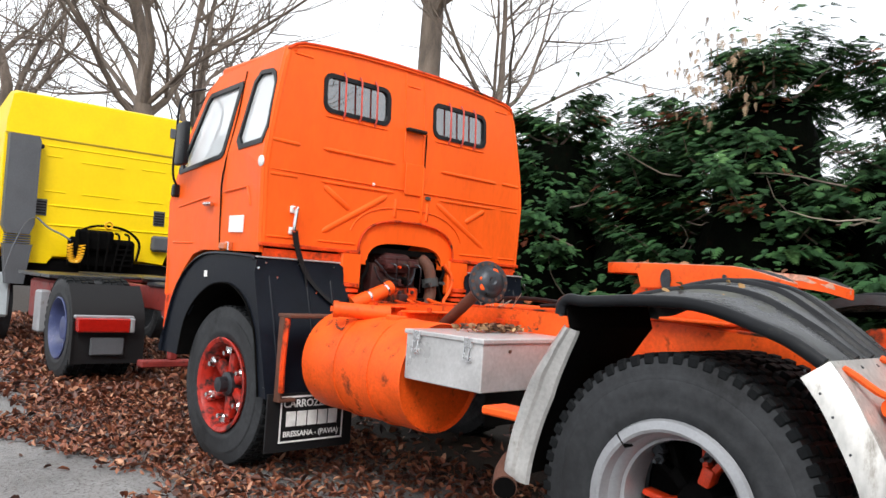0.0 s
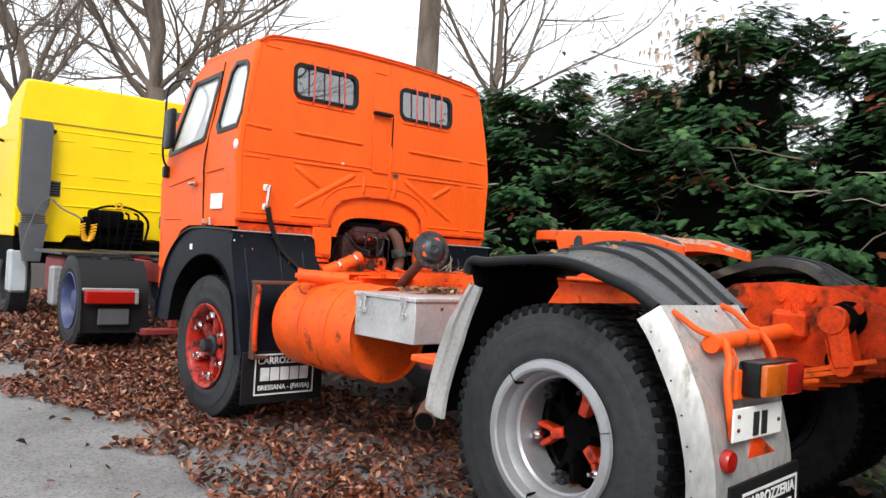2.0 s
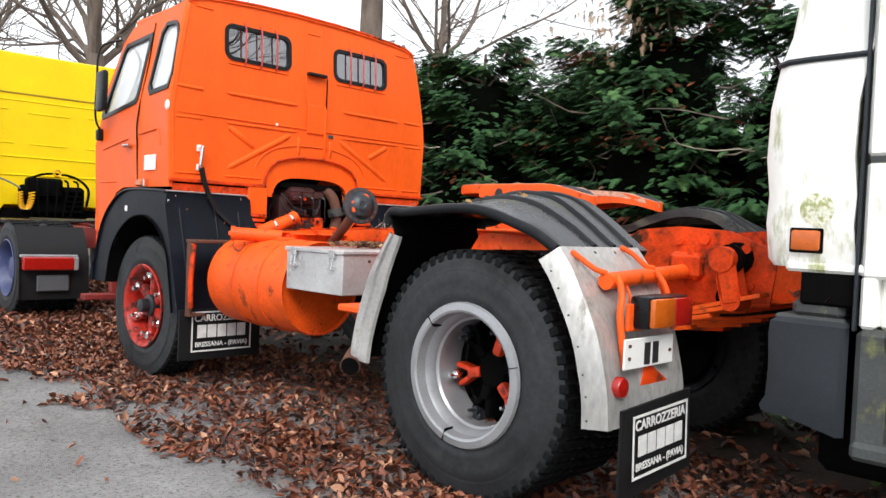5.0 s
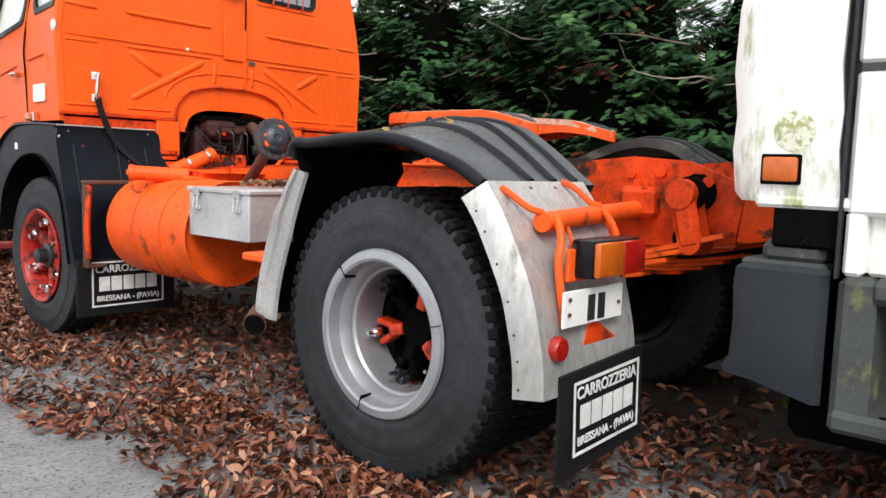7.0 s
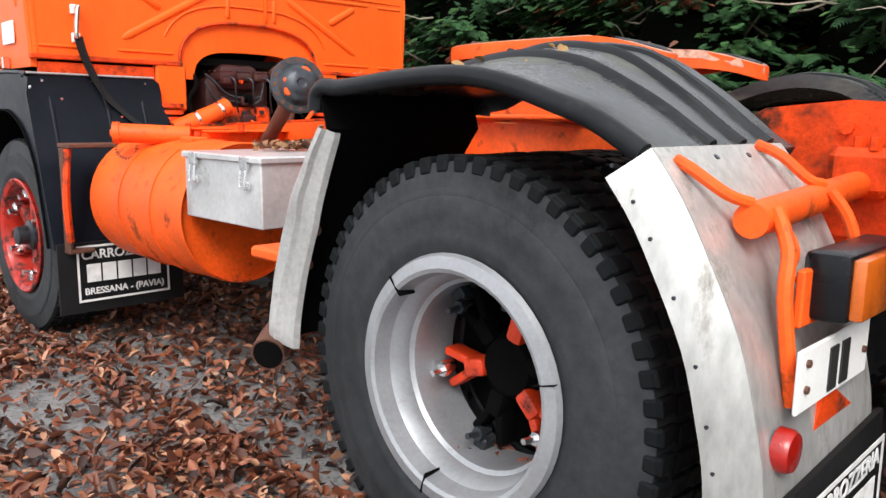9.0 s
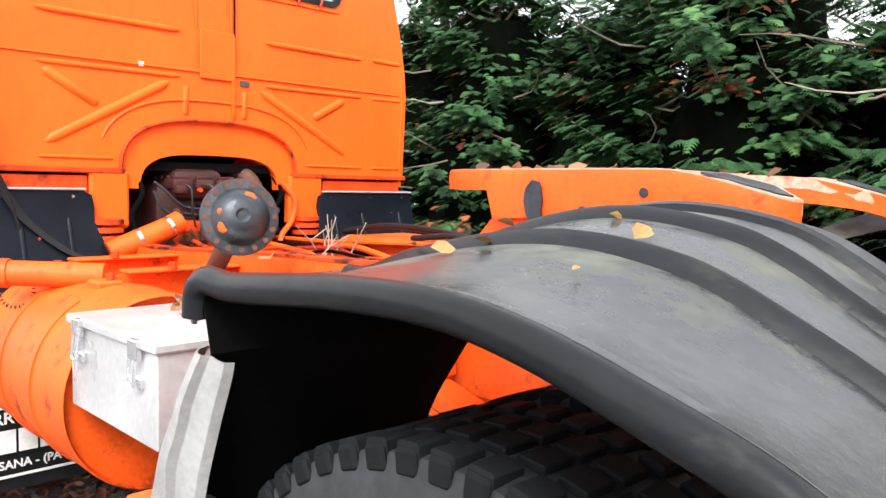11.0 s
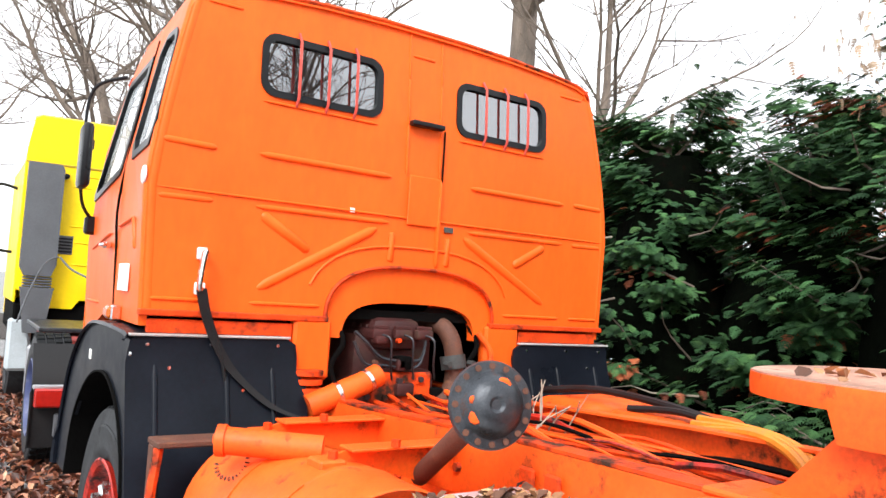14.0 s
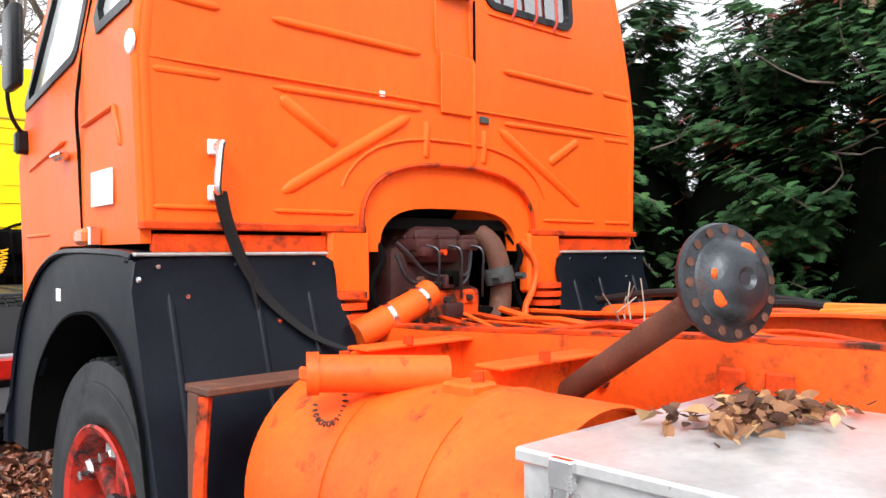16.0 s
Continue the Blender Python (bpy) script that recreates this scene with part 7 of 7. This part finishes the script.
# ---- fallen leaves ----
def litter():
    rng = np.random.RandomState(2)
    co, fs = [], []
    def scatter(n, xy, size, lift, thin):
        th = rng.uniform(0, 6.283, n)
        L = rng.uniform(*size, n)
        w = L * rng.uniform(0.10, 0.26, n)
        tilt, roll = rng.normal(0, 0.5, n), rng.normal(0, 0.6, n)
        curl = L * rng.uniform(-0.1, 0.42, n)
        base = np.array([[-0.5, 0, 0], [-0.12, -1, 1], [0.22, -0.85, 0.9], [0.5, 0, 0.2], [0.2, 0.9, 1], [-0.14, 1, 0.8]])
        loc = np.stack([base[None, :, 0] * L[:, None], base[None, :, 1] * w[:, None], base[None, :, 2] * curl[:, None]], -1)
        ct, st = np.cos(tilt)[:, None], np.sin(tilt)[:, None]
        X, Y, Z = loc[..., 0], loc[..., 1], loc[..., 2]
        X, Z = X * ct + Z * st, -X * st + Z * ct
        cr, sr = np.cos(roll)[:, None], np.sin(roll)[:, None]
        Y, Z = Y * cr - Z * sr, Y * sr + Z * cr
        c, s = np.cos(th)[:, None], np.sin(th)[:, None]
        P = np.stack([X * c - Y * s + xy[:, 0:1], X * s + Y * c + xy[:, 1:2], Z], -1)
        P[..., 2] += (-P[..., 2].min(1) + lift * rng.uniform(0, 1, n) + 0.004)[:, None]
        k = len(co) and sum(len(a) for a in co)
        co.append(P.reshape(-1, 3))
        q = np.array([[0, 1, 2, 3], [0, 3, 4, 5]])
        fs.append((q[None] + (np.arange(n) * 6)[:, None, None]).reshape(-1, 4) + k)
    def verge(n, x0, x1, y0, y1):
        return np.stack([rng.uniform(x0, x1, n), rng.uniform(y0, y1, n)], 1)
    def edge(p):
        # ragged border of the leaf drift along the asphalt, with barer islands
        e = np.array([noise.noise(Vector((a * 1.1, b * 0.9, 3.0))) * 0.42 + noise.noise(Vector((a * 3.1, b * 2.7, 7.0))) * 0.22 for a, b in p])
        lim = -1.78 - 0.05 * (p[:, 1] + 1) * (p[:, 1] > -1)
        deep = (p[:, 0] - lim) * 1.4
        return (deep + e * 1.6 > 0.0) & (rng.uniform(0, 1, len(p)) < np.clip(0.16 + deep * 0.50 + e * 2.1, 0.02, 1.0))
    near = verge(72000, -2.3, 0.2, -4.6, 3.0)
    near = near[edge(near)]
    shade = (near[:, 0] > -1.12) & (near[:, 1] < 0.2)
    near = near[~shade | (rng.uniform(0, 1, len(near)) < 0.30)]
    scatter(len(near), near, (0.022, 0.075), 0.022, 1)
    far = verge(22000, -2.6, 1.6, 2.6, 12)
    far = far[edge(far)]
    scatter(len(far), far, (0.05, 0.12), 0.03, 1)
    right = verge(6500, 0.0, 6.0, -8, 6)
    scatter(len(right), right, (0.05, 0.12), 0.03, 1)
    behind = verge(4200, -1.6, 1.0, -9, -4.4)
    scatter(len(behind), behind, (0.05, 0.11), 0.03, 1)
    stray = verge(260, -4.5, -1.9, -5, 6)
    scatter(len(stray), stray, (0.03, 0.08), 0.0, 1)
    ob = quick_mesh("fallen_leaves", np.concatenate(co), np.concatenate(fs), LEAF)
    tagged(ob, "drift of brown fallen leaves along the verge", "leaves", kind="stuff")


litter()
